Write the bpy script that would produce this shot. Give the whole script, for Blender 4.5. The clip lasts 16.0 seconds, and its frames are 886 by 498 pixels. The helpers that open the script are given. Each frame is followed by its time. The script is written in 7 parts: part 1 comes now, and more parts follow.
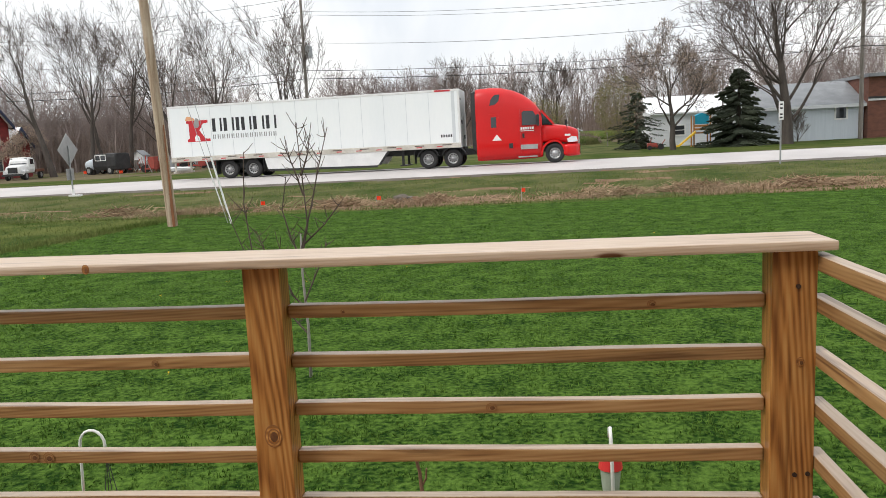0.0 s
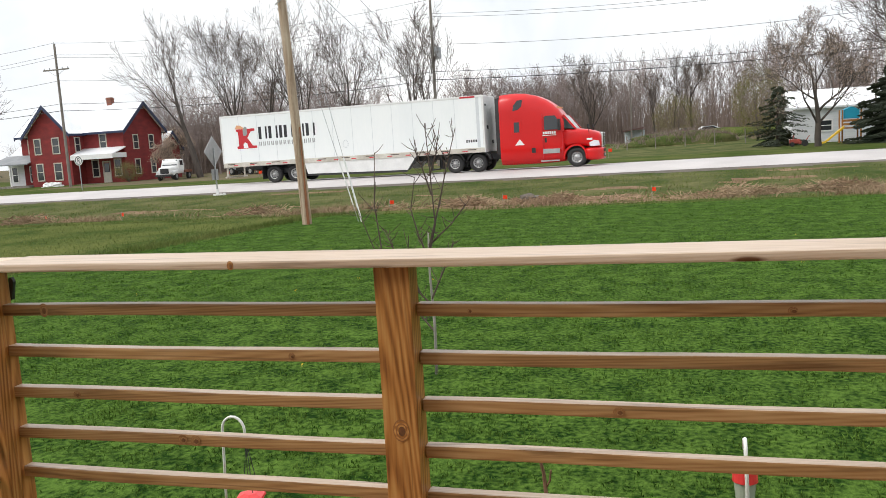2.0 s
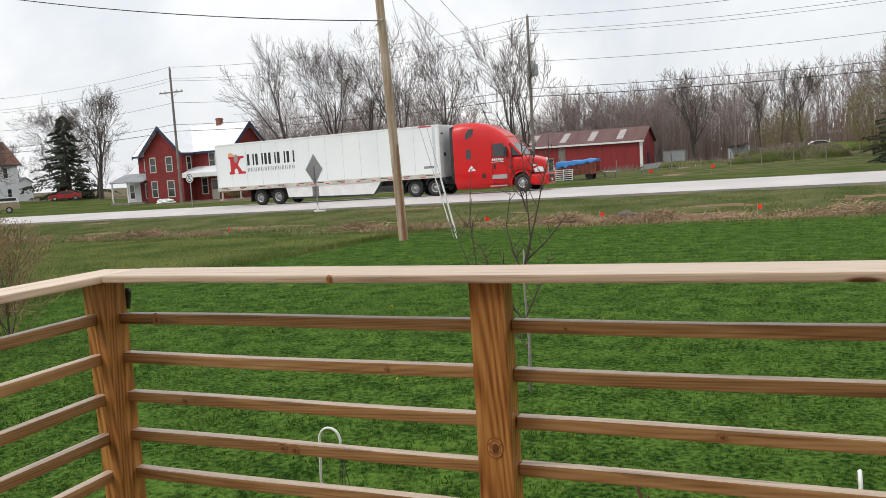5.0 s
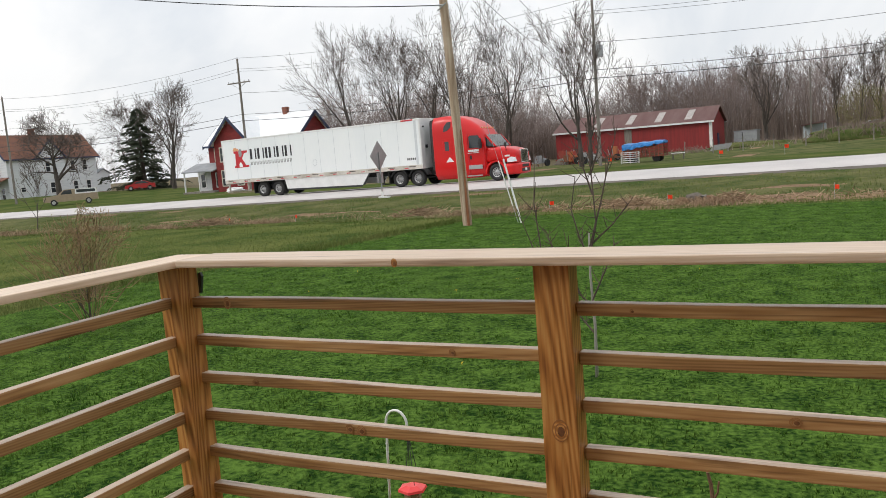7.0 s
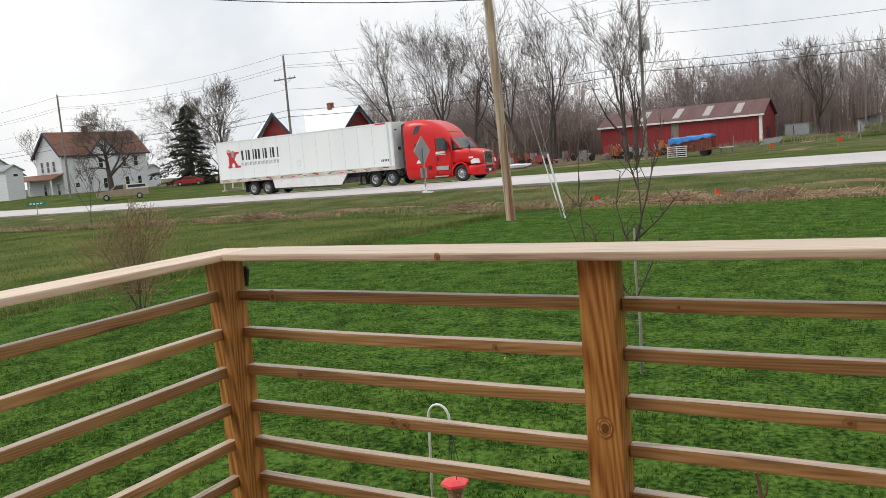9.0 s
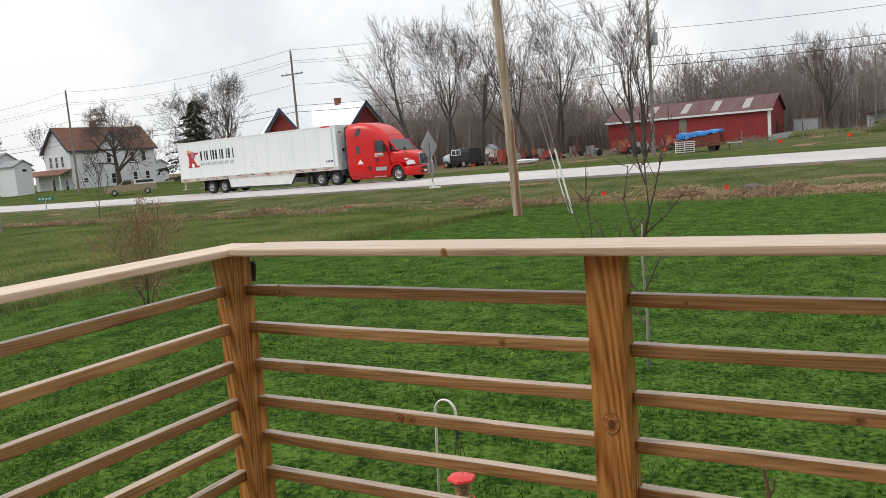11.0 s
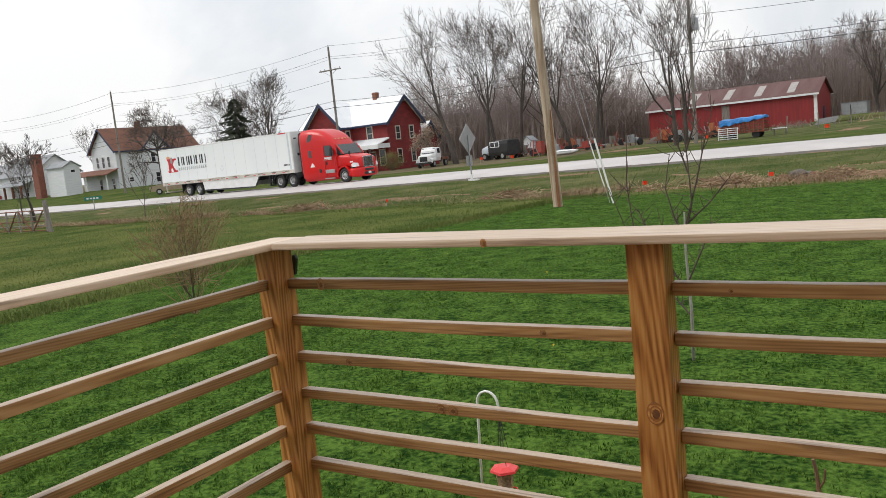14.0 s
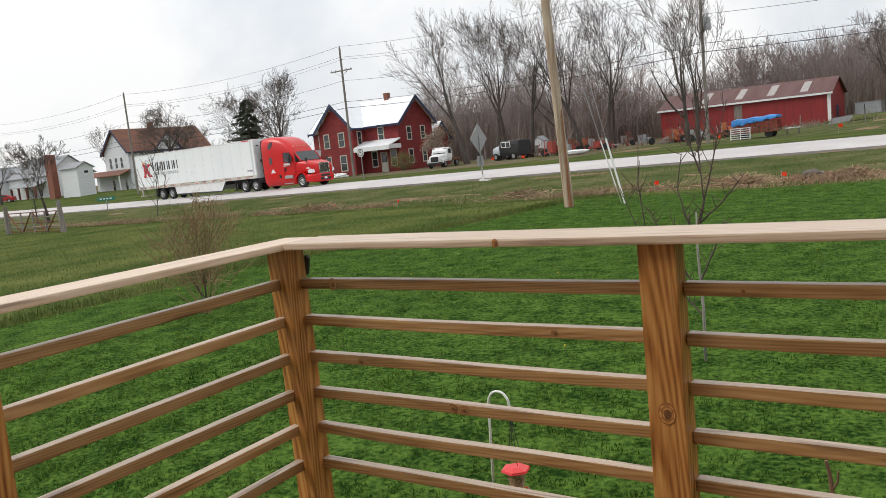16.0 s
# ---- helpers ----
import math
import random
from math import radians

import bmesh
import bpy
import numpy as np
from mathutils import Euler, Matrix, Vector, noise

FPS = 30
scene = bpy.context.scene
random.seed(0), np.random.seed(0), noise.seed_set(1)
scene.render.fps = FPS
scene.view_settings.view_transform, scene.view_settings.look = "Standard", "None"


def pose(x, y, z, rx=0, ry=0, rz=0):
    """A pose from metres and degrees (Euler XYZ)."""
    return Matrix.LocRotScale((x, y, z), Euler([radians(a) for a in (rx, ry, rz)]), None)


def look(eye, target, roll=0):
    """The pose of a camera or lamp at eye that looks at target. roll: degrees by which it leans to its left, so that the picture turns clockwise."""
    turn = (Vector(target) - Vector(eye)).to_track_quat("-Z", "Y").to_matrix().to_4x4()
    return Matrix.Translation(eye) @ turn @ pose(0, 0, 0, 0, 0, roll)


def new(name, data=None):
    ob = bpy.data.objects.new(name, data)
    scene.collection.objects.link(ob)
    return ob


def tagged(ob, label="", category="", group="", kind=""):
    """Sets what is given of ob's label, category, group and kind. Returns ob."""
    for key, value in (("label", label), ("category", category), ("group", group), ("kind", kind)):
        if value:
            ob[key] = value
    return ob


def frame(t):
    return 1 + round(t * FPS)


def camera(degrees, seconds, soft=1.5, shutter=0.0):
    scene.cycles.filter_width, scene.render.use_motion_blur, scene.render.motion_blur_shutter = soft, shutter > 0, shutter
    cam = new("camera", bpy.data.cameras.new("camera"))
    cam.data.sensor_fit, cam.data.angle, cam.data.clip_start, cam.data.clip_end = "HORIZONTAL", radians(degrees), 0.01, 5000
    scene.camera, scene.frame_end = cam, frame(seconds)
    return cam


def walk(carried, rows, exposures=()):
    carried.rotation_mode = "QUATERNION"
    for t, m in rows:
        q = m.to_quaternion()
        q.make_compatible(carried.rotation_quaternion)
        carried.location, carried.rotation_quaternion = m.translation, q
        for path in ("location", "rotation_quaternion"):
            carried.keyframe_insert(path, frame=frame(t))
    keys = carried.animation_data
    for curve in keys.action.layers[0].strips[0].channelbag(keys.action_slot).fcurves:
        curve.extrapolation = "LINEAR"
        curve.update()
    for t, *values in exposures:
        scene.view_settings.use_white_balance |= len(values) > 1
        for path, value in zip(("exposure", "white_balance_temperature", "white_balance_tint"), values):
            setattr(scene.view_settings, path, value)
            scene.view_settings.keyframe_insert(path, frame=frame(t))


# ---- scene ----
cam = camera(58.86, 16.0, soft=0.75)
EYE = 1.75
# seconds, place (m, from the eye's mean place), turn (degrees)
ROWS = [
    (0, 0.0039, 0.0052, 0.0045, 82.112, 2.641, 5.503),
    (0.5, 0.0039, 0.0061, 0.0061, 82.022, 2.762, 6.697),
    (1, 0.0011, 0.0001, 0.0057, 81.942, 2.986, 9.758),
    (1.5, 0.0013, -0.0000, 0.0076, 82.057, 3.177, 12.443),
    (2, 0.0010, -0.0027, 0.0089, 82.518, 3.205, 14.662),
    (2.5, -0.0001, -0.0021, 0.0076, 83.085, 3.038, 16.070),
    (3, 0.0007, -0.0033, 0.0078, 83.718, 2.948, 17.093),
    (3.5, 0.0005, -0.0041, 0.0076, 84.149, 3.229, 19.244),
    (4, 0.0007, -0.0058, 0.0078, 84.256, 3.342, 20.314),
    (6.5, -0.0015, -0.0017, 0.0034, 83.622, 4.027, 24.732),
    (7, 0.0008, -0.0042, 0.0014, 83.376, 4.385, 26.224),
    (7.5, 0.0002, -0.0031, -0.0002, 83.322, 4.486, 27.426),
    (8, 0.0005, -0.0007, -0.0012, 83.197, 4.672, 29.177),
    (8.5, -0.0009, -0.0002, -0.0014, 83.294, 4.568, 29.360),
    (11, -0.0018, 0.0026, -0.0016, 82.966, 4.550, 29.905),
    (11.5, -0.0003, 0.0025, -0.0041, 83.399, 5.325, 30.876),
    (12, -0.0009, 0.0029, -0.0054, 83.547, 5.295, 30.987),
    (12.5, -0.0020, 0.0056, -0.0062, 83.405, 5.503, 31.246),
    (13, -0.0010, 0.0021, -0.0065, 82.835, 5.732, 31.609),
    (13.5, -0.0005, 0.0047, -0.0060, 82.684, 5.683, 32.353),
    (14, -0.0026, 0.0047, -0.0068, 82.693, 5.747, 32.694),
    (14.5, -0.0010, 0.0017, -0.0077, 82.884, 5.943, 33.272),
    (15, -0.0021, 0.0039, -0.0078, 82.984, 5.955, 33.790),
    (15.5, 0.0003, 0.0031, -0.0075, 82.949, 5.830, 33.244),
    (16, -0.0003, -0.0018, -0.0061, 82.789, 5.831, 33.495),
]
walk(cam, [(t, pose(x, y, EYE + z, rx, ry, rz)) for t, x, y, z, rx, ry, rz in ROWS], exposures=((0.0, 0.15), (1.0, 0.28), (2.5, 0.18), (4.0, 0.04), (8.0, -0.02), (16.0, -0.03)))

# ---- world, sun, exposure ----
SUN_EL, SUN_AZ = 46.0, 238.0     # azimuth clockwise from +y
world = bpy.data.worlds.new("sky")
scene.world = world
world.use_nodes = True
wn, wl = world.node_tree.nodes, world.node_tree.links
bg = wn["Background"]
sky = wn.new("ShaderNodeTexSky")
sky.sky_type, sky.sun_disc = "NISHITA", False
sky.sun_elevation, sky.sun_rotation = radians(SUN_EL), radians(SUN_AZ)
sky.air_density, sky.dust_density = 1.0, 4.0
dim = wn.new("ShaderNodeVectorMath")
dim.operation = "SCALE"
dim.inputs["Scale"].default_value = 0.10
wl.new(sky.outputs[0], dim.inputs[0])
cloud = wn.new("ShaderNodeTexNoise")
cloud.inputs["Scale"].default_value, cloud.inputs["Detail"].default_value = 3.2, 6.0
cloud.inputs["Roughness"].default_value, cloud.inputs["Distortion"].default_value = 0.55, 0.6
ramp = wn.new("ShaderNodeValToRGB")
ramp.color_ramp.elements[0].position, ramp.color_ramp.elements[0].color = 0.36, (0.80, 0.845, 0.90, 1)
ramp.color_ramp.elements[1].position, ramp.color_ramp.elements[1].color = 0.62, (1.08, 1.08, 1.08, 1)
wl.new(cloud.outputs["Fac"], ramp.inputs[0])
overcast = wn.new("ShaderNodeMixRGB")
overcast.inputs[0].default_value = 0.9
wl.new(dim.outputs[0], overcast.inputs[1])
wl.new(ramp.outputs[0], overcast.inputs[2])
wl.new(overcast.outputs[0], bg.inputs[0])
# an overcast sky grows brighter towards the zenith
up_dir = wn.new("ShaderNodeTexCoord")
up_axis = wn.new("ShaderNodeSeparateXYZ")
wl.new(up_dir.outputs["Generated"], up_axis.inputs[0])
zenith = wn.new("ShaderNodeMapRange")
zenith.inputs["From Min"].default_value, zenith.inputs["From Max"].default_value = 0.12, 1.0
zenith.inputs["To Min"].default_value, zenith.inputs["To Max"].default_value = 1.0, 1.45
wl.new(up_axis.outputs[2], zenith.inputs["Value"])
wl.new(zenith.outputs[0], bg.inputs[1])
sun = new("sun", bpy.data.lights.new("sun", "SUN"))
sun.data.energy, sun.data.angle, sun.data.color = 1.25, radians(24), (1.0, 0.96, 0.9)
_az, _el = radians(SUN_AZ), radians(SUN_EL)
sun.matrix_world = look((math.sin(_az) * math.cos(_el) * 60, math.cos(_az) * math.cos(_el) * 60, math.sin(_el) * 60), (0, 0, 0))

# ---- materials ----
def mat(name, a, b=None, rough=0.7, metal=0.0, scale=3.0, fine=40.0, bump=0.15, stretch=(1, 1, 1), spec=0.5, vary=0.0, islands=False, depth=0.02, world_space=False, weight=0.45, ramp=(0.3, 0.7)):
    """Two colours mixed by noise at two scales, with fine relief. vary: random brightness from object to object."""
    m = bpy.data.materials.new(name)
    m.use_nodes = True
    n, l = m.node_tree.nodes, m.node_tree.links
    p = n["Principled BSDF"]
    b = b or tuple(min(1.0, c * 0.8) for c in a)
    if world_space:
        src = n.new("ShaderNodeNewGeometry").outputs["Position"]
    else:
        src = n.new("ShaderNodeTexCoord").outputs["Object"]
    mp = n.new("ShaderNodeMapping")
    mp.inputs["Scale"].default_value = stretch
    l.new(src, mp.inputs[0])
    big, small = n.new("ShaderNodeTexNoise"), n.new("ShaderNodeTexNoise")
    for node, sc, det in ((big, scale, 4.0), (small, fine, 3.0)):
        node.inputs["Scale"].default_value, node.inputs["Detail"].default_value = sc, det
        l.new(mp.outputs[0], node.inputs["Vector"])
    add = n.new("ShaderNodeMath")
    add.operation = "MULTIPLY_ADD"
    l.new(small.outputs["Fac"], add.inputs[0])
    add.inputs[1].default_value = weight
    sub = n.new("ShaderNodeMath")
    sub.operation = "SUBTRACT"
    l.new(big.outputs["Fac"], sub.inputs[0])
    sub.inputs[1].default_value = weight * 0.49
    l.new(sub.outputs[0], add.inputs[2])
    r = n.new("ShaderNodeValToRGB")
    r.color_ramp.elements[0].position, r.color_ramp.elements[0].color = ramp[0], (*a, 1)
    r.color_ramp.elements[1].position, r.color_ramp.elements[1].color = ramp[1], (*b, 1)
    l.new(add.outputs[0], r.inputs[0])
    col = r.outputs[0]
    if vary:
        if islands:
            rnd = n.new("ShaderNodeNewGeometry").outputs["Random Per Island"]
        else:
            rnd = n.new("ShaderNodeObjectInfo").outputs["Random"]
        hsv = n.new("ShaderNodeHueSaturation")
        mr = n.new("ShaderNodeMapRange")
        mr.inputs["To Min"].default_value, mr.inputs["To Max"].default_value = 1 - vary, 1 + vary
        l.new(rnd, mr.inputs["Value"])
        l.new(mr.outputs[0], hsv.inputs["Value"])
        l.new(col, hsv.inputs["Color"])
        col = hsv.outputs[0]
    l.new(col, p.inputs["Base Color"])
    p.inputs["Roughness"].default_value, p.inputs["Metallic"].default_value = rough, metal
    p.inputs["Specular IOR Level"].default_value = spec
    if bump:
        bp = n.new("ShaderNodeBump")
        bp.inputs["Strength"].default_value, bp.inputs["Distance"].default_value = bump, depth
        l.new(add.outputs[0], bp.inputs["Height"])
        l.new(bp.outputs[0], p.inputs["Normal"])
    return m


def wood(name, light, mid, dark, knots=True, grain=0.36, figure=(0.9, 26)):
    """Planed softwood, its grain along the object's x axis, with rings, streaks and a few knots."""
    m = bpy.data.materials.new(name)
    m.use_nodes = True
    n, l = m.node_tree.nodes, m.node_tree.links
    p = n["Principled BSDF"]
    tc = n.new("ShaderNodeTexCoord")
    info = n.new("ShaderNodeObjectInfo")
    off = n.new("ShaderNodeVectorMath")
    off.operation = "MULTIPLY_ADD"
    comb = n.new("ShaderNodeCombineXYZ")
    for k in range(3):
        l.new(info.outputs["Random"], comb.inputs[k])
    l.new(comb.outputs[0], off.inputs[0])
    off.inputs[1].default_value = (17.0, 0.09, 0.06)
    l.new(tc.outputs["Object"], off.inputs[2])
    mp = n.new("ShaderNodeMapping")
    mp.inputs["Scale"].default_value = (figure[0], figure[1], figure[1])
    # the board is sawn a few degrees off the trunk's axis, so that the rings meet its faces in long arches
    tilt = n.new("ShaderNodeMapping")
    tilt.inputs["Location"].default_value = (0, -0.035, -0.045)
    tilt.inputs["Rotation"].default_value = (0, radians(2.6), radians(1.6))
    turn = n.new("ShaderNodeVectorMath")
    turn.operation = "MULTIPLY_ADD"
    l.new(comb.outputs[0], turn.inputs[0])
    turn.inputs[1].default_value = (0.0, 0.08, 0.07)
    l.new(tc.outputs["Object"], turn.inputs[2])
    l.new(turn.outputs[0], tilt.inputs[0])
    rings = n.new("ShaderNodeMapping")
    rings.inputs["Scale"].default_value = (figure[0], figure[1], figure[1])
    l.new(tilt.outputs[0], rings.inputs[0])
    l.new(off.outputs[0], mp.inputs[0])
    wave = n.new("ShaderNodeTexWave")
    wave.wave_type, wave.rings_direction = "RINGS", "X"
    wave.inputs["Scale"].default_value, wave.inputs["Distortion"].default_value = 1.7, 4.0
    wave.inputs["Detail"].default_value, wave.inputs["Detail Scale"].default_value = 3.0, 0.7
    l.new(rings.outputs[0], wave.inputs["Vector"])
    streak = n.new("ShaderNodeTexNoise")
    streak.inputs["Scale"].default_value, streak.inputs["Detail"].default_value = 4.0, 5.0
    l.new(mp.outputs[0], streak.inputs["Vector"])
    blend = n.new("ShaderNodeMath")
    blend.operation = "MULTIPLY_ADD"
    l.new(wave.outputs["Fac"], blend.inputs[0])
    blend.inputs[1].default_value = grain
    half = n.new("ShaderNodeMath")
    half.operation = "MULTIPLY"
    half.inputs[1].default_value = 0.75
    l.new(streak.outputs["Fac"], half.inputs[0])
    l.new(half.outputs[0], blend.inputs[2])
    r = n.new("ShaderNodeValToRGB")
    e = r.color_ramp.elements
    e[0].position, e[0].color = 0.25, (*light, 1)
    e[1].position, e[1].color = 0.85, (*dark, 1)
    k = e.new(0.52)
    k.color = (*mid, 1)
    l.new(blend.outputs[0], r.inputs[0])
    col = r.outputs[0]
    if knots:
        mk = n.new("ShaderNodeMapping")
        mk.inputs["Scale"].default_value = (2.0, 8, 8)
        l.new(off.outputs[0], mk.inputs[0])
        vor = n.new("ShaderNodeTexVoronoi")
        vor.inputs["Scale"].default_value = 1.0
        l.new(mk.outputs[0], vor.inputs["Vector"])
        kr = n.new("ShaderNodeValToRGB")
        kr.color_ramp.elements[0].position, kr.color_ramp.elements[0].color = 0.045, (1, 1, 1, 1)
        kr.color_ramp.elements[1].position, kr.color_ramp.elements[1].color = 0.085, (0, 0, 0, 1)
        l.new(vor.outputs["Distance"], kr.inputs[0])
        mix = n.new("ShaderNodeMixRGB")
        l.new(kr.outputs[0], mix.inputs[0])
        l.new(col, mix.inputs[1])
        mix.inputs[2].default_value = (0.13, 0.055, 0.025, 1)
        col = mix.outputs[0]
    ms = n.new("ShaderNodeMapping")
    ms.inputs["Scale"].default_value = (1.1, 24, 24)
    l.new(off.outputs[0], ms.inputs[0])
    dk = n.new("ShaderNodeTexNoise")
    dk.inputs["Scale"].default_value, dk.inputs["Detail"].default_value, dk.inputs["Distortion"].default_value = 1.6, 4.0, 0.8
    l.new(ms.outputs[0], dk.inputs["Vector"])
    dr = n.new("ShaderNodeValToRGB")
    dr.color_ramp.elements[0].position, dr.color_ramp.elements[0].color = 0.57, (0, 0, 0, 1)
    dr.color_ramp.elements[1].position, dr.color_ramp.elements[1].color = 0.70, (0.6, 0.6, 0.6, 1)
    l.new(dk.outputs["Fac"], dr.inputs[0])
    streaked = n.new("ShaderNodeMixRGB")
    l.new(dr.outputs[0], streaked.inputs[0])
    l.new(col, streaked.inputs[1])
    streaked.inputs[2].default_value = (dark[0] * 0.6, dark[1] * 0.55, dark[2] * 0.55, 1)
    col = streaked.outputs[0]
    hsv = n.new("ShaderNodeHueSaturation")
    mr = n.new("ShaderNodeMapRange")
    mr.inputs["To Min"].default_value, mr.inputs["To Max"].default_value = 0.84, 1.14
    l.new(info.outputs["Random"], mr.inputs["Value"])
    l.new(mr.outputs[0], hsv.inputs["Value"])
    l.new(col, hsv.inputs["Color"])
    l.new(hsv.outputs[0], p.inputs["Base Color"])
    p.inputs["Roughness"].default_value, p.inputs["Specular IOR Level"].default_value = 0.352, 0.3
    bp = n.new("ShaderNodeBump")
    bp.inputs["Strength"].default_value, bp.inputs["Distance"].default_value = 0.25, 0.002
    l.new(blend.outputs[0], bp.inputs["Height"])
    l.new(bp.outputs[0], p.inputs["Normal"])
    return m


def glass(name, tint=(0.03, 0.035, 0.04), rough=0.06):
    m = bpy.data.materials.new(name)
    m.use_nodes = True
    p = m.node_tree.nodes["Principled BSDF"]
    p.inputs["Base Color"].default_value = (*tint, 1)
    p.inputs["Roughness"].default_value = rough
    p.inputs["Specular IOR Level"].default_value = 0.7
    return m


# paler copy of the rail wood: weathered, and skylight painted in
RAIL_TOP = wood("skylit_weathered_rail_top", (0.54, 0.43, 0.33), (0.45, 0.34, 0.25), (0.20, 0.13, 0.085), grain=0.10, figure=(1.1, 25))
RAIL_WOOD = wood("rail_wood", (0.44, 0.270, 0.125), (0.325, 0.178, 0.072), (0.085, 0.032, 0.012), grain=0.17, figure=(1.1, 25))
POST_WOOD = wood("post_wood", (0.53, 0.285, 0.093), (0.42, 0.182, 0.049), (0.14, 0.046, 0.012), grain=0.30, figure=(1.5, 19))
CAP_WOOD = wood("cap_wood", (0.67, 0.53, 0.405), (0.57, 0.42, 0.295), (0.30, 0.185, 0.105), grain=0.12)
GREY_WOOD = mat("weathered_wood", (0.150, 0.130, 0.112), (0.265, 0.240, 0.212), rough=0.9, scale=1.5, fine=25, bump=0.5, stretch=(6, 6, 0.6))
POLE_WOOD = mat("pole_wood", (0.50, 0.40, 0.30), (0.27, 0.18, 0.115), rough=0.85, scale=2.0, fine=30, bump=0.5, stretch=(8, 8, 0.5))
STEEL = mat("galvanised_steel", (0.42, 0.43, 0.44), (0.33, 0.34, 0.35), rough=0.45, metal=0.7, bump=0.02)
BLACK = mat("black_plastic", (0.014, 0.014, 0.015), (0.03, 0.03, 0.03), rough=0.5, bump=0.02)
RUBBER = mat("tyre_rubber", (0.016, 0.016, 0.017), (0.03, 0.029, 0.028), rough=0.85, fine=60, bump=0.1)
ALLOY = mat("polished_alloy", (0.48, 0.48, 0.48), (0.36, 0.36, 0.36), rough=0.35, metal=0.6, bump=0.0)
CHROME = mat("chrome", (0.8, 0.8, 0.8), (0.7, 0.7, 0.7), rough=0.18, metal=1.0, bump=0.0)
TRUCK_RED = mat("red_truck_paint", (0.62, 0.006, 0.007), (0.56, 0.005, 0.006), rough=0.28, scale=0.8, bump=0.0)
TRAILER_WHITE = mat("white_trailer_panel", (0.87, 0.89, 0.89), (0.82, 0.85, 0.86), rough=0.42, scale=0.7, fine=9, bump=0.05, stretch=(1, 1, 0.25))
TRAILER_DIRTY = mat("dirty_white_metal", (0.66, 0.63, 0.57), (0.42, 0.38, 0.32), rough=0.6, scale=0.9, fine=8)
WHITE = mat("white_paint", (0.80, 0.80, 0.79), (0.70, 0.70, 0.69), rough=0.55, scale=2, fine=20, bump=0.05)
SIGN_BACK = mat("bare_aluminium_sign", (0.36, 0.36, 0.36), (0.30, 0.30, 0.30), rough=0.5, metal=0.4, bump=0.0)
GLASS = glass("dark_window_glass")
ORANGE = mat("orange_flag_cloth", (0.95, 0.10, 0.02), (0.85, 0.08, 0.02), rough=0.8, bump=0.0)
RED_PLASTIC = mat("red_plastic", (0.75, 0.05, 0.05), (0.65, 0.04, 0.04), rough=0.35, bump=0.0)
WIRE = mat("cable_sheath", (0.03, 0.03, 0.032), (0.045, 0.045, 0.045), rough=0.6, bump=0.0)

LAWN = mat("mown_lawn", (0.011, 0.034, 0.005), (0.090, 0.162, 0.027), rough=1.0, scale=3.2, fine=26.0, bump=0.9, spec=0.03, depth=0.03, world_space=True, weight=1.6, ramp=(0.22, 0.80))
FIELD = mat("rough_field_grass", (0.030, 0.060, 0.010), (0.125, 0.137, 0.040), rough=1.0, scale=0.5, fine=14.0, bump=0.9, spec=0.03, depth=0.06, world_space=True, weight=1.0)
DITCH = mat("ditch_grass", (0.036, 0.062, 0.014), (0.130, 0.125, 0.055), rough=1.0, scale=0.45, fine=5.0, bump=0.9, spec=0.03, depth=0.06, world_space=True)
DIRT = mat("brown_dirt", (0.13, 0.075, 0.045), (0.26, 0.17, 0.105), rough=0.95, scale=0.8, fine=7.0, bump=0.9, spec=0.15, depth=0.06, world_space=True)
VERGE = mat("road_verge_grass", (0.034, 0.064, 0.010), (0.100, 0.112, 0.034), rough=1.0, scale=0.3, fine=5.0, bump=0.6, spec=0.03, depth=0.06, world_space=True)
FOREST_FLOOR = mat("leaf_litter", (0.10, 0.075, 0.05), (0.15, 0.13, 0.07), rough=0.95, scale=0.15, fine=2.0, bump=0.6, spec=0.1, depth=0.06, world_space=True)
ASPHALT = mat("pale_asphalt", (0.43, 0.405, 0.395), (0.53, 0.50, 0.485), rough=0.9, scale=0.35, fine=14, bump=0.2, world_space=True)
GRAVEL = mat("gravel_shoulder", (0.075, 0.061, 0.050), (0.13, 0.108, 0.088), rough=0.95, scale=0.8, fine=12, bump=0.5, world_space=True)
BLADE = mat("grass_blades", (0.029, 0.080, 0.010), (0.115, 0.196, 0.035), rough=0.95, scale=2.2, fine=16, bump=0, spec=0.04, vary=0.3, islands=True, world_space=True)
TALL = mat("long_grass_blades", (0.072, 0.112, 0.022), (0.180, 0.195, 0.068), rough=0.95, scale=0.4, fine=6, bump=0, spec=0.04, vary=0.3, islands=True, world_space=True)
STRAW = mat("dead_grass", (0.42, 0.31, 0.20), (0.17, 0.105, 0.065), rough=0.9, scale=0.5, fine=6, bump=0, spec=0.2, vary=0.3, islands=True, world_space=True)

# ---- mesh helpers ----
def link(name, bm, material, parent=None, label="", smooth=False):
    me = bpy.data.meshes.new(name)
    bm.to_mesh(me)
    bm.free()
    for mm in (material if isinstance(material, (list, tuple)) else [material]):
        me.materials.append(mm)
    if smooth:
        me.shade_smooth()
    ob = new(name, me)
    ob.parent = parent
    if label:
        ob["label"] = label
    return ob


def part(name, bm, material, parent, label="", smooth=False):
    """One mesh object under a thing or under a part."""
    return link(name, bm, material, parent, label, smooth)


def each(name, bms, material, parent, label=""):
    """One mesh object for each of several alike small parts."""
    for bm in bms:
        link(name, bm, material, parent, label)


def thing(name, m, label, category, group="", kind=""):
    """An Empty at the thing's base, which parents its parts."""
    e = new(name)
    e.empty_display_size = 0.2
    e.matrix_basis = m
    return tagged(e, label, category, group, kind)


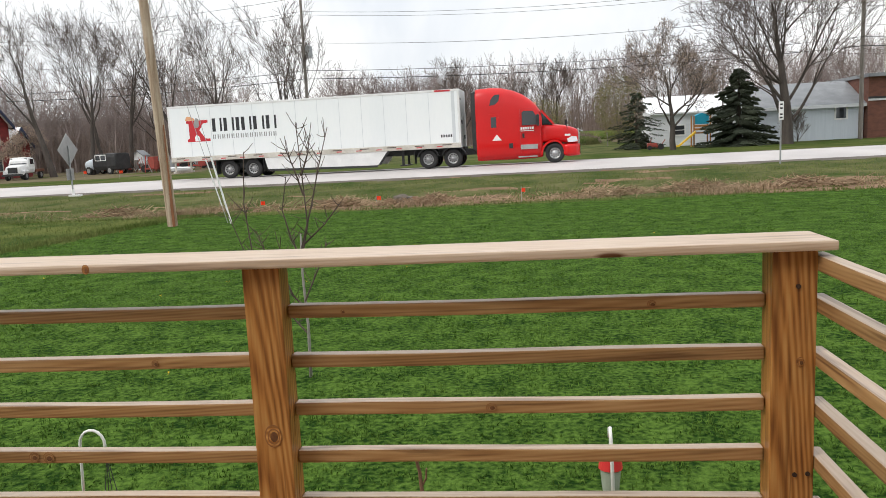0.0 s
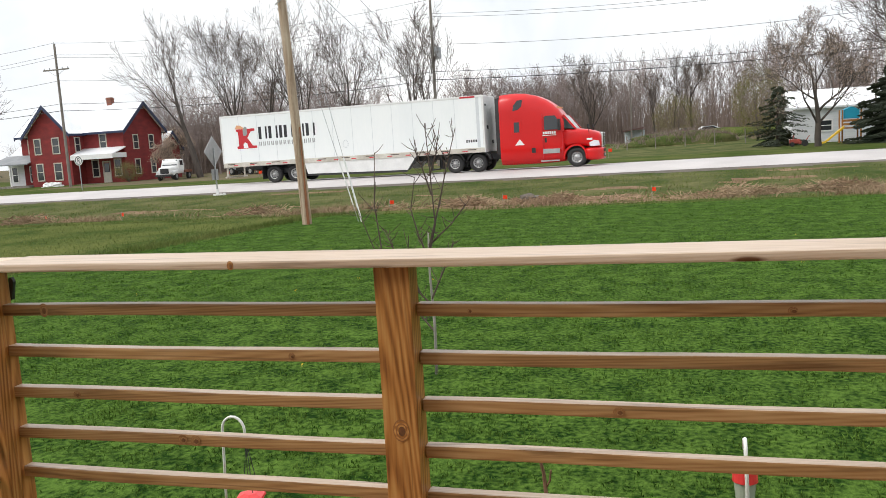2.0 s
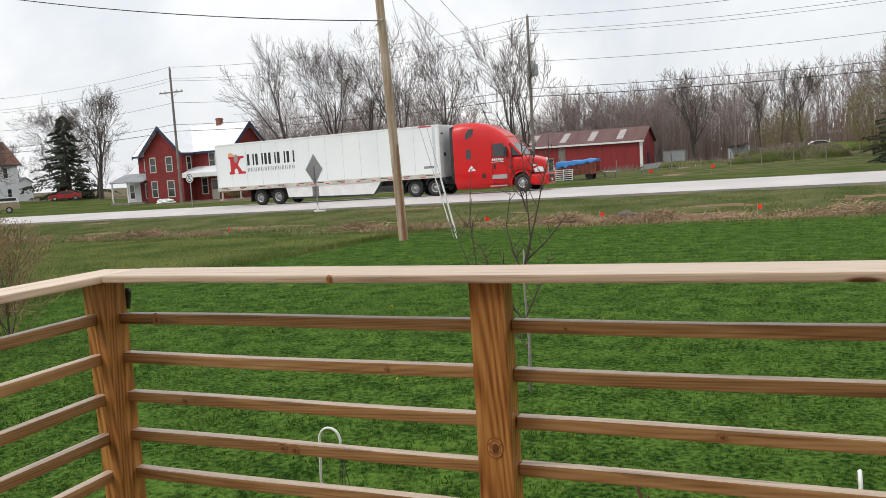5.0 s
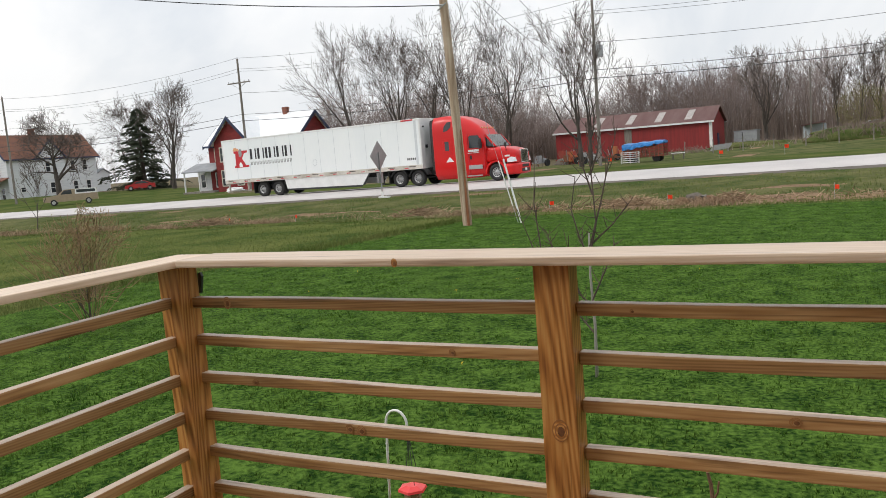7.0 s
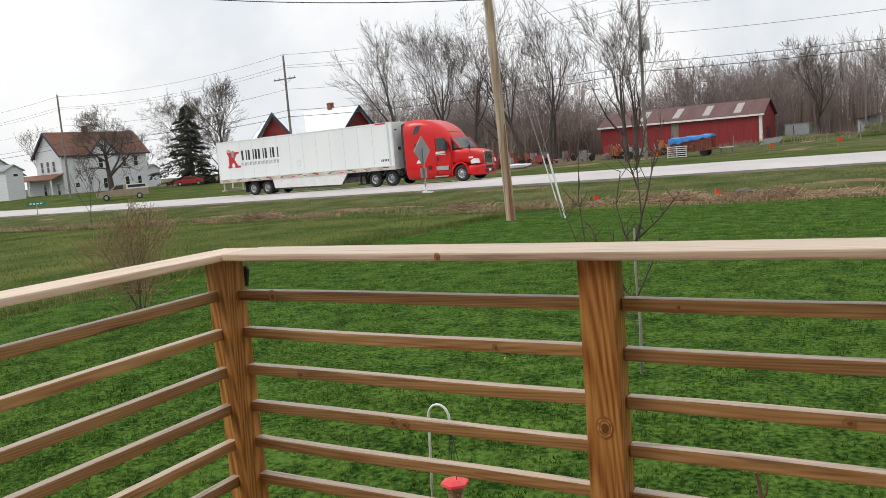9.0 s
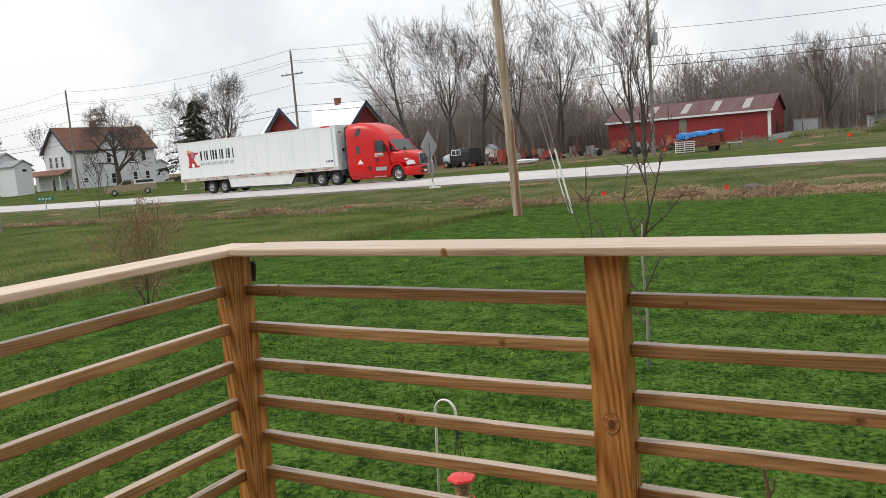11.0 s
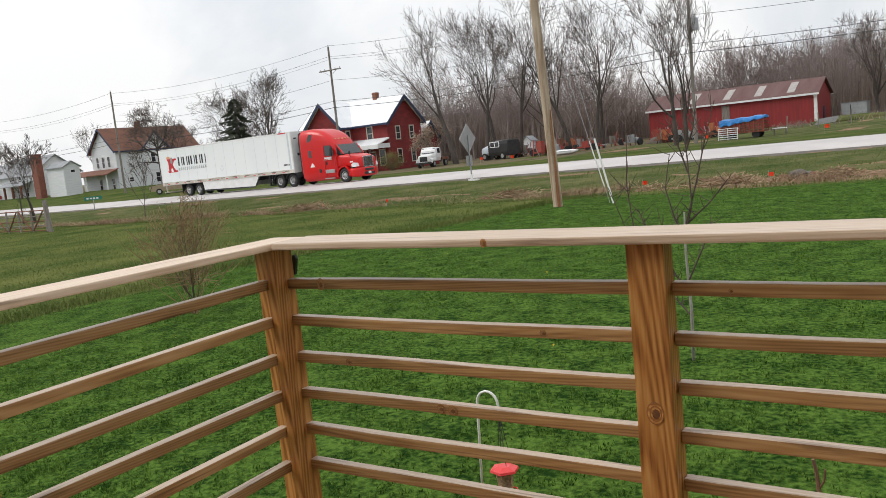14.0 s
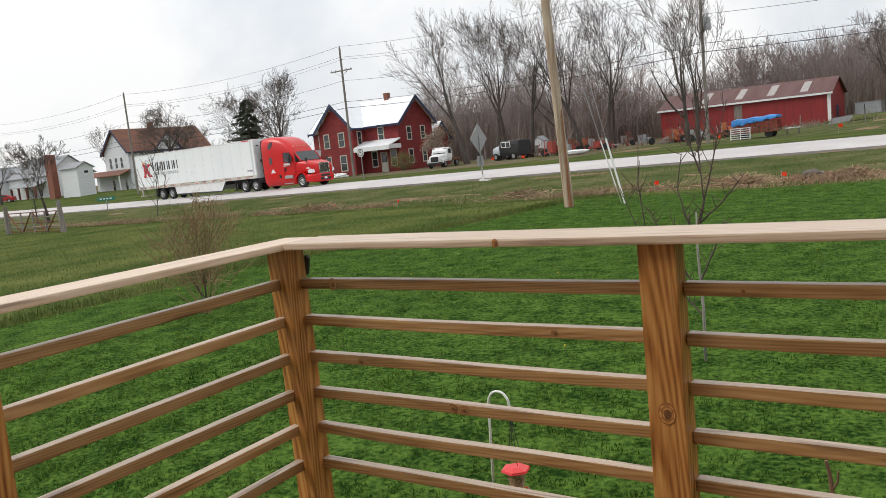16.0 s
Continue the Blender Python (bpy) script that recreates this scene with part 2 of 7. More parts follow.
def box(x0, x1, y0, y1, z0, z1, bevel=0.0, seg=1):
    bm = bmesh.new()
    bmesh.ops.create_cube(bm, size=1, matrix=Matrix.Translation(((x0 + x1) / 2, (y0 + y1) / 2, (z0 + z1) / 2)) @ Matrix.Diagonal((x1 - x0, y1 - y0, z1 - z0, 1)))
    if bevel:
        bmesh.ops.bevel(bm, geom=bm.edges[:], offset=bevel, segments=seg, affect="EDGES", profile=0.5)
    return bm


def merge(*bms):
    """Join bmeshes into the first."""
    out = bms[0]
    for b in bms[1:]:
        tmp = bpy.data.meshes.new("tmp")
        b.to_mesh(tmp)
        out.from_mesh(tmp)
        b.free()
        bpy.data.meshes.remove(tmp)
    return out


def moved(bm, m):
    bm.transform(m)
    return bm


def cyl(r, h, seg=12, r2=None, m=None, caps=True):
    """A cylinder or cone from z 0 to h."""
    bm = bmesh.new()
    bmesh.ops.create_cone(bm, cap_ends=caps, segments=seg, radius1=r, radius2=r if r2 is None else r2, depth=h, matrix=Matrix.Translation((0, 0, h / 2)))
    if m is not None:
        bm.transform(m)
    return bm


def prism(pts, axis, a, b):
    """The polygon pts, extruded along axis 'x', 'y' or 'z' from a to b."""
    def put(p, c):
        return {"x": (c, p[0], p[1]), "y": (p[0], c, p[1]), "z": (p[0], p[1], c)}[axis]
    bm = bmesh.new()
    lo, hi = [bm.verts.new(put(p, a)) for p in pts], [bm.verts.new(put(p, b)) for p in pts]
    bm.faces.new(lo)
    bm.faces.new(hi)
    for i in range(len(pts)):
        j = (i + 1) % len(pts)
        bm.faces.new((lo[i], lo[j], hi[j], hi[i]))
    bmesh.ops.recalc_face_normals(bm, faces=bm.faces)
    return bm


def tube(points, radius, seg=6, taper=1.0):
    """A round bar along a polyline."""
    bm = bmesh.new()
    pts = [Vector(p) for p in points]
    rings = []
    for i, p in enumerate(pts):
        d = (pts[min(i + 1, len(pts) - 1)] - pts[max(i - 1, 0)]).normalized()
        a = d.orthogonal().normalized() if i == 0 else (rings_a - d * rings_a.dot(d)).normalized()
        rings_a = a
        b = d.cross(a)
        r = radius * (1 + (taper - 1) * i / max(1, len(pts) - 1))
        rings.append([bm.verts.new(p + (a * math.cos(2 * math.pi * k / seg) + b * math.sin(2 * math.pi * k / seg)) * r) for k in range(seg)])
    for u, v in zip(rings, rings[1:]):
        for k in range(seg):
            bm.faces.new((u[k], u[(k + 1) % seg], v[(k + 1) % seg], v[k]))
    bm.faces.new(list(reversed(rings[0])))
    bm.faces.new(rings[-1])
    return bm


def loft(stations, n=5, power=5.0):
    """Rounded-box sections along x: each station is x, y0, y1, z0, z1."""
    bm, rings = bmesh.new(), []
    count = n * 4
    for x, y0, y1, z0, z1 in stations:
        ring = []
        for k in range(count):
            a = 2 * math.pi * (k + 0.5) / count
            c, s_ = math.cos(a), math.sin(a)
            f = (abs(c) ** power + abs(s_) ** power) ** (-1 / power)
            ring.append(bm.verts.new((x, (y0 + y1) / 2 + c * f * (y1 - y0) / 2, (z0 + z1) / 2 + s_ * f * (z1 - z0) / 2)))
        rings.append(ring)
    for u, v in zip(rings, rings[1:]):
        for k in range(count):
            bm.faces.new((u[k], u[(k + 1) % count], v[(k + 1) % count], v[k]))
    bm.faces.new(rings[0])
    bm.faces.new(rings[-1])
    bmesh.ops.recalc_face_normals(bm, faces=bm.faces)
    return bm


def raw(name, verts, faces, material, parent=None):
    me = bpy.data.meshes.new(name)
    me.from_pydata(verts, [], faces)
    for mm in (material if isinstance(material, (list, tuple)) else [material]):
        me.materials.append(mm)
    ob = new(name, me)
    ob.parent = parent
    return ob


# ---- plan: s runs along the road, d away from the deck across it ----
ROAD = radians(-2.61)
US, UN = (math.cos(ROAD), math.sin(ROAD)), (-math.sin(ROAD), math.cos(ROAD))


def xy(s, d):
    return US[0] * s + UN[0] * d, US[1] * s + UN[1] * d


def sd(x, y):
    return US[0] * x + US[1] * y, UN[0] * x + UN[1] * y


PROFILE_D = [-60, 20.5, 23.0, 26.5, 31.0, 35.0, 37.0, 38.2, 46.6, 50.5, 56, 70, 100, 160, 900]
PROFILE_Z = [0, 0.0, -0.14, -0.30, -0.20, -0.04, 0.02, 0.05, 0.22, 0.20, 0.24, 0.28, 0.30, 0.6, 1.5]


def ground_z(x, y):
    """The ground's height: lawn, ditch, road bank and the far side, on a slight tilt along the road."""
    s, d = sd(x, y)
    z = float(np.interp(d, PROFILE_D, PROFILE_Z)) + 0.0075 * max(-75.0, min(60.0, x))
    rise = max(0.0, min(1.0, (-75 - s) / 25)) * max(0.0, min(1.0, (d - 54) / 16))
    z += 0.75 * rise
    right = max(0.0, min(1.0, (s + 20) / 20)) * max(0.0, min(1.0, (d - 70) / 25)) * max(0.0, min(1.0, (140 - d) / 30))
    return z + 0.6 * right


def at(s, d, turn=0.0, up=0.0):
    """The pose of a thing that stands on the ground at s, d, its x axis along the road."""
    x, y = xy(s, d)
    return pose(x, y, ground_z(x, y) + up, 0, 0, math.degrees(ROAD) + turn)


# ---- ground, road ----
def mow_edge(d):
    """Where the mown lawn ends on the field side, as s."""
    return float(np.interp(d, [-60, 4.8, 9.3, 14.8, 19.4], [-13.0, -11.4, -11.8, -10.8, -10.3]))


def steps(pairs):
    out = []
    for a, b, w in pairs:
        out += list(np.arange(a, b, w))
    return out + [pairs[-1][1]]


def build_ground():
    ss = steps([(-900, -160, 74), (-160, -60, 2.5), (-60, 30, 0.5), (30, 90, 3), (90, 900, 81)])
    ds = steps([(-60, 0, 10), (0, 3, 1), (3, 48, 0.4), (48, 60, 1.5), (60, 120, 5), (120, 900, 78)])
    verts, faces, mats = [], [], []
    rnd = random.Random(4)
    for d in ds:
        for s in ss:
            x, y = xy(s, d)
            z = ground_z(x, y)
            if 21.5 < d < 34 and abs(s) < 60:
                z += 0.09 * noise.noise((s * 0.5, d * 0.7, 0)) + 0.05 * noise.noise((s * 1.7, d * 1.9, 3))
            elif d < 21 and abs(s) < 60:
                z += 0.012 * noise.noise((s * 0.8, d * 0.8, 7))
            if 38.3 < d < 46.5:
                z -= 0.12
            verts.append((x, y, z))
    n = len(ss)
    for j in range(len(ds) - 1):
        for i in range(n - 1):
            faces.append((j * n + i, j * n + i + 1, (j + 1) * n + i + 1, (j + 1) * n + i))
            s, d = (ss[i] + ss[i + 1]) / 2, (ds[j] + ds[j + 1]) / 2
            wob = 0.5 * noise.noise((s * 0.6, d * 0.6, 1))
            edge = 21.0 + 0.05 * s + 0.4 * wob
            if d < edge and s > mow_edge(d) + wob * 0.6:
                k = 0
            elif d < 22.5:
                k = 1
            elif d < 36.8 + 0.5 * wob:
                k = 2
                bare = noise.noise((s * 0.16, d * 0.5, 5)) + (0.40 if 22.4 < d < 27 and s > -10 else -0.16)
                if bare > 0.28:
                    k = 3
            elif d < 47.6 + wob:
                k = 4
            elif d < 57 + 3 * wob:
                k = 5
            elif -58 < s < -30 and d < 90:
                k = 6 if noise.noise((s * 0.2, d * 0.2, 8)) > -0.25 else 5
            elif -30 <= s < 6:
                k = 2 if noise.noise((s * 0.2, d * 0.2, 8)) > -0.5 else 3
            elif d < 85:
                k = 5
            else:
                k = 6
            mats.append(k)
    ob = raw("ground", verts, faces, [LAWN, FIELD, DITCH, DIRT, GRAVEL, VERGE, FOREST_FLOOR])
    ob.data.polygons.foreach_set("material_index", mats)
    ob.data.shade_smooth()
    tagged(ob, "mown lawn, rough ditch and grassy verges either side of a road", "ground", kind="structure")


def build_road():
    verts, faces = [], []
    ss = steps([(-600, -160, 40), (-160, 80, 4), (80, 600, 40)])
    ds = [38.0, 38.2, 40.0, 41.6, 43.6, 45.0, 46.6, 46.8]
    lift = [-0.14, 0.006, 0.12, 0.19, 0.15, 0.08, 0.008, -0.14]
    for s in ss:
        for d, up in zip(ds, lift):
            x, y = xy(s, d)
            verts.append((x, y, ground_z(x, y) + up + 0.01 * noise.noise((s * 0.3, d, 2))))
    n = len(ds)
    for i in range(len(ss) - 1):
        for j in range(n - 1):
            faces.append((i * n + j, (i + 1) * n + j, (i + 1) * n + j + 1, i * n + j + 1))
    ob = raw("road", verts, faces, ASPHALT)
    ob.data.shade_smooth()
    tagged(ob, "pale worn asphalt two-lane road", "road", kind="structure")


build_ground()
build_road()

# ---- the deck and its railing ----
def along_x(name, length, w, h, material, m, parent, bevel=0.004, label="", sag=0.0):
    """A sawn board, its length along its own x axis from 0."""
    bm = box(0, length, -w / 2, w / 2, -h / 2, h / 2)
    n = 6
    bmesh.ops.subdivide_edges(bm, edges=[e for e in bm.edges if abs(e.verts[0].co.x - e.verts[1].co.x) > length / 2], cuts=n, use_grid_fill=True)
    bmesh.ops.bevel(bm, geom=[e for e in bm.edges if e.is_manifold and e.calc_face_angle(0) > 0.6], offset=bevel, segments=2, affect="EDGES", profile=0.6)
    ph = random.random() * 9
    for v in bm.verts:
        k = v.co.x / length
        v.co.z += sag * math.sin(math.pi * k) + 0.0012 * math.sin(7 * k + ph)
        v.co.y += 0.0016 * math.sin(5 * k + ph * 2)
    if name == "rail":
        # upper faces get the paler wood: weathering, with skylight put into the colour
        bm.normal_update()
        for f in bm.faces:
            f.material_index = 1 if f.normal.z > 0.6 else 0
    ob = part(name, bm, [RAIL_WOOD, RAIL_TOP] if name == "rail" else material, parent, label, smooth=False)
    ob.matrix_basis = m
    return ob


def bolt_head(x, y, z, parent):
    return part("bolt_head", moved(cyl(0.0055, 0.003, 10), pose(x, y, z, 90, 0, 0)), RUST, parent, "dark recessed screw head")


RUST = mat("rusty_screw", (0.045, 0.025, 0.018), (0.07, 0.04, 0.025), rough=0.8, metal=0.3, bump=0.0)
KNOT_RING = mat("knot_ring", (0.22, 0.085, 0.026), (0.30, 0.13, 0.042), rough=0.6, scale=60, fine=200, bump=0.1)
KNOT = mat("dark_knot", (0.08, 0.028, 0.010), (0.19, 0.075, 0.025), rough=0.6, scale=40, fine=150, bump=0.1)
DECK_Z = 0.55
CAP_Z0, CAP_Z1 = 1.4760, 1.4985
RAIL_Z = [1.361, 1.236, 1.112, 0.988, 0.865, 0.742]


def post_boards(rail, x0, x1, y0, lean=0.0, depth=0.086):
    """A post of two boards back to back, with a seam between them."""
    w, h = x1 - x0, CAP_Z0 - 0.002
    for name, ya, yb in (("post_front_board", y0, y0 + 0.037), ("post_back_board", y0 + 0.041, y0 + depth)):
        ob = along_x(name, h, w - (0.0 if "front" in name else 0.004), yb - ya, POST_WOOD, Matrix(), rail, 0.003)
        ob.matrix_basis = Matrix.Translation(((x0 + x1) / 2 + lean, (ya + yb) / 2, 0.0)) @ Matrix(((0, 1, 0, 0), (0, 0, 1, 0), (1, 0, 0, 0), (0, 0, 0, 1)))
    return rail


def build_railing():
    deck = thing("deck_floor", pose(0, 0, 0), "timber deck floor of planed boards", "deck", kind="structure")
    for i in range(16):
        along_x("deck_board", 2.75, 0.138, 0.026, RAIL_WOOD, pose(-1.98, -0.38 + 0.144 * i, DECK_Z - 0.015), deck, 0.003)
    part("deck_frame", merge(box(-1.97, 0.74, 1.84, 1.88, 0.33, DECK_Z - 0.029), box(-1.97, 0.74, -0.42, -0.38, 0.33, DECK_Z - 0.029), *[box(px, px + 0.09, py, py + 0.09, -0.1, 0.329) for px in (-1.9, 0.55) for py in (-0.35, 1.7)]), POST_WOOD, deck)

    rail = thing("deck_railing", pose(0, 0, DECK_Z) @ pose(0, 0, -DECK_Z), "new planed softwood deck railing with horizontal rails", "railing")
    post_boards(rail, -0.664, -0.573, 1.80, lean=-0.004)
    post_boards(rail, 0.557, 0.655, 1.80)
    # corner post with a nailing strip in its inner angle
    for name, x0, x1, y0, y1 in (("corner_post", -1.927, -1.842, 1.80, 1.885), ("corner_strip", -1.866, -1.826, 1.784, 1.8235), ("side_post", -1.93, -1.845, 0.775, 0.86), ("side_post", -1.93, -1.845, -0.40, -0.315), ("side_post", 0.62, 0.705, -0.40, -0.315)):
        ob = along_x(name, CAP_Z0 - 0.002, x1 - x0, y1 - y0, POST_WOOD, Matrix(), rail, 0.003)
        ob.matrix_basis = Matrix.Translation(((x0 + x1) / 2, (y0 + y1) / 2, 0)) @ Matrix(((0, 1, 0, 0), (0, 0, 1, 0), (1, 0, 0, 0), (0, 0, 0, 1)))
    zc, th = (CAP_Z0 + CAP_Z1) / 2, CAP_Z1 - CAP_Z0
    along_x("cap_board", 2.51, 0.180, th, CAP_WOOD, pose(-1.8205, 1.860, zc), rail, 0.006, "pale sun-bleached flat cap board")
    along_x("cap_board", 2.4, 0.150, th, CAP_WOOD, pose(-1.9035, 1.945, zc, 0, 0, -90), rail, 0.006, "pale sun-bleached flat cap board")
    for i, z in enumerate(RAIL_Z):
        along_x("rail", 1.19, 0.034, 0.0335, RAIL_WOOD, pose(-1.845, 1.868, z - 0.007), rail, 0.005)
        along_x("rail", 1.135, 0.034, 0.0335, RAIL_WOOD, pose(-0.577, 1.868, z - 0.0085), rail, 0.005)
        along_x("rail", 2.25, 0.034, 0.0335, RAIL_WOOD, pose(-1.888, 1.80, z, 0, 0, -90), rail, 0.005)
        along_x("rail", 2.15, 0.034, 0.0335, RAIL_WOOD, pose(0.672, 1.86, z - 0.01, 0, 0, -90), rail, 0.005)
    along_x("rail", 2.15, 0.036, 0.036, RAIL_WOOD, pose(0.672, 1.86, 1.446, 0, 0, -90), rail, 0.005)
    for x, y, z, r, k in ((-0.620, 1.7995, 1.055, 0.014, 1.35), (-1.285, 1.8505, 0.983, 0.009, 1.0), (-1.245, 1.8505, 0.981, 0.010, 1.0), (-0.085, 1.8505, 1.104, 0.009, 0.8), (-1.70, 1.8505, 1.354, 0.010, 1.3), (-1.62, 1.8505, 1.104, 0.008, 0.8), (-0.93, 1.8505, 1.229, 0.006, 1.0), (-0.44, 1.8505, 1.352, 0.005, 1.0), (0.30, 1.8505, 1.352, 0.007, 0.8), (-1.04, 1.7695, 1.487, 0.006, 1.3), (0.62, 1.7995, 1.22, 0.006, 1.2)):
        for j, (q, m_) in enumerate(((1.55, KNOT_RING), (1.38, POST_WOOD if y < 1.82 else RAIL_WOOD), (1.1, KNOT_RING), (0.92, POST_WOOD if y < 1.82 else RAIL_WOOD), (0.68, KNOT))):
            part("knot" if q < 0.7 else "knot_ring", moved(cyl(r * q, 0.0006 + 0.0003 * j, 16), Matrix.Translation((x + 0.0006 * j, y, z - 0.0004 * j)) @ Matrix.Diagonal((1, 1, k, 1)) @ pose(0, 0, 0, 90, 0, 0)), m_, rail)
    for x, y, z in ((0.613, 1.799, 1.395), (0.611, 1.799, 0.952), (0.640, 1.799, 0.954)):
        bolt_head(x, y, z, rail)


build_railing()


def build_unseen_wall():
    """An unseen plain house wall, added behind the eye to keep low skylight off the rails."""
    H = thing("wall_south", pose(0, 0, 0), "unseen plain clapboard house wall, added behind the deck to block skylight", "wall", kind="structure")
    part("wall", box(-2.0, 7.5, -0.70, -0.48, -0.1, 3.35), HOUSE_SIDING, H)
    for k in range(22):
        part("clapboard", prism([(-0.48, 0.02 + 0.15 * k), (-0.462, 0.02 + 0.15 * k), (-0.474, 0.168 + 0.15 * k), (-0.48, 0.168 + 0.15 * k)], "x", -2.0, 7.5), HOUSE_SIDING, H)
    part("eave", box(-2.3, 7.8, -1.0, -0.28, 3.36, 3.5), HOUSE_SIDING, H)


HOUSE_SIDING = mat("tan_house_siding", (0.36, 0.31, 0.26), (0.30, 0.26, 0.22), rough=0.7, scale=1.2, fine=12, bump=0.1)
build_unseen_wall()

# ---- the articulated lorry ----
def wheel(parent, x, y, r=0.5, w=0.28, steer=False, far=False):
    hub = new("wheel")
    hub.parent = parent
    hub.matrix_basis = pose(x, y, r)
    t = bmesh.new()
    prof = [(r * 0.56, -w / 2), (r * 0.9, -w / 2), (r * 0.985, -w / 2 + 0.035), (r, -w / 4), (r, w / 4), (r * 0.985, w / 2 - 0.035), (r * 0.9, w / 2), (r * 0.56, w / 2)]
    seg = 36
    rings = [[t.verts.new((math.cos(a) * p, o, math.sin(a) * p)) for p, o in prof] for a in [2 * math.pi * k / seg for k in range(seg)]]
    for k in range(seg):
        for j in range(len(prof)):
            u, v = rings[k], rings[(k + 1) % seg]
            t.faces.new((u[j], v[j], v[(j + 1) % len(prof)], u[(j + 1) % len(prof)]))
    bmesh.ops.recalc_face_normals(t, faces=t.faces)
    tyre = part("tyre", t, RUBBER, hub, smooth=True)
    side = 1 if far else -1
    dish = 0.02 if steer else 0.10
    rim = bmesh.new()
    prof2 = [(r * 0.575, w / 2 - 0.004), (r * 0.52, w / 2 - 0.012), (r * 0.49, w / 2 - 0.03 - dish * 0.4), (r * 0.33, w / 2 - 0.03 - dish), (r * 0.22, w / 2 - 0.02 - dish * 0.4), (r * 0.17, w / 2 + 0.02), (0.001, w / 2 + 0.03)]
    rr = [[rim.verts.new((math.cos(a) * p, side * o, math.sin(a) * p)) for p, o in prof2] for a in [2 * math.pi * k / seg for k in range(seg)]]
    for k in range(seg):
        u, v = rr[k], rr[(k + 1) % seg]
        for j in range(len(prof2) - 1):
            rim.faces.new((u[j], v[j], v[j + 1], u[j + 1]))
    bmesh.ops.recalc_face_normals(rim, faces=rim.faces)
    rim_ob = part("rim", rim, ALLOY, hub, "pale alloy wheel rim with hand holes", smooth=True)
    holes = [cyl(0.040, 0.012, 10, m=pose(math.cos(a) * r * 0.42, side * (w / 2 - 0.024 - dish * 0.62) + 0.006, math.sin(a) * r * 0.42, 90, 0, 0)) for a in [2 * math.pi * k / 10 for k in range(10)]]
    each("hand_hole", holes, BLACK, hub)
    nuts = [cyl(0.016, 0.03, 6, m=pose(math.cos(a) * r * 0.27, side * (w / 2 - 0.03 - dish * 0.6) + 0.015, math.sin(a) * r * 0.27, 90, 0, 0)) for a in [2 * math.pi * (k + 0.5) / 10 for k in range(10)]]
    each("wheel_nut", nuts, STEEL, hub)
    return hub


INK = mat("black_vinyl", (0.02, 0.02, 0.025), (0.03, 0.03, 0.035), rough=0.5, bump=0.0)
LOGO_RED = mat("red_vinyl", (0.55, 0.02, 0.03), (0.5, 0.02, 0.03), rough=0.45, bump=0.0)
LOGO_TAN = mat("tan_vinyl", (0.75, 0.40, 0.2), (0.7, 0.37, 0.2), rough=0.45, bump=0.0)
LAMP_GLASS = mat("clear_headlamp", (0.75, 0.76, 0.78), (0.65, 0.66, 0.68), rough=0.1, bump=0.0)
WINDSCREEN = glass("tinted_windscreen", (0.02, 0.028, 0.03), 0.04)
SEAM = mat("panel_joint", (0.66, 0.69, 0.71), (0.60, 0.63, 0.65), rough=0.5, bump=0.0)
WHEELS = []


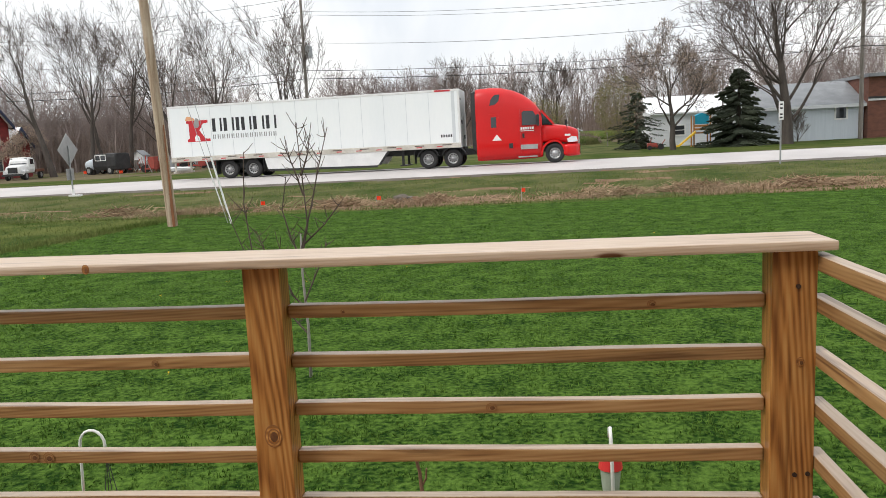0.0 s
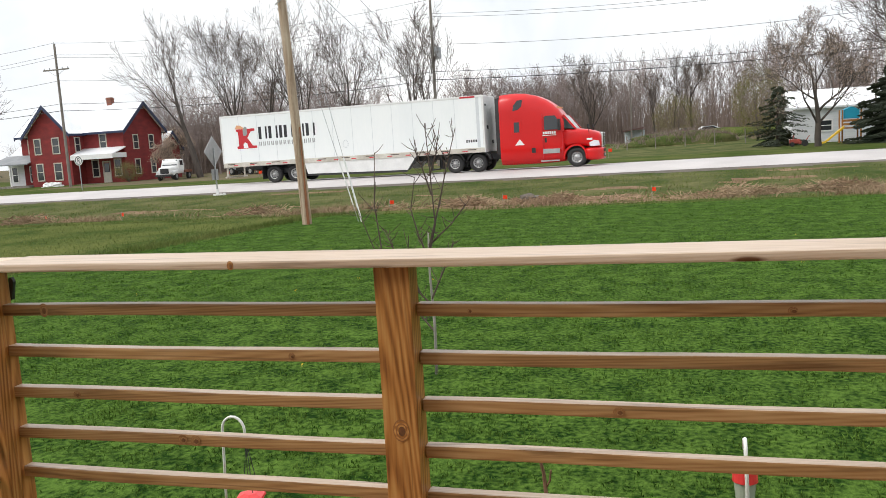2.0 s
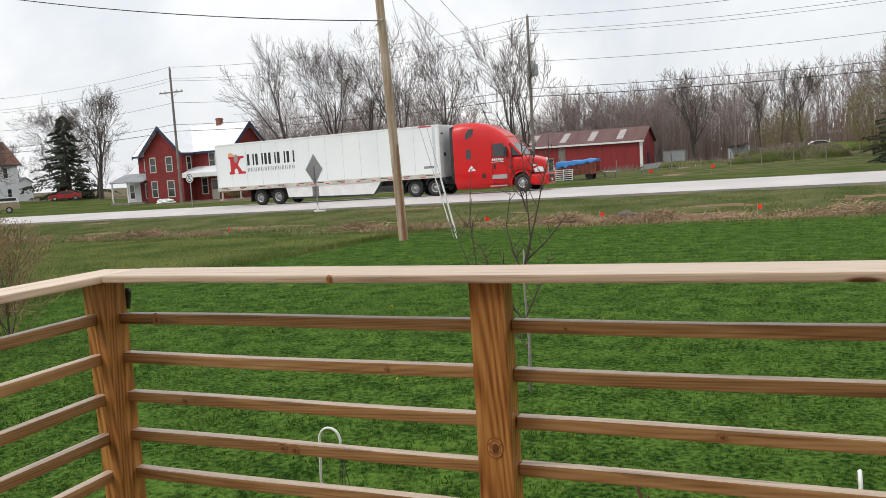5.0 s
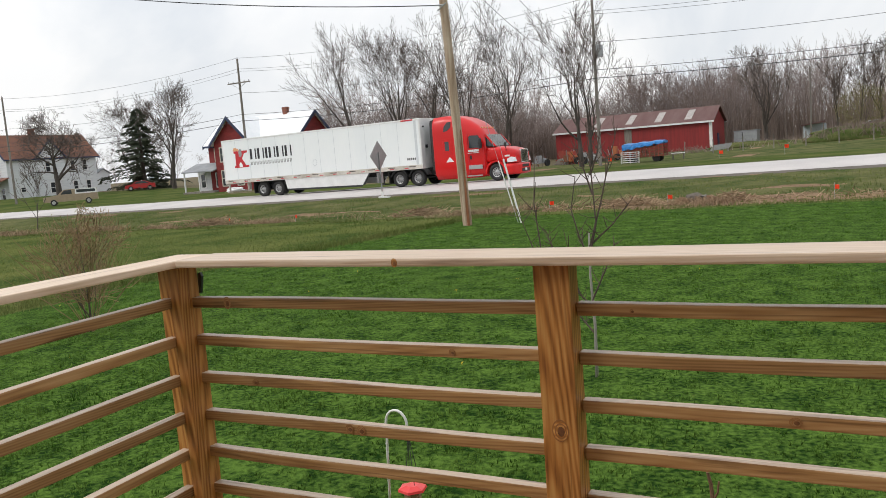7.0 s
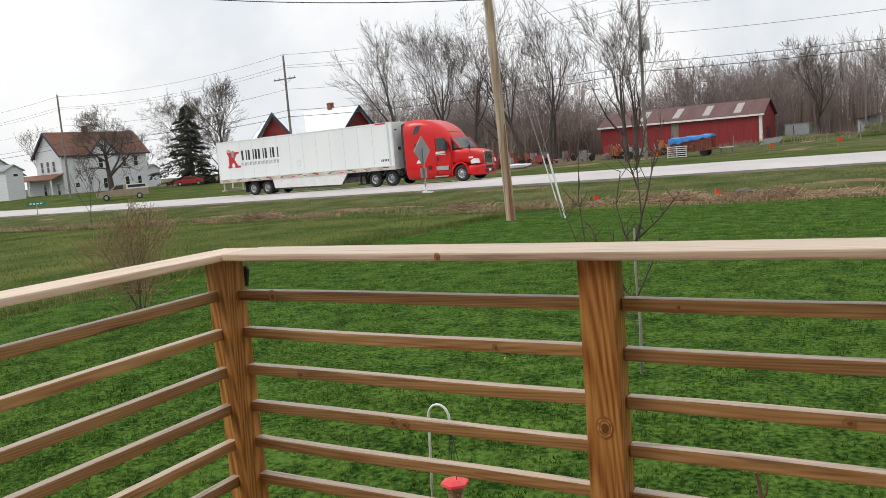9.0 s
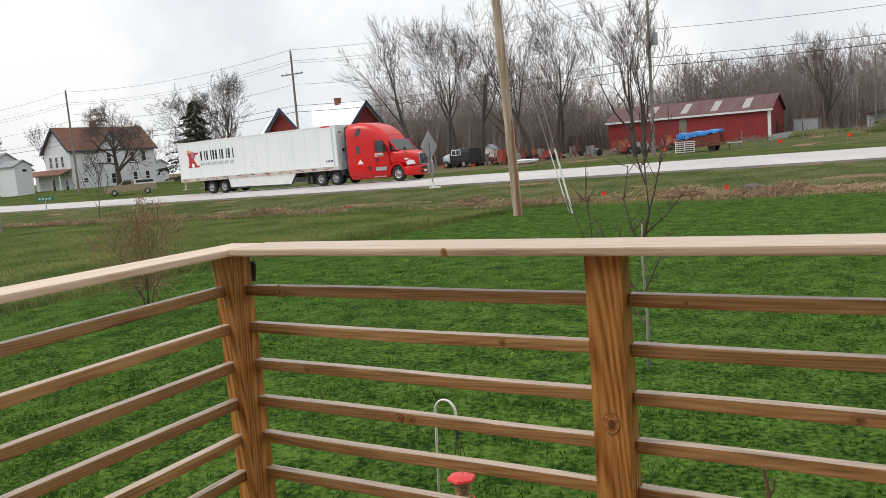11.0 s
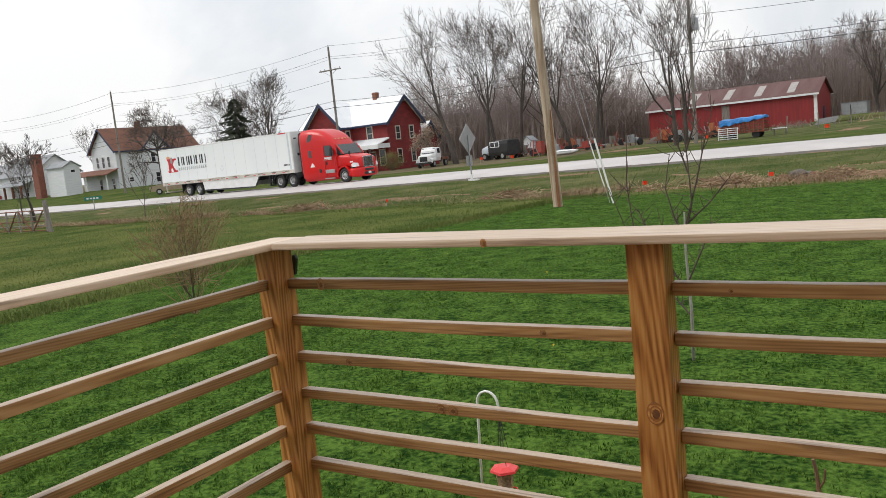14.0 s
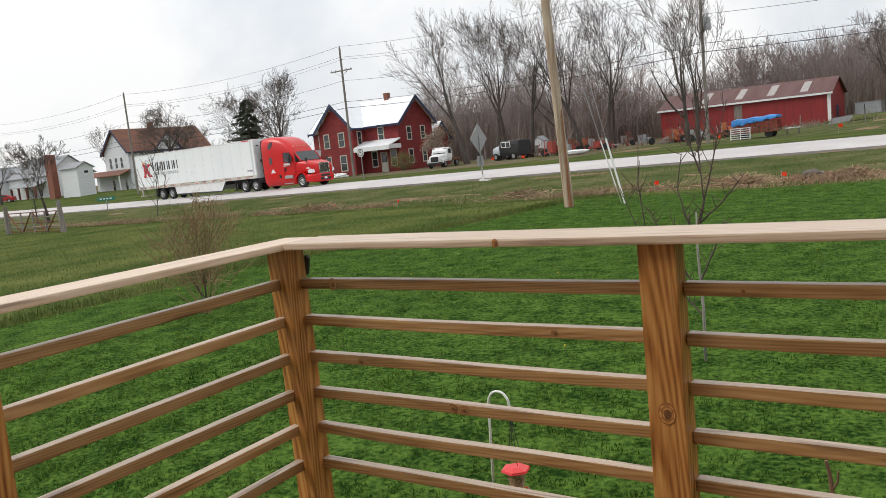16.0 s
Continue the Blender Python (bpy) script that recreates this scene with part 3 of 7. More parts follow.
def build_lorry():
    L = thing("articulated_lorry", at(-21, 41.6), "red sleeper-cab lorry with long white box trailer", "lorry")
    # trailer
    body = part("trailer_body", box(0.0, 16.15, 0.0, 2.6, 1.30, 4.09, 0.03, 2), TRAILER_WHITE, L, "white smooth-sided box trailer")
    each("panel_joint", ([box(x, x + 0.022, -0.005, 0.0, 1.33, 4.0) for x in np.arange(1.24, 15.9, 1.22)]), SEAM, body)
    each("corner_extrusion", (box(-0.015, 0.10, -0.012, 2.612, 1.05, 4.10, 0.01), box(16.05, 16.165, -0.012, 2.612, 1.05, 4.10, 0.01)), WHITE, body)
    part("top_rail", box(-0.01, 16.16, -0.014, 2.614, 3.99, 4.11, 0.015), WHITE, body)
    rail = part("bottom_rail", box(0.0, 16.15, -0.016, 2.616, 1.05, 1.31, 0.012), TRAILER_DIRTY, body, "grimy pale bottom rail")
    each("rail_marker", ([box(x, x + 0.3, -0.021, -0.016, 1.12, 1.17) for x in np.arange(0.7, 15.8, 1.1)]), LOGO_RED, body)
    each("rail_slot", ([box(x, x + 0.5, -0.022, -0.016, 1.20, 1.25) for x in np.arange(0.3, 15.8, 1.5)]), GRAVEL, body)
    part("rear_frame", merge(box(-0.03, 0.0, 0.02, 2.58, 1.0, 4.08), box(-0.02, 0.06, 0.3, 0.4, 0.45, 1.05), box(-0.02, 0.06, 2.2, 2.3, 0.45, 1.05), box(-0.03, 0.07, 0.1, 2.5, 0.42, 0.52)), TRAILER_DIRTY, L)
    each("side_skirt", (prism([(5.4, 1.05), (12.3, 1.05), (11.75, 0.33), (5.55, 0.42)], "y", 0.02, 0.05), prism([(5.4, 1.05), (12.3, 1.05), (11.75, 0.33), (5.55, 0.42)], "y", 2.55, 2.58)), WHITE, L, "white side fairing below the trailer")
    part("skirt_edge", prism([(5.55, 0.42), (11.75, 0.33), (11.72, 0.22), (5.6, 0.30)], "y", 0.015, 0.04), BLACK, L)
    part("skirt_front", prism([(11.75, 0.33), (12.3, 1.05), (12.42, 1.05), (11.9, 0.33)], "y", 0.01, 0.06), BLACK, L)
    part("trailer_chassis", merge(box(2.2, 16.0, 0.75, 0.95, 0.75, 1.05), box(2.2, 16.0, 1.65, 1.85, 0.75, 1.05), box(2.4, 5.5, 0.5, 2.1, 0.55, 0.8), box(13.0, 13.12, 0.4, 0.52, 0.25, 1.05), box(13.0, 13.12, 2.1, 2.2, 0.25, 1.05), box(12.9, 13.25, 0.3, 2.3, 0.2, 0.26)), BLACK, L)
    each("mud_flap", (box(2.55, 2.57, 0.05, 0.65, 0.25, 1.05), box(5.30, 5.32, 0.05, 0.65, 0.3, 1.05), box(13.75, 13.77, 0.05, 0.65, 0.3, 1.0)), BLACK, L)
    # side livery, as plain shapes
    block = [(1.05, 2.12), (1.05, 2.26), (1.18, 2.30), (1.18, 3.10), (1.05, 3.14), (1.05, 3.28), (2.30, 3.28), (2.30, 3.14), (2.02, 3.10), (1.78, 2.74), (2.10, 2.28), (2.38, 2.26), (2.38, 2.12)]
    part("livery_emblem", prism(block, "y", -0.006, -0.001), LOGO_RED, body, "dark red block emblem")
    part("emblem_plume", prism([(0.98, 3.29), (1.10, 3.52), (1.30, 3.50), (1.50, 3.40), (1.58, 3.29)], "y", -0.006, -0.001), LOGO_TAN, body)
    part("emblem_inset", prism([(1.52, 2.90), (1.50, 3.20), (1.62, 3.42), (1.78, 3.36), (1.80, 3.0), (1.70, 2.86)], "y", -0.010, -0.0065), SIGN_BACK, body)
    part("emblem_inset", prism([(1.50, 2.14), (1.48, 2.36), (1.60, 2.50), (1.74, 2.42), (1.80, 2.16)], "y", -0.010, -0.0065), TRAILER_WHITE, body)
    # the large marks: a stout and a slim upright bar for each
    bars, x = [], 2.55
    for w in (0.58, 0.62, 0.22, 0.60, 0.64, 0.60):
        bars.append(box(x, x + 0.19, -0.006, -0.001, 2.62, 3.34))
        if w > 0.4:
            bars.append(box(x + w - 0.13, x + w - 0.02, -0.006, -0.001, 2.62, 3.34))
        x += w + 0.09
    each("livery_bar", bars, INK, body, "large black livery marks")
    bars, x = [], 2.55
    for k in range(14):
        bars.append(box(x, x + 0.06, -0.006, -0.001, 2.22, 2.46))
        bars.append(box(x + 0.12, x + 0.16, -0.006, -0.001, 2.22, 2.46))
        x += 0.268
    each("livery_small_bar", bars, SIGN_BACK, body, "small dark livery marks")
    each("number_bar", ([box(15.25 + 0.13 * k, 15.33 + 0.13 * k, -0.006, -0.001, 1.62, 1.76) for k in range(5)]), INK, body)
    part("top_plate", box(15.0, 15.85, -0.02, -0.013, 4.0, 4.09), LOGO_RED, body)
    part("round_decal", merge(*[box(8.1 + 0.16 * math.cos(a) - 0.03, 8.1 + 0.16 * math.cos(a) + 0.03, -0.006, -0.001, 2.0 + 0.2 * math.sin(a) - 0.03, 2.0 + 0.2 * math.sin(a) + 0.03) for a in np.arange(0, 6.2, 0.63)]), SEAM, body)
    each("front_fitting", (box(16.16, 16.18, 0.25, 0.5, 3.55, 3.65), box(16.16, 16.2, 0.5, 0.75, 2.3, 2.5), box(16.16, 16.2, 1.6, 1.9, 1.5, 1.7)), INK, body)
    # tractor
    part("chassis", merge(box(13.7, 22.2, 0.85, 1.0, 0.62, 0.95), box(13.7, 22.2, 1.6, 1.75, 0.62, 0.95), box(14.2, 16.3, 0.6, 2.0, 0.95, 1.08)), BLACK, L)
    part("cab_back", loft([(16.72, 0.14, 2.46, 0.85, 3.92), (16.95, 0.10, 2.50, 0.70, 4.00)], power=12), BLACK, L, "black rubber gap fairing")
    each("quarter_fender", ([prism([(cx + math.cos(a) * 0.62, 0.5 + math.sin(a) * 0.62) for a in np.linspace(0.3, 2.84, 9)] + [(cx + math.cos(a) * 0.57, 0.5 + math.sin(a) * 0.57) for a in np.linspace(2.84, 0.3, 9)], "y", 0.06, 0.6) for cx in (14.49, 15.82)]), BLACK, L)
    cab = part("cab", loft([(16.94, 0.06, 2.54, 0.28, 4.00), (17.0, 0.04, 2.56, 0.26, 4.03), (17.7, 0.04, 2.56, 0.26, 4.07), (18.3, 0.04, 2.56, 0.26, 4.02), (18.9, 0.06, 2.54, 0.26, 3.86), (19.4, 0.08, 2.52, 0.26, 3.62), (19.8, 0.10, 2.50, 0.28, 3.36), (20.15, 0.13, 2.47, 0.30, 3.05), (20.38, 0.16, 2.44, 0.32, 2.72), (20.44, 0.17, 2.43, 0.34, 2.62)], n=8, power=9), TRUCK_RED, L, "glossy red sleeper cab", smooth=True)
    part("hood", loft([(20.40, 0.12, 2.48, 1.02, 2.03), (20.7, 0.11, 2.49, 1.06, 2.03), (21.1, 0.12, 2.48, 1.08, 2.00), (21.6, 0.16, 2.44, 1.02, 1.94), (22.1, 0.22, 2.38, 0.95, 1.84), (22.45, 0.30, 2.30, 0.93, 1.74), (22.62, 0.42, 2.18, 0.95, 1.64)], n=8, power=6), TRUCK_RED, L, "red sloping bonnet", smooth=True)
    part("front_bumper", loft([(21.62, 0.06, 2.54, 0.34, 0.96), (22.0, 0.06, 2.54, 0.30, 0.98), (22.4, 0.14, 2.46, 0.30, 0.98), (22.66, 0.40, 2.20, 0.32, 0.96), (22.74, 0.7, 1.9, 0.34, 0.92)], n=8, power=7), TRUCK_RED, L, "red front bumper", smooth=True)
    for ya, yb in ((0.05, 0.42), (2.18, 2.55)):
        arch = [(21.04 + math.cos(a) * 0.70, 0.5 + math.sin(a) * 0.70) for a in np.linspace(-0.1, math.pi + 0.1, 15)] + [(21.04 + math.cos(a) * 0.60, 0.5 + math.sin(a) * 0.60) for a in np.linspace(math.pi + 0.1, -0.1, 15)]
        part("wheel_arch", prism(arch, "y", ya, yb), TRUCK_RED, L)
    part("wheel_well", box(20.5, 21.6, 0.45, 2.15, 0.55, 1.3), BLACK, L)
    part("windscreen", prism([(20.40, 2.72), (20.46, 2.74), (21.0, 2.04), (20.92, 2.0)], "y", 0.27, 2.33), WINDSCREEN, L, "dark sloping windscreen")
    each("screen_pillar", (prism([(20.36, 2.72), (20.46, 2.77), (21.05, 2.03), (20.95, 2.0)], "y", 0.19, 0.27), prism([(20.36, 2.72), (20.46, 2.77), (21.05, 2.03), (20.95, 2.0)], "y", 2.33, 2.41)), TRUCK_RED, L)
    each("front_quarter_glass", (prism([(20.43, 2.04), (20.43, 2.66), (20.93, 2.03)], "y", 0.20, 0.24), prism([(20.43, 2.04), (20.43, 2.66), (20.93, 2.03)], "y", 2.36, 2.40)), WINDSCREEN, L)
    part("dashboard", box(20.45, 20.95, 0.3, 2.3, 1.9, 2.02), BLACK, L)
    for k, (ya, yb) in enumerate(((0.045, 0.075), (2.525, 2.555))):
        near = k == 0
        o0, o1 = (ya - 0.02, yb) if near else (ya, yb + 0.02)
        door = part("door", merge(box(19.22, 20.32, o0 + 0.01, o1, 0.98, 1.06), box(19.20, 19.225, o0, o1, 0.5, 2.85), box(20.33, 20.355, o0, o1, 0.5, 2.0)), LOGO_RED, L, "dark seams round the cab door")
        part("door_window", prism([(19.32, 2.02), (19.32, 2.68), (19.42, 2.76), (19.98, 2.74), (20.24, 2.30), (20.24, 2.02)], "y", o0 - 0.004, o1), GLASS, L)
        part("sleeper_window_frame", box(17.58, 18.14, o0, o1, 1.84, 2.68, 0.01), TRUCK_RED, L)
        part("sleeper_window", box(17.72, 18.0, o0 - 0.006, o1 + 0.006, 1.98, 2.52), GLASS, L)
        part("quarter_window", prism([(17.68, 3.12), (17.74, 3.42), (17.95, 3.66), (18.22, 3.68), (18.16, 3.34), (17.95, 3.16)], "y", o0 + 0.006, o1 - 0.004), GLASS, L)
        each("step_panel", (box(19.2, 20.2, o0, o1, 0.78, 1.02, 0.01), box(19.08, 20.15, o0 - 0.01, o1 + 0.01, 0.36, 0.43)), ALLOY, L, "bright metal step panels")
        each("side_fitting", (box(18.62, 18.82, o0 - 0.002, o1, 0.86, 1.12), box(19.32, 19.44, o0, o1, 1.36, 1.6)), BLACK, L)
        each("cab_mark", (*[box(19.24 + 0.13 * i, 19.33 + 0.13 * i, o0 - 0.003, o1 + 0.003, 1.80, 1.93) for i in range(6)], box(19.2, 20.0, o0 - 0.003, o1 + 0.003, 1.72, 1.75), prism([(17.75, 1.3), (18.0, 1.62), (18.25, 1.3)], "y", o0, o1), box(21.72, 22.1, 0.17 if near else 2.4, 0.2 if near else 2.43, 1.36, 1.46)), WHITE, L, "small white markings")
        my = -0.30 if near else 2.72
        part("door_mirror", merge(box(20.16, 20.32, my, my + 0.2, 1.95, 2.55, 0.03), box(20.2, 20.26, min(my, 0.1) if near else 2.4, 0.12 if near else my, 2.2, 2.25)), BLACK, L)
        hy = 0.16 if near else 2.38
        part("hood_mirror", merge(tube([(21.9, hy, 1.7), (21.86, hy - 0.04, 2.05)], 0.025), box(21.78, 21.92, hy - 0.12, hy + 0.06, 1.95, 2.2, 0.03)), BLACK, L)
        part("headlamp", prism([(21.92, 1.02), (21.88, 1.22), (22.2, 1.34), (22.52, 1.30), (22.58, 1.05)], "y", 0.155 if near else 2.2, 0.40 if near else 2.445), LAMP_GLASS, L, "clear wrap-round headlamp")
    grille = part("grille", prism([(22.60, 0.98), (22.70, 0.98), (22.66, 1.66), (22.55, 1.72)], "y", 0.82, 1.78), BLACK, L)
    part("grille_bars", merge(*[box(22.66, 22.715, 0.85 + 0.09 * k, 0.87 + 0.09 * k, 1.0, 1.64) for k in range(11)], *[box(22.66, 22.712, 0.84, 1.76, 1.03 + 0.1 * k, 1.05 + 0.1 * k) for k in range(7)]), CHROME, grille)
    part("grille_surround", merge(box(22.6, 22.73, 0.76, 0.84, 0.96, 1.7, 0.01), box(22.6, 22.73, 1.76, 1.84, 0.96, 1.7, 0.01), box(22.6, 22.73, 0.76, 1.84, 0.94, 1.0, 0.01), box(22.56, 22.7, 0.8, 1.8, 1.64, 1.74, 0.01)), CHROME, grille)
    each("bumper_intake", (box(22.68, 22.76, 0.75, 1.85, 0.44, 0.62), box(22.70, 22.765, 0.85, 1.75, 0.7, 0.86)), BLACK, L)
    part("number_plate", box(22.765, 22.775, 1.15, 1.45, 0.5, 0.64), WHITE, L)
    each("roof_lamp", ([box(20.02, 20.12, y, y + 0.1, 3.15, 3.22) for y in (0.5, 0.9, 1.25, 1.6, 2.0)]), LOGO_TAN, L)
    for x, steer in ((3.27, 0), (4.67, 0), (14.49, 0), (15.82, 0), (21.20, 1)):
        WHEELS.append(wheel(L, x, 0.30 if not steer else 0.22, steer=bool(steer), w=0.30 if not steer else 0.3))
        WHEELS.append(wheel(L, x, 2.30 if not steer else 2.38, steer=bool(steer), far=True))
        if not steer:
            part("axle", cyl(0.09, 1.8, 10, m=pose(x, 2.2, 0.5, 90, 0, 0)), BLACK, L)
    # the tractor's true stations along its length: cab set forward, short nose
    for ob in L.children_recursive:
        if ob.type == "MESH" and ob.parent.name.split(".")[0] != "wheel":
            for v in ob.data.vertices:
                if v.co.x > 16.3:
                    v.co.x = float(np.interp(v.co.x, [16.3, 16.72, 17.86, 19.3, 20.3, 21.04, 22.78], [16.45, 16.90, 18.06, 19.52, 20.42, 21.20, 22.54]))
                elif v.co.x > 15.9:
                    v.co.x += 0.15
    return L


LORRY = build_lorry()
LORRY_S = [(0, -21.26), (3.5, -31.01), (7, -40.64), (12.5, -55.32), (16, -64.98)]


def lorry_s(t):
    return float(np.interp(t, [k for k, _ in LORRY_S], [v for _, v in LORRY_S]))


def lorry_pose(t):
    s = lorry_s(t)
    (x0, y0), (x1, y1) = xy(s, 41.6), xy(s + 20, 41.6)
    z0, z1 = ground_z(x0, y0) + 0.19, ground_z(x1, y1) + 0.19
    return pose(x0, y0, z0, 0, -math.degrees(math.atan2(z1 - z0, 20)), math.degrees(ROAD))

# ---- bare trees ----
def grow(rng, height, radius, levels=5, fork=0.28, spread=38, lean=(0, 0), kids=(7, 5, 4, 4, 3), droop=0.0, thin=0.011, slim=0.85, coarse=False, upward=0.13):
    """Segments (start, end, radius, radius, level) of a leafless tree with its foot at the origin."""
    out = []

    def branch(p, d, length, r, lvl):
        n = 7 if lvl == 0 else (5 if lvl < 3 else 3)
        if coarse:
            n = (5, 3, 2, 1)[min(lvl, 3)]
        pts = [p]
        step = length / n
        for i in range(n):
            wob = 0.12 if lvl == 0 else (0.22 if lvl == 1 else 0.26)
            d = (d + Vector((rng.uniform(-wob, wob), rng.uniform(-wob, wob), rng.uniform(-wob, wob) + (upward if lvl else 0.02) - droop * lvl * 0.05))).normalized()
            q = p + d * step
            f0, f1 = i / n, (i + 1) / n
            end = 0.10 if lvl == 0 else 0.25
            out.append((p, q, max(thin, r * (1 - f0 * (1 - end))), max(thin, r * (1 - f1 * (1 - end))), lvl))
            p = q
            pts.append((p.copy(), d.copy(), r * (1 - f1 * (1 - end)), f1))
        if lvl + 1 < levels:
            want = kids[min(lvl, len(kids) - 1)]
            spots = [k for k in pts[1:] if k[3] >= (fork if lvl == 0 else 0.25)]
            for c in range(want + rng.randint(0, 1)):
                q, dd, rr, f = spots[min(len(spots) - 1, int(len(spots) * (c + rng.random()) / (want + 1)))]
                ax = dd.orthogonal().normalized()
                ax.rotate(Matrix.Rotation(rng.uniform(0, 2 * math.pi), 3, dd))
                nd = dd.copy()
                nd.rotate(Matrix.Rotation(radians(rng.uniform(spread * 0.6, spread * 1.3)), 3, ax))
                branch(q, nd, length * rng.uniform(0.5, 0.78) * (1.12 - 0.45 * f), min(rr, r * 0.8) * rng.uniform(0.5, 0.75) * (slim if lvl == 0 else 1), lvl + 1)

    branch(Vector((0, 0, -0.15)), Vector((lean[0], lean[1], 1)).normalized(), height * 0.74, radius, 0)
    top = max(q.z for _, q, _, _, _ in out)
    k = height / top
    return [(a * k, b * k, r0, r1, lv) for a, b, r0, r1, lv in out]


def sticks(segs, sides=3):
    """Tapered bars for the segments, as arrays of vertices and faces."""
    A, B = np.array([s[0][:] for s in segs]), np.array([s[1][:] for s in segs])
    R0, R1 = np.array([s[2] for s in segs]), np.array([s[3] for s in segs])
    D = B - A
    D /= np.linalg.norm(D, axis=1, keepdims=True) + 1e-9
    H = np.where(np.abs(D[:, 2:]) < 0.9, np.array([[0, 0, 1.0]]), np.array([[1.0, 0, 0]]))
    U = np.cross(D, H)
    U /= np.linalg.norm(U, axis=1, keepdims=True) + 1e-9
    V = np.cross(D, U)
    rings = []
    for P, R in ((A, R0), (B, R1)):
        for k in range(sides):
            a = 2 * math.pi * k / sides
            rings.append(P + (U * math.cos(a) + V * math.sin(a)) * R[:, None])
    verts = np.stack(rings, 1).reshape(-1, 3)
    base = np.arange(len(segs)) * (2 * sides)
    faces = np.concatenate([np.stack([base + k, base + (k + 1) % sides, base + sides + (k + 1) % sides, base + sides + k], 1) for k in range(sides)])
    return verts, faces


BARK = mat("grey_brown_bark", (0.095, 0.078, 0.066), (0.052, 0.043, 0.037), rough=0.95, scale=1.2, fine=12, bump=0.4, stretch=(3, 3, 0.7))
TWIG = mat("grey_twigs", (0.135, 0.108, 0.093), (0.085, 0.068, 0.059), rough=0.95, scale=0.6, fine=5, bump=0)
# the far wood's haze is mixed into these two lightened colours
WOODS = mat("hazy_grey_branches", (0.275, 0.222, 0.202), (0.195, 0.156, 0.143), rough=0.95, scale=0.12, fine=1.5, bump=0, vary=0.25, islands=True)
BRUSH = mat("hazy_brown_undergrowth", (0.265, 0.203, 0.170), (0.180, 0.136, 0.115), rough=0.95, scale=0.1, fine=1.0, bump=0, vary=0.25, islands=True)
OLIVE = mat("budding_shrub_leaves", (0.19, 0.17, 0.05), (0.125, 0.115, 0.04), rough=0.9, scale=0.5, fine=4, bump=0, vary=0.25, islands=True)
NEEDLES = mat("spruce_needles", (0.030, 0.042, 0.026), (0.074, 0.088, 0.052), rough=0.9, scale=0.8, fine=8, bump=0, vary=0.35, islands=True)
BUDS = mat("blossom_buds", (0.50, 0.38, 0.30), (0.40, 0.30, 0.22), rough=0.9, scale=0.8, fine=8, bump=0, vary=0.25, islands=True)


def flakes(rng, centres, size, jitter):
    """Small leaf-like triangles round the centres."""
    c = np.repeat(np.array(centres), 1, 0) + rng.normal(0, jitter, (len(centres), 3))
    a, b = rng.normal(0, 1, (len(c), 3)), rng.normal(0, 1, (len(c), 3))
    a /= np.linalg.norm(a, axis=1, keepdims=True)
    b /= np.linalg.norm(b, axis=1, keepdims=True)
    sz = size * rng.uniform(0.6, 1.4, (len(c), 1))
    v = np.stack([c, c + a * sz, c + b * sz * 0.7], 1).reshape(-1, 3)
    f = np.arange(len(v)).reshape(-1, 3)
    return v, f


def bare_tree(s, d, height, radius, seed, label, lean=(0, 0), twig=None, leaves=None, **kw):
    rng = random.Random(seed)
    segs = grow(rng, height, radius, lean=lean, **kw)
    t = thing("tree", at(s, d), label, "tree", "bare trees across the road" if d > 48 else "")
    v, f = sticks([g for g in segs if g[4] <= 1], 7)
    raw("trunk", v, f, BARK, t).data.shade_smooth()
    v, f = sticks([g for g in segs if g[4] > 1], 3)
    raw("crown", v, f, twig or TWIG, t)
    if leaves:
        nr = np.random.default_rng(seed)
        tips = [g[1][:] for g in segs if g[4] >= 3]
        v, f = flakes(nr, tips * leaves[0], leaves[1], leaves[2])
        tagged(raw("bud_scatter", v, f, leaves[3], t), kind="stuff")
    return t


BIG = "tall bare deciduous tree with grey-brown bark"
bare_tree(-48.0, 70, 17.6, 0.36, 3, BIG, lean=(-0.20, 0), spread=31, fork=0.34)
bare_tree(-46.2, 76, 17.2, 0.24, 4, BIG, lean=(-0.06, 0.1), spread=28, fork=0.38)
bare_tree(-45.2, 72, 18.0, 0.28, 5, BIG, lean=(-0.02, 0), spread=31, fork=0.36)
bare_tree(-42.4, 74, 18.2, 0.26, 6, BIG, lean=(0.09, 0), spread=31, fork=0.36)
bare_tree(-43.8, 84, 14.5, 0.2, 16, BIG, lean=(0.05, 0), spread=32)
bare_tree(-36.9, 75, 18.0, 0.30, 7, BIG, lean=(-0.08, 0), spread=32, fork=0.34)
bare_tree(-33.9, 75, 18.0, 0.27, 8, BIG, lean=(0.08, 0), spread=31, fork=0.34)
bare_tree(-35.4, 80, 14.0, 0.2, 9, BIG, spread=34)
bare_tree(-21.6, 63, 13.6, 0.23, 10, BIG, spread=27, fork=0.25, lean=(-0.03, 0), kids=(8, 4, 4, 3, 3))
bare_tree(-20.6, 62.4, 12.8, 0.20, 11, BIG, spread=27, fork=0.25, lean=(0.03, 0), kids=(8, 4, 4, 3, 3))
bare_tree(15.9, 58, 16.0, 0.44, 12, "broad bare maple with a short stout trunk", upward=0.07, spread=38, fork=0.10, kids=(22, 7, 5, 4, 3), slim=0.5)
bare_tree(8.2, 58, 9.2, 0.24, 13, "small spreading tree with pale opening buds", upward=0.07, spread=46, fork=0.22, kids=(9, 6, 5, 4, 3), leaves=(2, 0.06, 0.10, BUDS), twig=TWIG)
bare_tree(-92.5, 84, 16.8, 0.36, 14, BIG, spread=38, lean=(0.08, 0), kids=(10, 6, 4, 4, 3), thin=0.016)
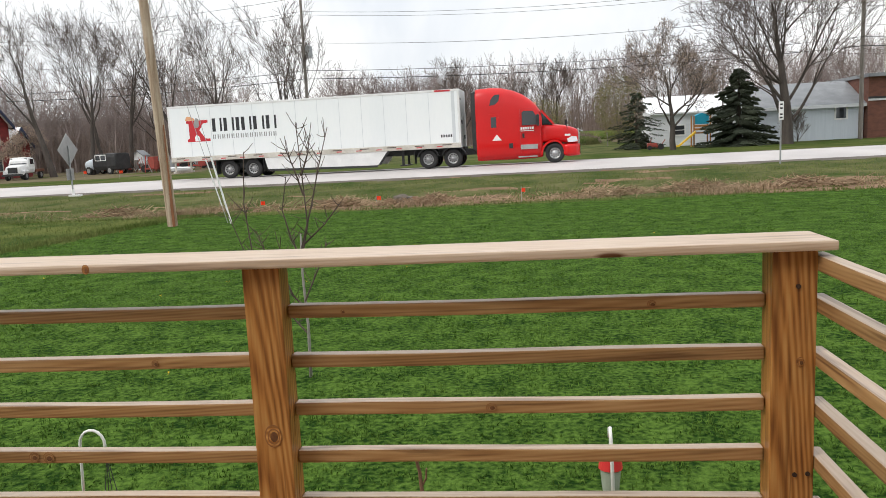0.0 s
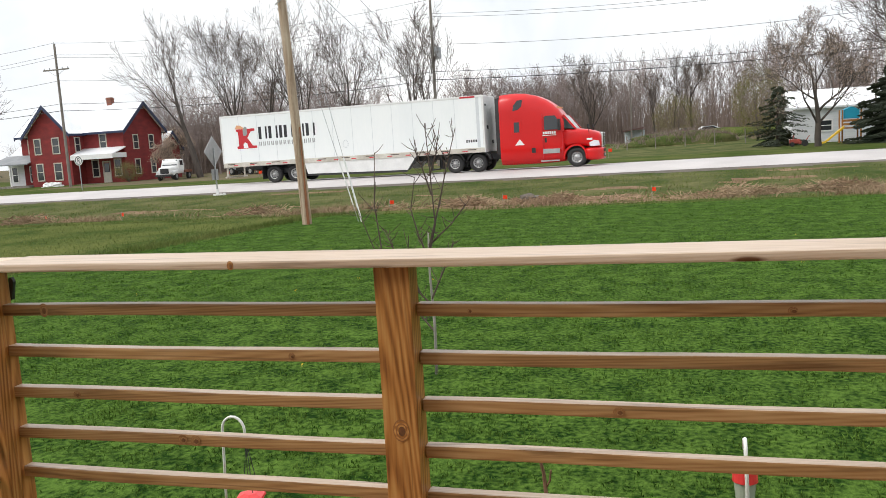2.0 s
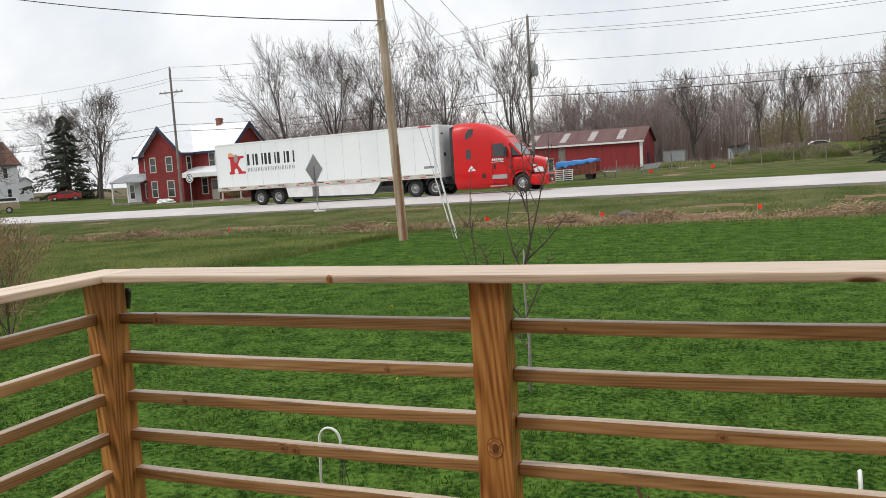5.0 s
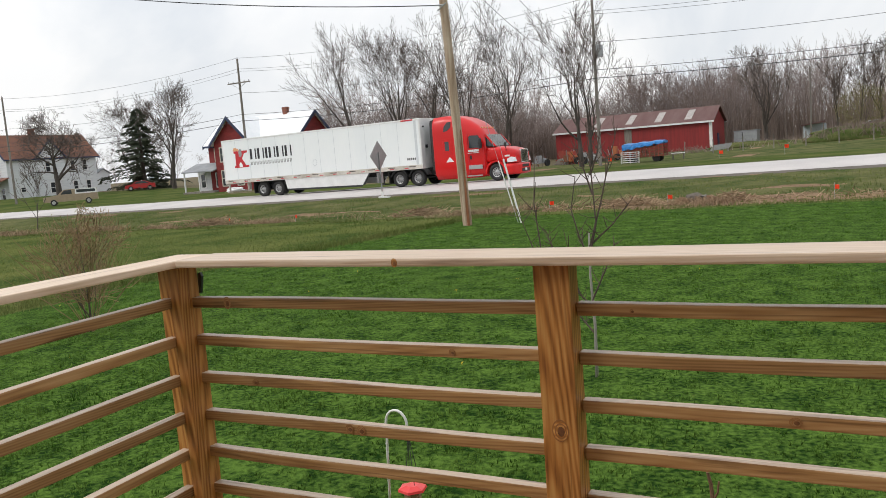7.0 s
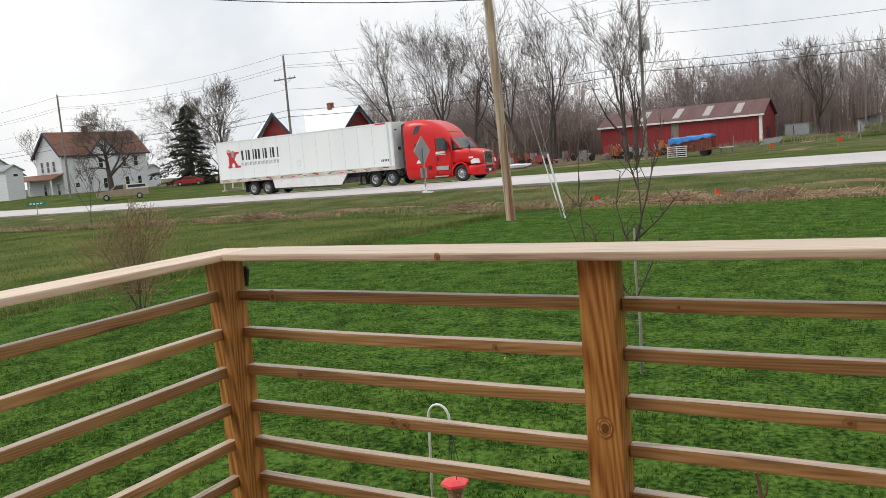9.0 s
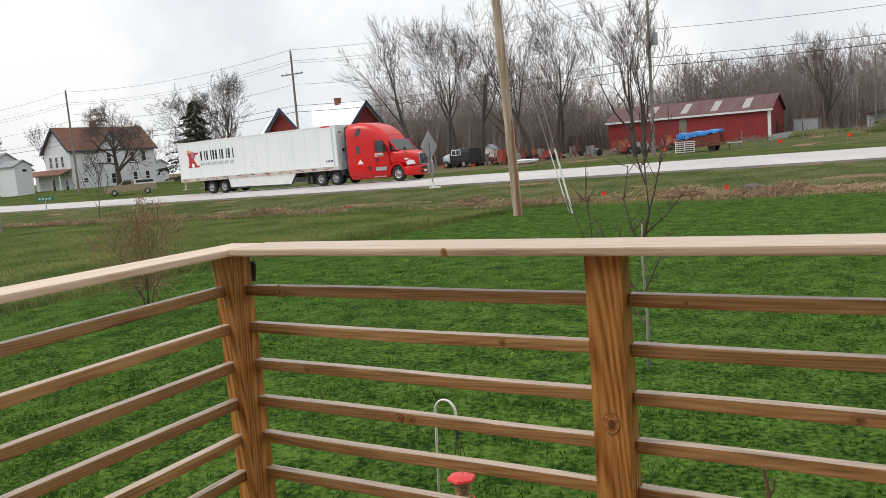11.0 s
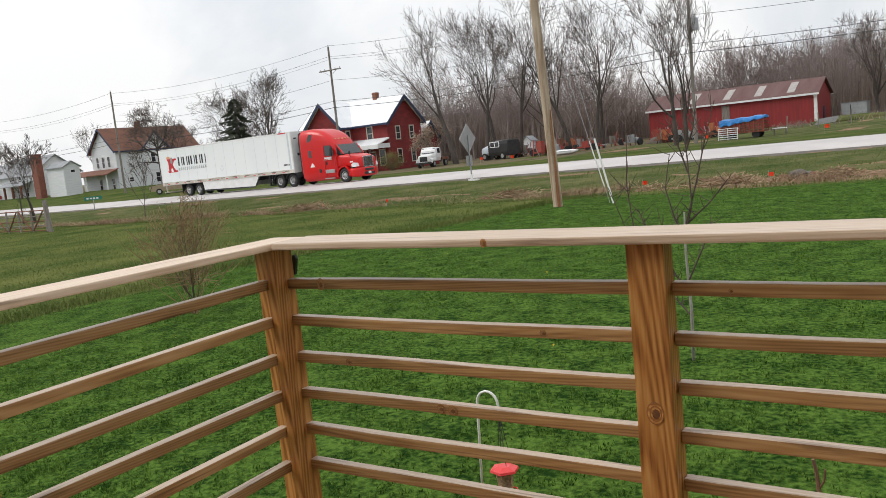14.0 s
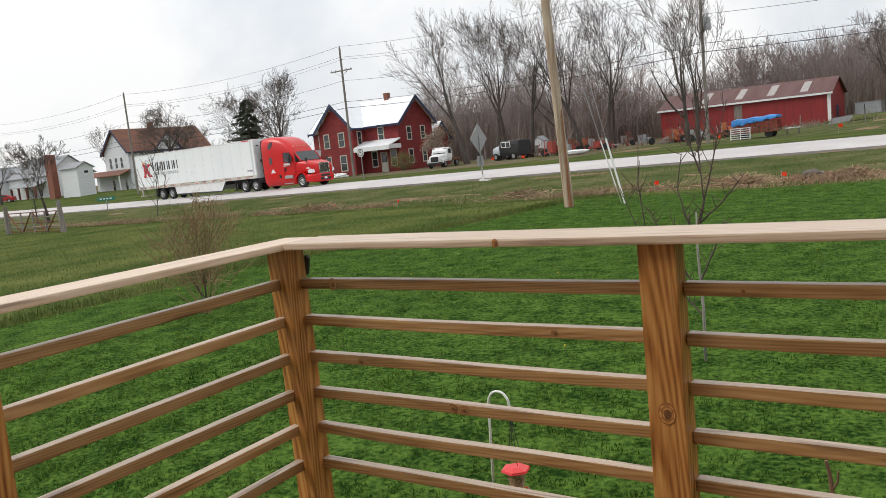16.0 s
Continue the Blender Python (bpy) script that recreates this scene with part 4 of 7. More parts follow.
bare_tree(-105.0, 88, 15.6, 0.36, 15, BIG, upward=0.07, spread=46, kids=(12, 6, 5, 4, 3), thin=0.017)
bare_tree(-102.5, 72, 13.2, 0.46, 18, "crooked bare yard tree beside the white house", upward=0.07, spread=56, fork=0.25, kids=(12, 7, 5, 4, 3), thin=0.017, slim=1.0)
bare_tree(-57.5, 79, 6.0, 0.12, 19, "small ornamental tree with tan opening leaves", spread=46, fork=0.15, leaves=(2, 0.09, 0.15, BUDS))
bare_tree(-52.5, 70, 4.6, 0.10, 20, "small ornamental tree with tan opening leaves", spread=48, fork=0.15, leaves=(2, 0.10, 0.15, BUDS))
bare_tree(-139.0, 63, 13.0, 0.28, 21, BIG, spread=40)
bare_tree(-150.0, 90, 14.0, 0.3, 22, BIG, spread=40)
bare_tree(-137.0, 105, 12.0, 0.28, 23, BIG, spread=40)
bare_tree(-122.0, 110, 11.0, 0.25, 24, BIG, spread=38)
bare_tree(-41.5, 27.5, 3.9, 0.035, 25, "thin bare sapling beside the ditch", spread=30, levels=3)
bare_tree(-59.2, 30.0, 6.6, 0.13, 26, "thin bare tree with upright twigs", spread=40, levels=5, fork=0.35)
bare_tree(-13.0, 112, 13.4, 0.3, 27, "bare tree with a broad fan-shaped crown", spread=32, fork=0.08, kids=(12, 5, 4, 3), thin=0.012)
bare_tree(0.4, 112, 12.0, 0.26, 31, "bare tree with a rounded upright crown", spread=30, fork=0.2, lean=(0.06, 0), kids=(8, 5, 4, 3), thin=0.012)
bare_tree(-4.4, 112, 10.4, 0.2, 32, "slender bare tree before the wood", spread=28, fork=0.3, kids=(7, 5, 3, 3), thin=0.012)
bare_tree(-2.0, 118, 12.2, 0.2, 33, "slender bare tree before the wood", spread=26, fork=0.3, kids=(7, 5, 3, 3), thin=0.012)
bare_tree(17.7, 61.8, 2.5, 0.045, 28, "leafless bush against the pale wall", spread=44, fork=0.04, kids=(14, 5, 4, 3), levels=4)


def conifer(s, d, height, width, seed, label, count=3200, ragged=0.08, power=0.8):
    nr = np.random.default_rng(seed)
    t = thing("conifer", at(s, d), label, "conifer")
    part("trunk", cyl(width * 0.045, height * 0.97, 8, 0.02), BARK, t)
    boughs = 120
    bh = height * (0.05 + 0.93 * np.linspace(0, 1, boughs) ** 1.25)
    ba = np.arange(boughs) * 2.4 + nr.normal(0, 0.3, boughs)
    bl = nr.uniform(0.48, 1.22, boughs) * (1 + ragged * nr.normal(0, 1, boughs))
    pick = np.minimum(boughs - 1, (boughs * nr.random(count) ** 1.1).astype(int))
    along = nr.uniform(0.22, 1.0, count)
    h = np.clip(bh[pick] + nr.normal(0, 0.008, count) * height, 0.02 * height, 0.985 * height)
    ang = ba[pick] + nr.normal(0, 0.13, count)
    reach = width / 2 * (1 - h / height) ** power * np.clip(bl[pick], 0.2, 1.6)
    rr = reach * along
    out = np.stack([np.cos(ang), np.sin(ang), np.zeros(count)], 1)
    side = np.stack([-np.sin(ang), np.cos(ang), np.zeros(count)], 1)
    size = width * nr.uniform(0.010, 0.028, (count, 1))
    p = out * rr[:, None] + np.array([0, 0, 1]) * (h - rr * 0.18)[:, None]
    tip = p + out * size * 1.7 - np.array([[0, 0, 1]]) * size * nr.uniform(0.2, 0.9, (count, 1))
    wl, wr = p + side * size * 0.55, p - side * size * 0.55
    low = p + out * size * 0.6 - np.array([[0, 0, 1]]) * size * 0.8
    v = np.stack([wl, tip, wr, low], 1).reshape(-1, 3)
    b = np.arange(count)[:, None] * 4
    f = np.concatenate([b + [0, 1, 2], b + [0, 3, 1], b + [2, 1, 3]])
    raw("crown", v, f.tolist(), NEEDLES, t)
    return t


conifer(13.1, 60, 5.6, 6.0, 1, "dense dark green spruce with branches to the ground", 24000, 0.14, 0.66)
conifer(6.3, 64, 4.5, 3.9, 2, "small dark conifer with a bare lower trunk", 9000, 0.28, 0.55)
conifer(-100.0, 85, 12.6, 10.0, 3, "tall ragged dark spruce", 11000, 0.42, 0.75)
conifer(-58.9, 29.0, 2.6, 1.5, 4, "small dark evergreen by the gate", 700)


def bush(name, s, d, height, width, seed, label, material, count=2500, leaf=0.09):
    nr = np.random.default_rng(seed)
    t = thing(name, at(s, d), label, "shrub")
    c = nr.normal(0, 1, (count, 3))
    c /= np.linalg.norm(c, axis=1, keepdims=True)
    c *= nr.uniform(0.55, 1.0, (count, 1)) * (1 + 0.18 * np.sin(c[:, :1] * 5 + seed) * np.cos(c[:, 1:2] * 4))
    c *= np.array([width / 2, width / 2, height / 2])
    c[:, 2] += height / 2
    c = c[c[:, 2] > 0.03]
    v, f = flakes(nr, c, leaf, 0.04)
    raw("foliage", v, f, material, t)
    segs = []
    for _ in range(24):
        a, r = nr.uniform(0, 6.28), nr.uniform(0.1, 0.45) * width
        segs.append((Vector((0, 0, -0.05)), Vector((math.cos(a) * r, math.sin(a) * r, height * nr.uniform(0.6, 1.05))), 0.02, 0.006, 0))
    v, f = sticks(segs)
    raw("stems", v, f, TWIG, t)


bush("clipped_bush", -54.9, 67.6, 2.1, 2.8, 1, "rounded brown-green bush at the house corner", OLIVE, 3000, 0.10)
bush("budding_shrub", 6.3, 82, 7.4, 5.4, 2, "tall shrub in olive-yellow bud", OLIVE, 12000, 0.10)
bush("budding_shrub", -1.5, 96, 5.5, 6.0, 3, "tall shrub in olive-yellow bud", OLIVE, 7000, 0.10)


def build_woods():
    """The wood behind the road, far off: bare trees past counting, and the brush under them."""
    kinds = []
    for k in range(7):
        segs = grow(random.Random(50 + k), 1.0, 0.014, levels=4, spread=26 if k % 2 else 34, fork=0.3, kids=(8, 5, 4), thin=0.0012, coarse=True)
        kinds.append(sticks(segs, 3))
    nr = np.random.default_rng(5)
    V, F, base = [], [], 0

    def add(s, d, h, k, wide=1.0):
        nonlocal base
        x, y = xy(s, d)
        v, f = kinds[k]
        a = nr.uniform(0, 6.28)
        c, sn = math.cos(a), math.sin(a)
        w = v @ np.array([[c, sn, 0], [-sn, c, 0], [0, 0, 1]])
        w = w * np.array([h * wide, h * wide, h]) + np.array([x, y, ground_z(x, y) - 0.2])
        V.append(w)
        F.append(f + base)
        base += len(v)

    for i in range(250):
        s = nr.uniform(-95, 75)
        d = nr.uniform(122, 165)
        h = nr.uniform(10.0, 16.0) * (d / 130) ** 0.6
        if s < -35:
            h *= 0.72
        add(s, d, h, int(nr.integers(7)), nr.uniform(0.7, 1.05))
    for i in range(80):
        add(nr.uniform(-72, -44), nr.uniform(84, 118), nr.uniform(8, 14.5), int(nr.integers(7)), nr.uniform(0.7, 1.1))
    for i in range(95):
        s = nr.uniform(-56, -14)
        add(s, nr.uniform(121, 150), nr.uniform(10.0, 14.5) * (0.62 if s < -36 else 1.0), int(nr.integers(7)), nr.uniform(0.8, 1.1))
    for i in range(40):
        add(nr.uniform(-230, -100), nr.uniform(130, 220), nr.uniform(7, 12), int(nr.integers(7)), nr.uniform(0.9, 1.3))
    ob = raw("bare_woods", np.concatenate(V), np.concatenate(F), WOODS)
    tagged(ob, "distant wood of bare grey-brown trees, haze in their colour", "woods", kind="stuff")
    segs = []
    for i in range(15000):
        s, d = nr.uniform(-100, 85), nr.uniform(124, 175)
        if i % 4 == 0:
            s, d = nr.uniform(-75, -47), nr.uniform(92, 120)
        x, y = xy(s, d)
        z = ground_z(x, y)
        h = nr.uniform(1.5, 7.5) * (0.7 if s < -30 else 1.0)
        segs.append((Vector((x, y, z - 0.2)), Vector((x + nr.normal(0, 0.09) * h, y + nr.normal(0, 0.1) * h, z + h)), 0.055, 0.02, 0))
    for i in range(11000):
        s, d = nr.uniform(-100, 85), nr.uniform(126, 178)
        if i % 4 == 1:
            s, d = nr.uniform(-58, -14), nr.uniform(121, 150)
        if i % 3 == 0:
            s, d = nr.uniform(-84, -47), nr.uniform(96, 122)
        x, y = xy(s, d)
        z, h = ground_z(x, y), nr.uniform(3.0, 9.5) * (0.8 if s < -30 else 1.0)
        q = Vector((x + nr.normal(0, 0.06) * h, y + nr.normal(0, 0.06) * h, z + h))
        segs.append((Vector((x, y, z - 0.2)), q, 0.045, 0.012, 0))
        for k in range(3):
            p = Vector((x, y, z)).lerp(q, nr.uniform(0.35, 0.85))
            segs.append((p, p + Vector((nr.normal(0, 0.7), nr.normal(0, 0.7), nr.uniform(0.6, 1.8))), 0.022, 0.008, 0))
    for i in range(2200):
        s, d = nr.uniform(-22, 9), nr.uniform(82, 112)
        if noise.noise((s * 0.25, d * 0.25, 4)) < -0.05:
            continue
        x, y = xy(s, d)
        z, h = ground_z(x, y), nr.uniform(0.2, 0.7)
        segs.append((Vector((x, y, z - 0.1)), Vector((x + nr.normal(0, 0.7) * h, y + nr.normal(0, 0.7) * h, z + h)), 0.03, 0.010, 0))
    for i in range(1500):
        a, r = nr.uniform(0, 6.28), nr.random() ** 0.5
        x, y = xy(-0.6 + 5.2 * r * math.cos(a), 83 + 2.3 * r * math.sin(a))
        z, h = ground_z(x, y) + 1.15 * math.sqrt(max(0.0, 1 - r * r)), nr.uniform(0.15, 0.6)
        segs.append((Vector((x, y, z - 0.1)), Vector((x + nr.normal(0, 0.5) * h, y + nr.normal(0, 0.5) * h, z + h)), 0.03, 0.008, 0))
    v, f = sticks(segs)
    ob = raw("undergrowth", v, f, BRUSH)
    tagged(ob, "brown leafless undergrowth of the distant wood, haze in its colour", "undergrowth", kind="stuff")


build_woods()

# ---- buildings ----
RED_BRICK = mat("painted_red_brick", (0.25, 0.028, 0.026), (0.16, 0.020, 0.020), rough=0.85, scale=1.2, fine=14, bump=0.3, stretch=(1, 1, 2.5))
BARN_RED = mat("red_barn_metal", (0.29, 0.022, 0.022), (0.20, 0.018, 0.018), rough=0.6, scale=0.7, fine=10, bump=0.15, stretch=(6, 6, 0.4))
SIDING = mat("white_siding", (0.72, 0.73, 0.74), (0.60, 0.62, 0.64), rough=0.6, scale=1.2, fine=10, bump=0.2, stretch=(0.4, 0.4, 6))
PALE_BLUE = mat("pale_blue_grey_siding", (0.60, 0.65, 0.70), (0.54, 0.59, 0.64), rough=0.6, scale=1.2, fine=10, bump=0.2, stretch=(6, 6, 0.4))
BRIGHT_ROOF = mat("bright_metal_roof", (0.86, 0.87, 0.88), (0.76, 0.78, 0.80), rough=0.35, scale=1.0, fine=8, bump=0.1)
RUSTY_ROOF = mat("rusty_brown_roof", (0.20, 0.085, 0.05), (0.14, 0.065, 0.045), rough=0.85, scale=0.8, fine=8, bump=0.3)
BARN_ROOF = mat("rusted_barn_roof", (0.095, 0.034, 0.030), (0.125, 0.066, 0.058), rough=0.7, scale=0.35, fine=6, bump=0.2, stretch=(3, 0.6, 1))
GREY_ROOF = mat("grey_shingles", (0.30, 0.31, 0.32), (0.22, 0.23, 0.24), rough=0.85, scale=1.0, fine=10, bump=0.3)
DARK_TRIM = mat("dark_blue_trim", (0.025, 0.04, 0.10), (0.02, 0.03, 0.07), rough=0.6, bump=0.05)
BRICK = mat("brown_brick", (0.20, 0.085, 0.055), (0.13, 0.055, 0.04), rough=0.9, scale=2.0, fine=14, bump=0.3, stretch=(1, 1, 2.5))
ROOF_LIGHT = mat("aged_roof_sheet", (0.40, 0.37, 0.35), (0.30, 0.27, 0.25), rough=0.6, scale=2.0, fine=14, bump=0.05)
CHIM_RED = mat("chimney_brick", (0.26, 0.10, 0.065), (0.19, 0.07, 0.05), rough=0.9, scale=2.0, fine=10, bump=0.3)


def gabled(parent, x0, x1, y0, y1, z0, ze, zr, axis, wall_mat, roof_mat, over=0.35, edge=None, ridge=None, barge=True):
    """Walls up to the eaves with gables, and two roof slabs. axis: the way that the ridge runs."""
    if axis == "x":
        mid = (y0 + y1) / 2 if ridge is None else ridge
        part("wall", prism([(y0, z0), (y1, z0), (y1, ze), (mid, zr), (y0, ze)], "x", x0, x1), wall_mat, parent)
        lo, hi, a, b = y0, y1, x0 - over, x1 + over
    else:
        mid = (x0 + x1) / 2 if ridge is None else ridge
        part("wall", prism([(x0, z0), (x1, z0), (x1, ze), (mid, zr), (x0, ze)], "y", y0, y1), wall_mat, parent)
        lo, hi, a, b = x0, x1, y0 - over, y1 + over
    for e, sgn in ((lo, -1), (hi, 1)):
        slope = (zr - ze) / abs(mid - e)
        oz, oe = ze - slope * over, e + sgn * over
        pts = [(mid, zr + 0.02), (oe, oz + 0.02), (oe, oz + 0.16), (mid, zr + 0.16)]
        roof = part("roof", prism(pts, axis, a, b), roof_mat, parent)
        if edge:
            for c in (a - 0.05, b) if barge else ():
                p2 = [(mid, zr - 0.26), (oe, oz - 0.26), (oe, oz + 0.17), (mid, zr + 0.17)]
                part("barge_board", prism(p2, axis, c, c + 0.05), edge, roof)
            part("fascia", prism([(oe, oz - 0.06), (oe + sgn * 0.03, oz - 0.06), (oe + sgn * 0.03, oz + 0.17), (oe, oz + 0.17)], axis, a, b), edge, roof)


def window(parent, face, a, z, w, h, at_, frame_mat=None, bars=True, name="window"):
    """A framed sash window on a wall. face 'y-': the wall at y=at_ that looks to -y; 'x+': the wall at x=at_ that looks to +x."""
    t = 0.11

    def bx(a0, a1, z0, z1, o0, o1):
        return box(a0, a1, at_ - o1, at_ - o0, z0, z1) if face == "y-" else box(at_ + o0, at_ + o1, a0, a1, z0, z1)
    fr = merge(bx(a - w / 2, a - w / 2 + t, z, z + h, 0, 0.06), bx(a + w / 2 - t, a + w / 2, z, z + h, 0, 0.06), bx(a - w / 2 + t, a + w / 2 - t, z, z + t, 0, 0.055), bx(a - w / 2 + t, a + w / 2 - t, z + h - t, z + h, 0, 0.055), *([bx(a - w / 2 + t, a + w / 2 - t, z + h / 2 - 0.03, z + h / 2 + 0.03, 0, 0.045)] if bars else []))
    wn_ = part(name, fr, frame_mat or WHITE, parent)
    part("pane", bx(a - w / 2 + t * 0.8, a + w / 2 - t * 0.8, z + t * 0.8, z + h - t * 0.8, 0, 0.02), GLASS, wn_)
    return wn_


def build_red_house():
    H = thing("red_farmhouse", at(-57.05, 70), "two-storey red-painted brick farmhouse with a bright metal roof", "house")
    CREAM = mat("cream_window_frame", (0.55, 0.52, 0.45), (0.48, 0.45, 0.38), rough=0.7, bump=0.05)
    gabled(H, -13.6, 0, 0, 6.4, -0.3, 5.62, 8.4, "x", RED_BRICK, BRIGHT_ROOF, 0.45, DARK_TRIM)
    gabled(H, -10.6, -5.2, -2.0, 3.0, -0.3, 5.62, 8.3, "y", RED_BRICK, BRIGHT_ROOF, 0.45, DARK_TRIM)
    part("chimney", merge(box(-4.1, -3.5, 2.95, 3.45, 7.8, 9.2), box(-4.14, -3.46, 2.9, 3.5, 9.0, 9.12)), CHIM_RED, H)
    # side wing behind
    gabled(H, -3.2, 0.0, 6.4, 9.5, -0.3, 3.6, 5.2, "x", RED_BRICK, BRIGHT_ROOF, 0.35, DARK_TRIM)
    for x, z, w, h in ((-2.6, 3.5, 0.95, 1.7), (-3.9, 0.6, 0.95, 1.9), (-1.0, 0.6, 0.95, 1.9)):
        window(H, "y-", x, z, w, h, 0, CREAM)
    for x, z, w, h in ((-9.4, 3.3, 0.95, 1.75), (-7.0, 3.3, 1.0, 1.75), (-9.4, 0.5, 0.95, 1.9), (-7.0, 0.5, 1.1, 1.9)):
        window(H, "y-", x, z, w, h, -2.0, CREAM)
    window(H, "y-", -12.2, 3.5, 0.95, 1.6, 0, CREAM)
    for y, z, h in ((1.9, 3.4, 1.6), (4.5, 3.4, 1.6), (1.9, 0.7, 1.7), (4.5, 0.7, 1.7)):
        window(H, "x+", y, z, 0.9, h, 0, CREAM)
    window(H, "x+", -0.9, 3.4, 0.8, 1.6, -5.2, CREAM)
    door = part("door", merge(box(-2.95, -2.85, -0.09, 0, 0.0, 2.25), box(-2.05, -1.95, -0.09, 0, 0.0, 2.25), box(-2.95, -1.95, -0.085, 0, 2.15, 2.3), box(-2.85, -2.05, -0.05, 0, 0, 1.1)), CREAM, H, "half-glazed front door")
    part("pane", box(-2.75, -2.15, -0.06, 0, 1.1, 2.05), GLASS, door)
    # front porch roof, bright metal on a white fascia
    porch = part("porch_roof", prism([(-2.1, 2.95), (-2.1, 3.05), (0.0, 3.75), (0.0, 3.62)], "x", -5.2, 0.2), BRIGHT_ROOF, H, "bright metal porch roof")
    part("porch_fascia", merge(box(-5.2, 0.2, -2.15, -2.1, 2.55, 3.02), box(0.15, 0.2, -2.1, 0, 2.6, 3.1)), WHITE, porch)
    part("porch_floor", box(-5.2, 0.1, -1.9, 0, -0.3, -0.02), GREY_WOOD, H)
    # second porch at the field side
    p2 = part("side_porch_roof", prism([(-2.6, 2.35), (-2.6, 2.47), (0.0, 3.4), (0.0, 3.28)], "x", -15.8, -10.6), GREY_ROOF, H, "weathered side porch roof")
    for x in (-15.6, -13.2):
        part("porch_post", box(x, x + 0.14, -2.5, -2.36, -0.2, 2.4), WHITE, H)
    part("side_porch_floor", box(-15.8, -10.6, -2.6, 0, -0.3, 0.1), GREY_WOOD, H)
    part("rear_wing", prism([(0, -0.3), (4, -0.3), (4, 3.3), (2, 4.6), (0, 3.3)], "x", -15.6, -13.6), SIDING, H)
    for x in (-14.9, -12.4):
        window(H, "y-", x, 0.4, 0.9, 1.8, 0, WHITE)


def build_white_house():
    H = thing("white_farmhouse", at(-123.6, 78), "tall white clapboard farmhouse with a rusty brown roof", "house")
    gabled(H, -7.4, 0, 0, 16.8, -1.2, 6.7, 10.4, "y", SIDING, RUSTY_ROOF, 0.5, DARK_TRIM)
    gabled(H, -4.5, 0.4, 5.0, 10.2, -1.0, 6.7, 9.4, "x", SIDING, RUSTY_ROOF, 0.4, DARK_TRIM)
    gabled(H, -5.5, -0.3, 16.8, 19.6, -1.0, 3.2, 4.0, "x", SIDING, GREY_ROOF, 0.3)
    part("chimney", box(-4.2, -3.4, 7.2, 8.0, 9.6, 11.6), CHIM_RED, H)
    for x in (-5.6, -3.9, -2.2):
        window(H, "y-", x, 3.7, 0.95, 2.0, 0, WHITE)
    for y, z, h in ((7.0, 4.0, 1.9), (12.0, 4.0, 1.9), (2.4, 0.9, 0.9), (7.5, 0.4, 1.9), (12.2, 0.4, 1.9), (14.8, 0.4, 1.9), (14.4, 4.0, 1.9)):
        window(H, "x+", y, z, 1.0, h, 0.4 if 5 < y < 10.2 else 0.0, WHITE)
    window(H, "x+", 7.6, 7.0, 0.8, 1.2, 0.4, WHITE)
    part("porch_roof", prism([(-2.4, 2.5), (-2.4, 2.65), (0.0, 3.5), (0.0, 3.35)], "x", -11.5, 0.3), RUSTY_ROOF, H)
    for x in (-11.3, -9.0, -6.5, -0.2):
        part("porch_post", box(x, x + 0.16, -2.3, -2.14, -1.2, 2.52), WHITE, H)
    part("porch_floor", box(-11.5, 0.2, -2.4, 0, -1.2, -0.5), GREY_WOOD, H)
    part("porch_back_wall", box(-11.0, -7.4, 0.0, 3.0, -1.2, 2.6), SIDING, H)
    for x in (-5.5, -1.6):
        window(H, "y-", x, -0.3, 1.0, 2.2, 0, WHITE)


def build_barn():
    B = thing("red_barn", at(-19.1, 108), "long low red metal barn with a rusted roof", "barn")
    gabled(B, -21.6, 0, 0, 9.5, -0.6, 3.65, 5.55, "x", BARN_RED, BARN_ROOF, 0.35, WHITE, barge=False)
    part("corner_trim", box(-0.35, 0.012, -0.02, 0.3, -0.6, 3.55), WHITE, B)
    part("white_door", box(-11.6, -10.6, -0.05, 0, -0.6, 3.3), GREY_WOOD, B, "weathered pale sliding door edge")
    for x in (-16.2, -11.6, -7.6, -3.6):
        slope = (5.55 - 3.65) / 4.75
        part("roof_light", prism([(0.6, 3.65 + slope * 0.6 + 0.165), (3.9, 3.65 + slope * 3.9 + 0.165), (3.9, 3.65 + slope * 3.9 + 0.20), (0.6, 3.65 + slope * 0.6 + 0.20)], "x", x, x + 0.9), ROOF_LIGHT, B, "pale translucent roof sheet")
    part("side_door", box(0.0, 0.06, 3.8, 5.0, -0.3, 2.0), DARK_TRIM, B)


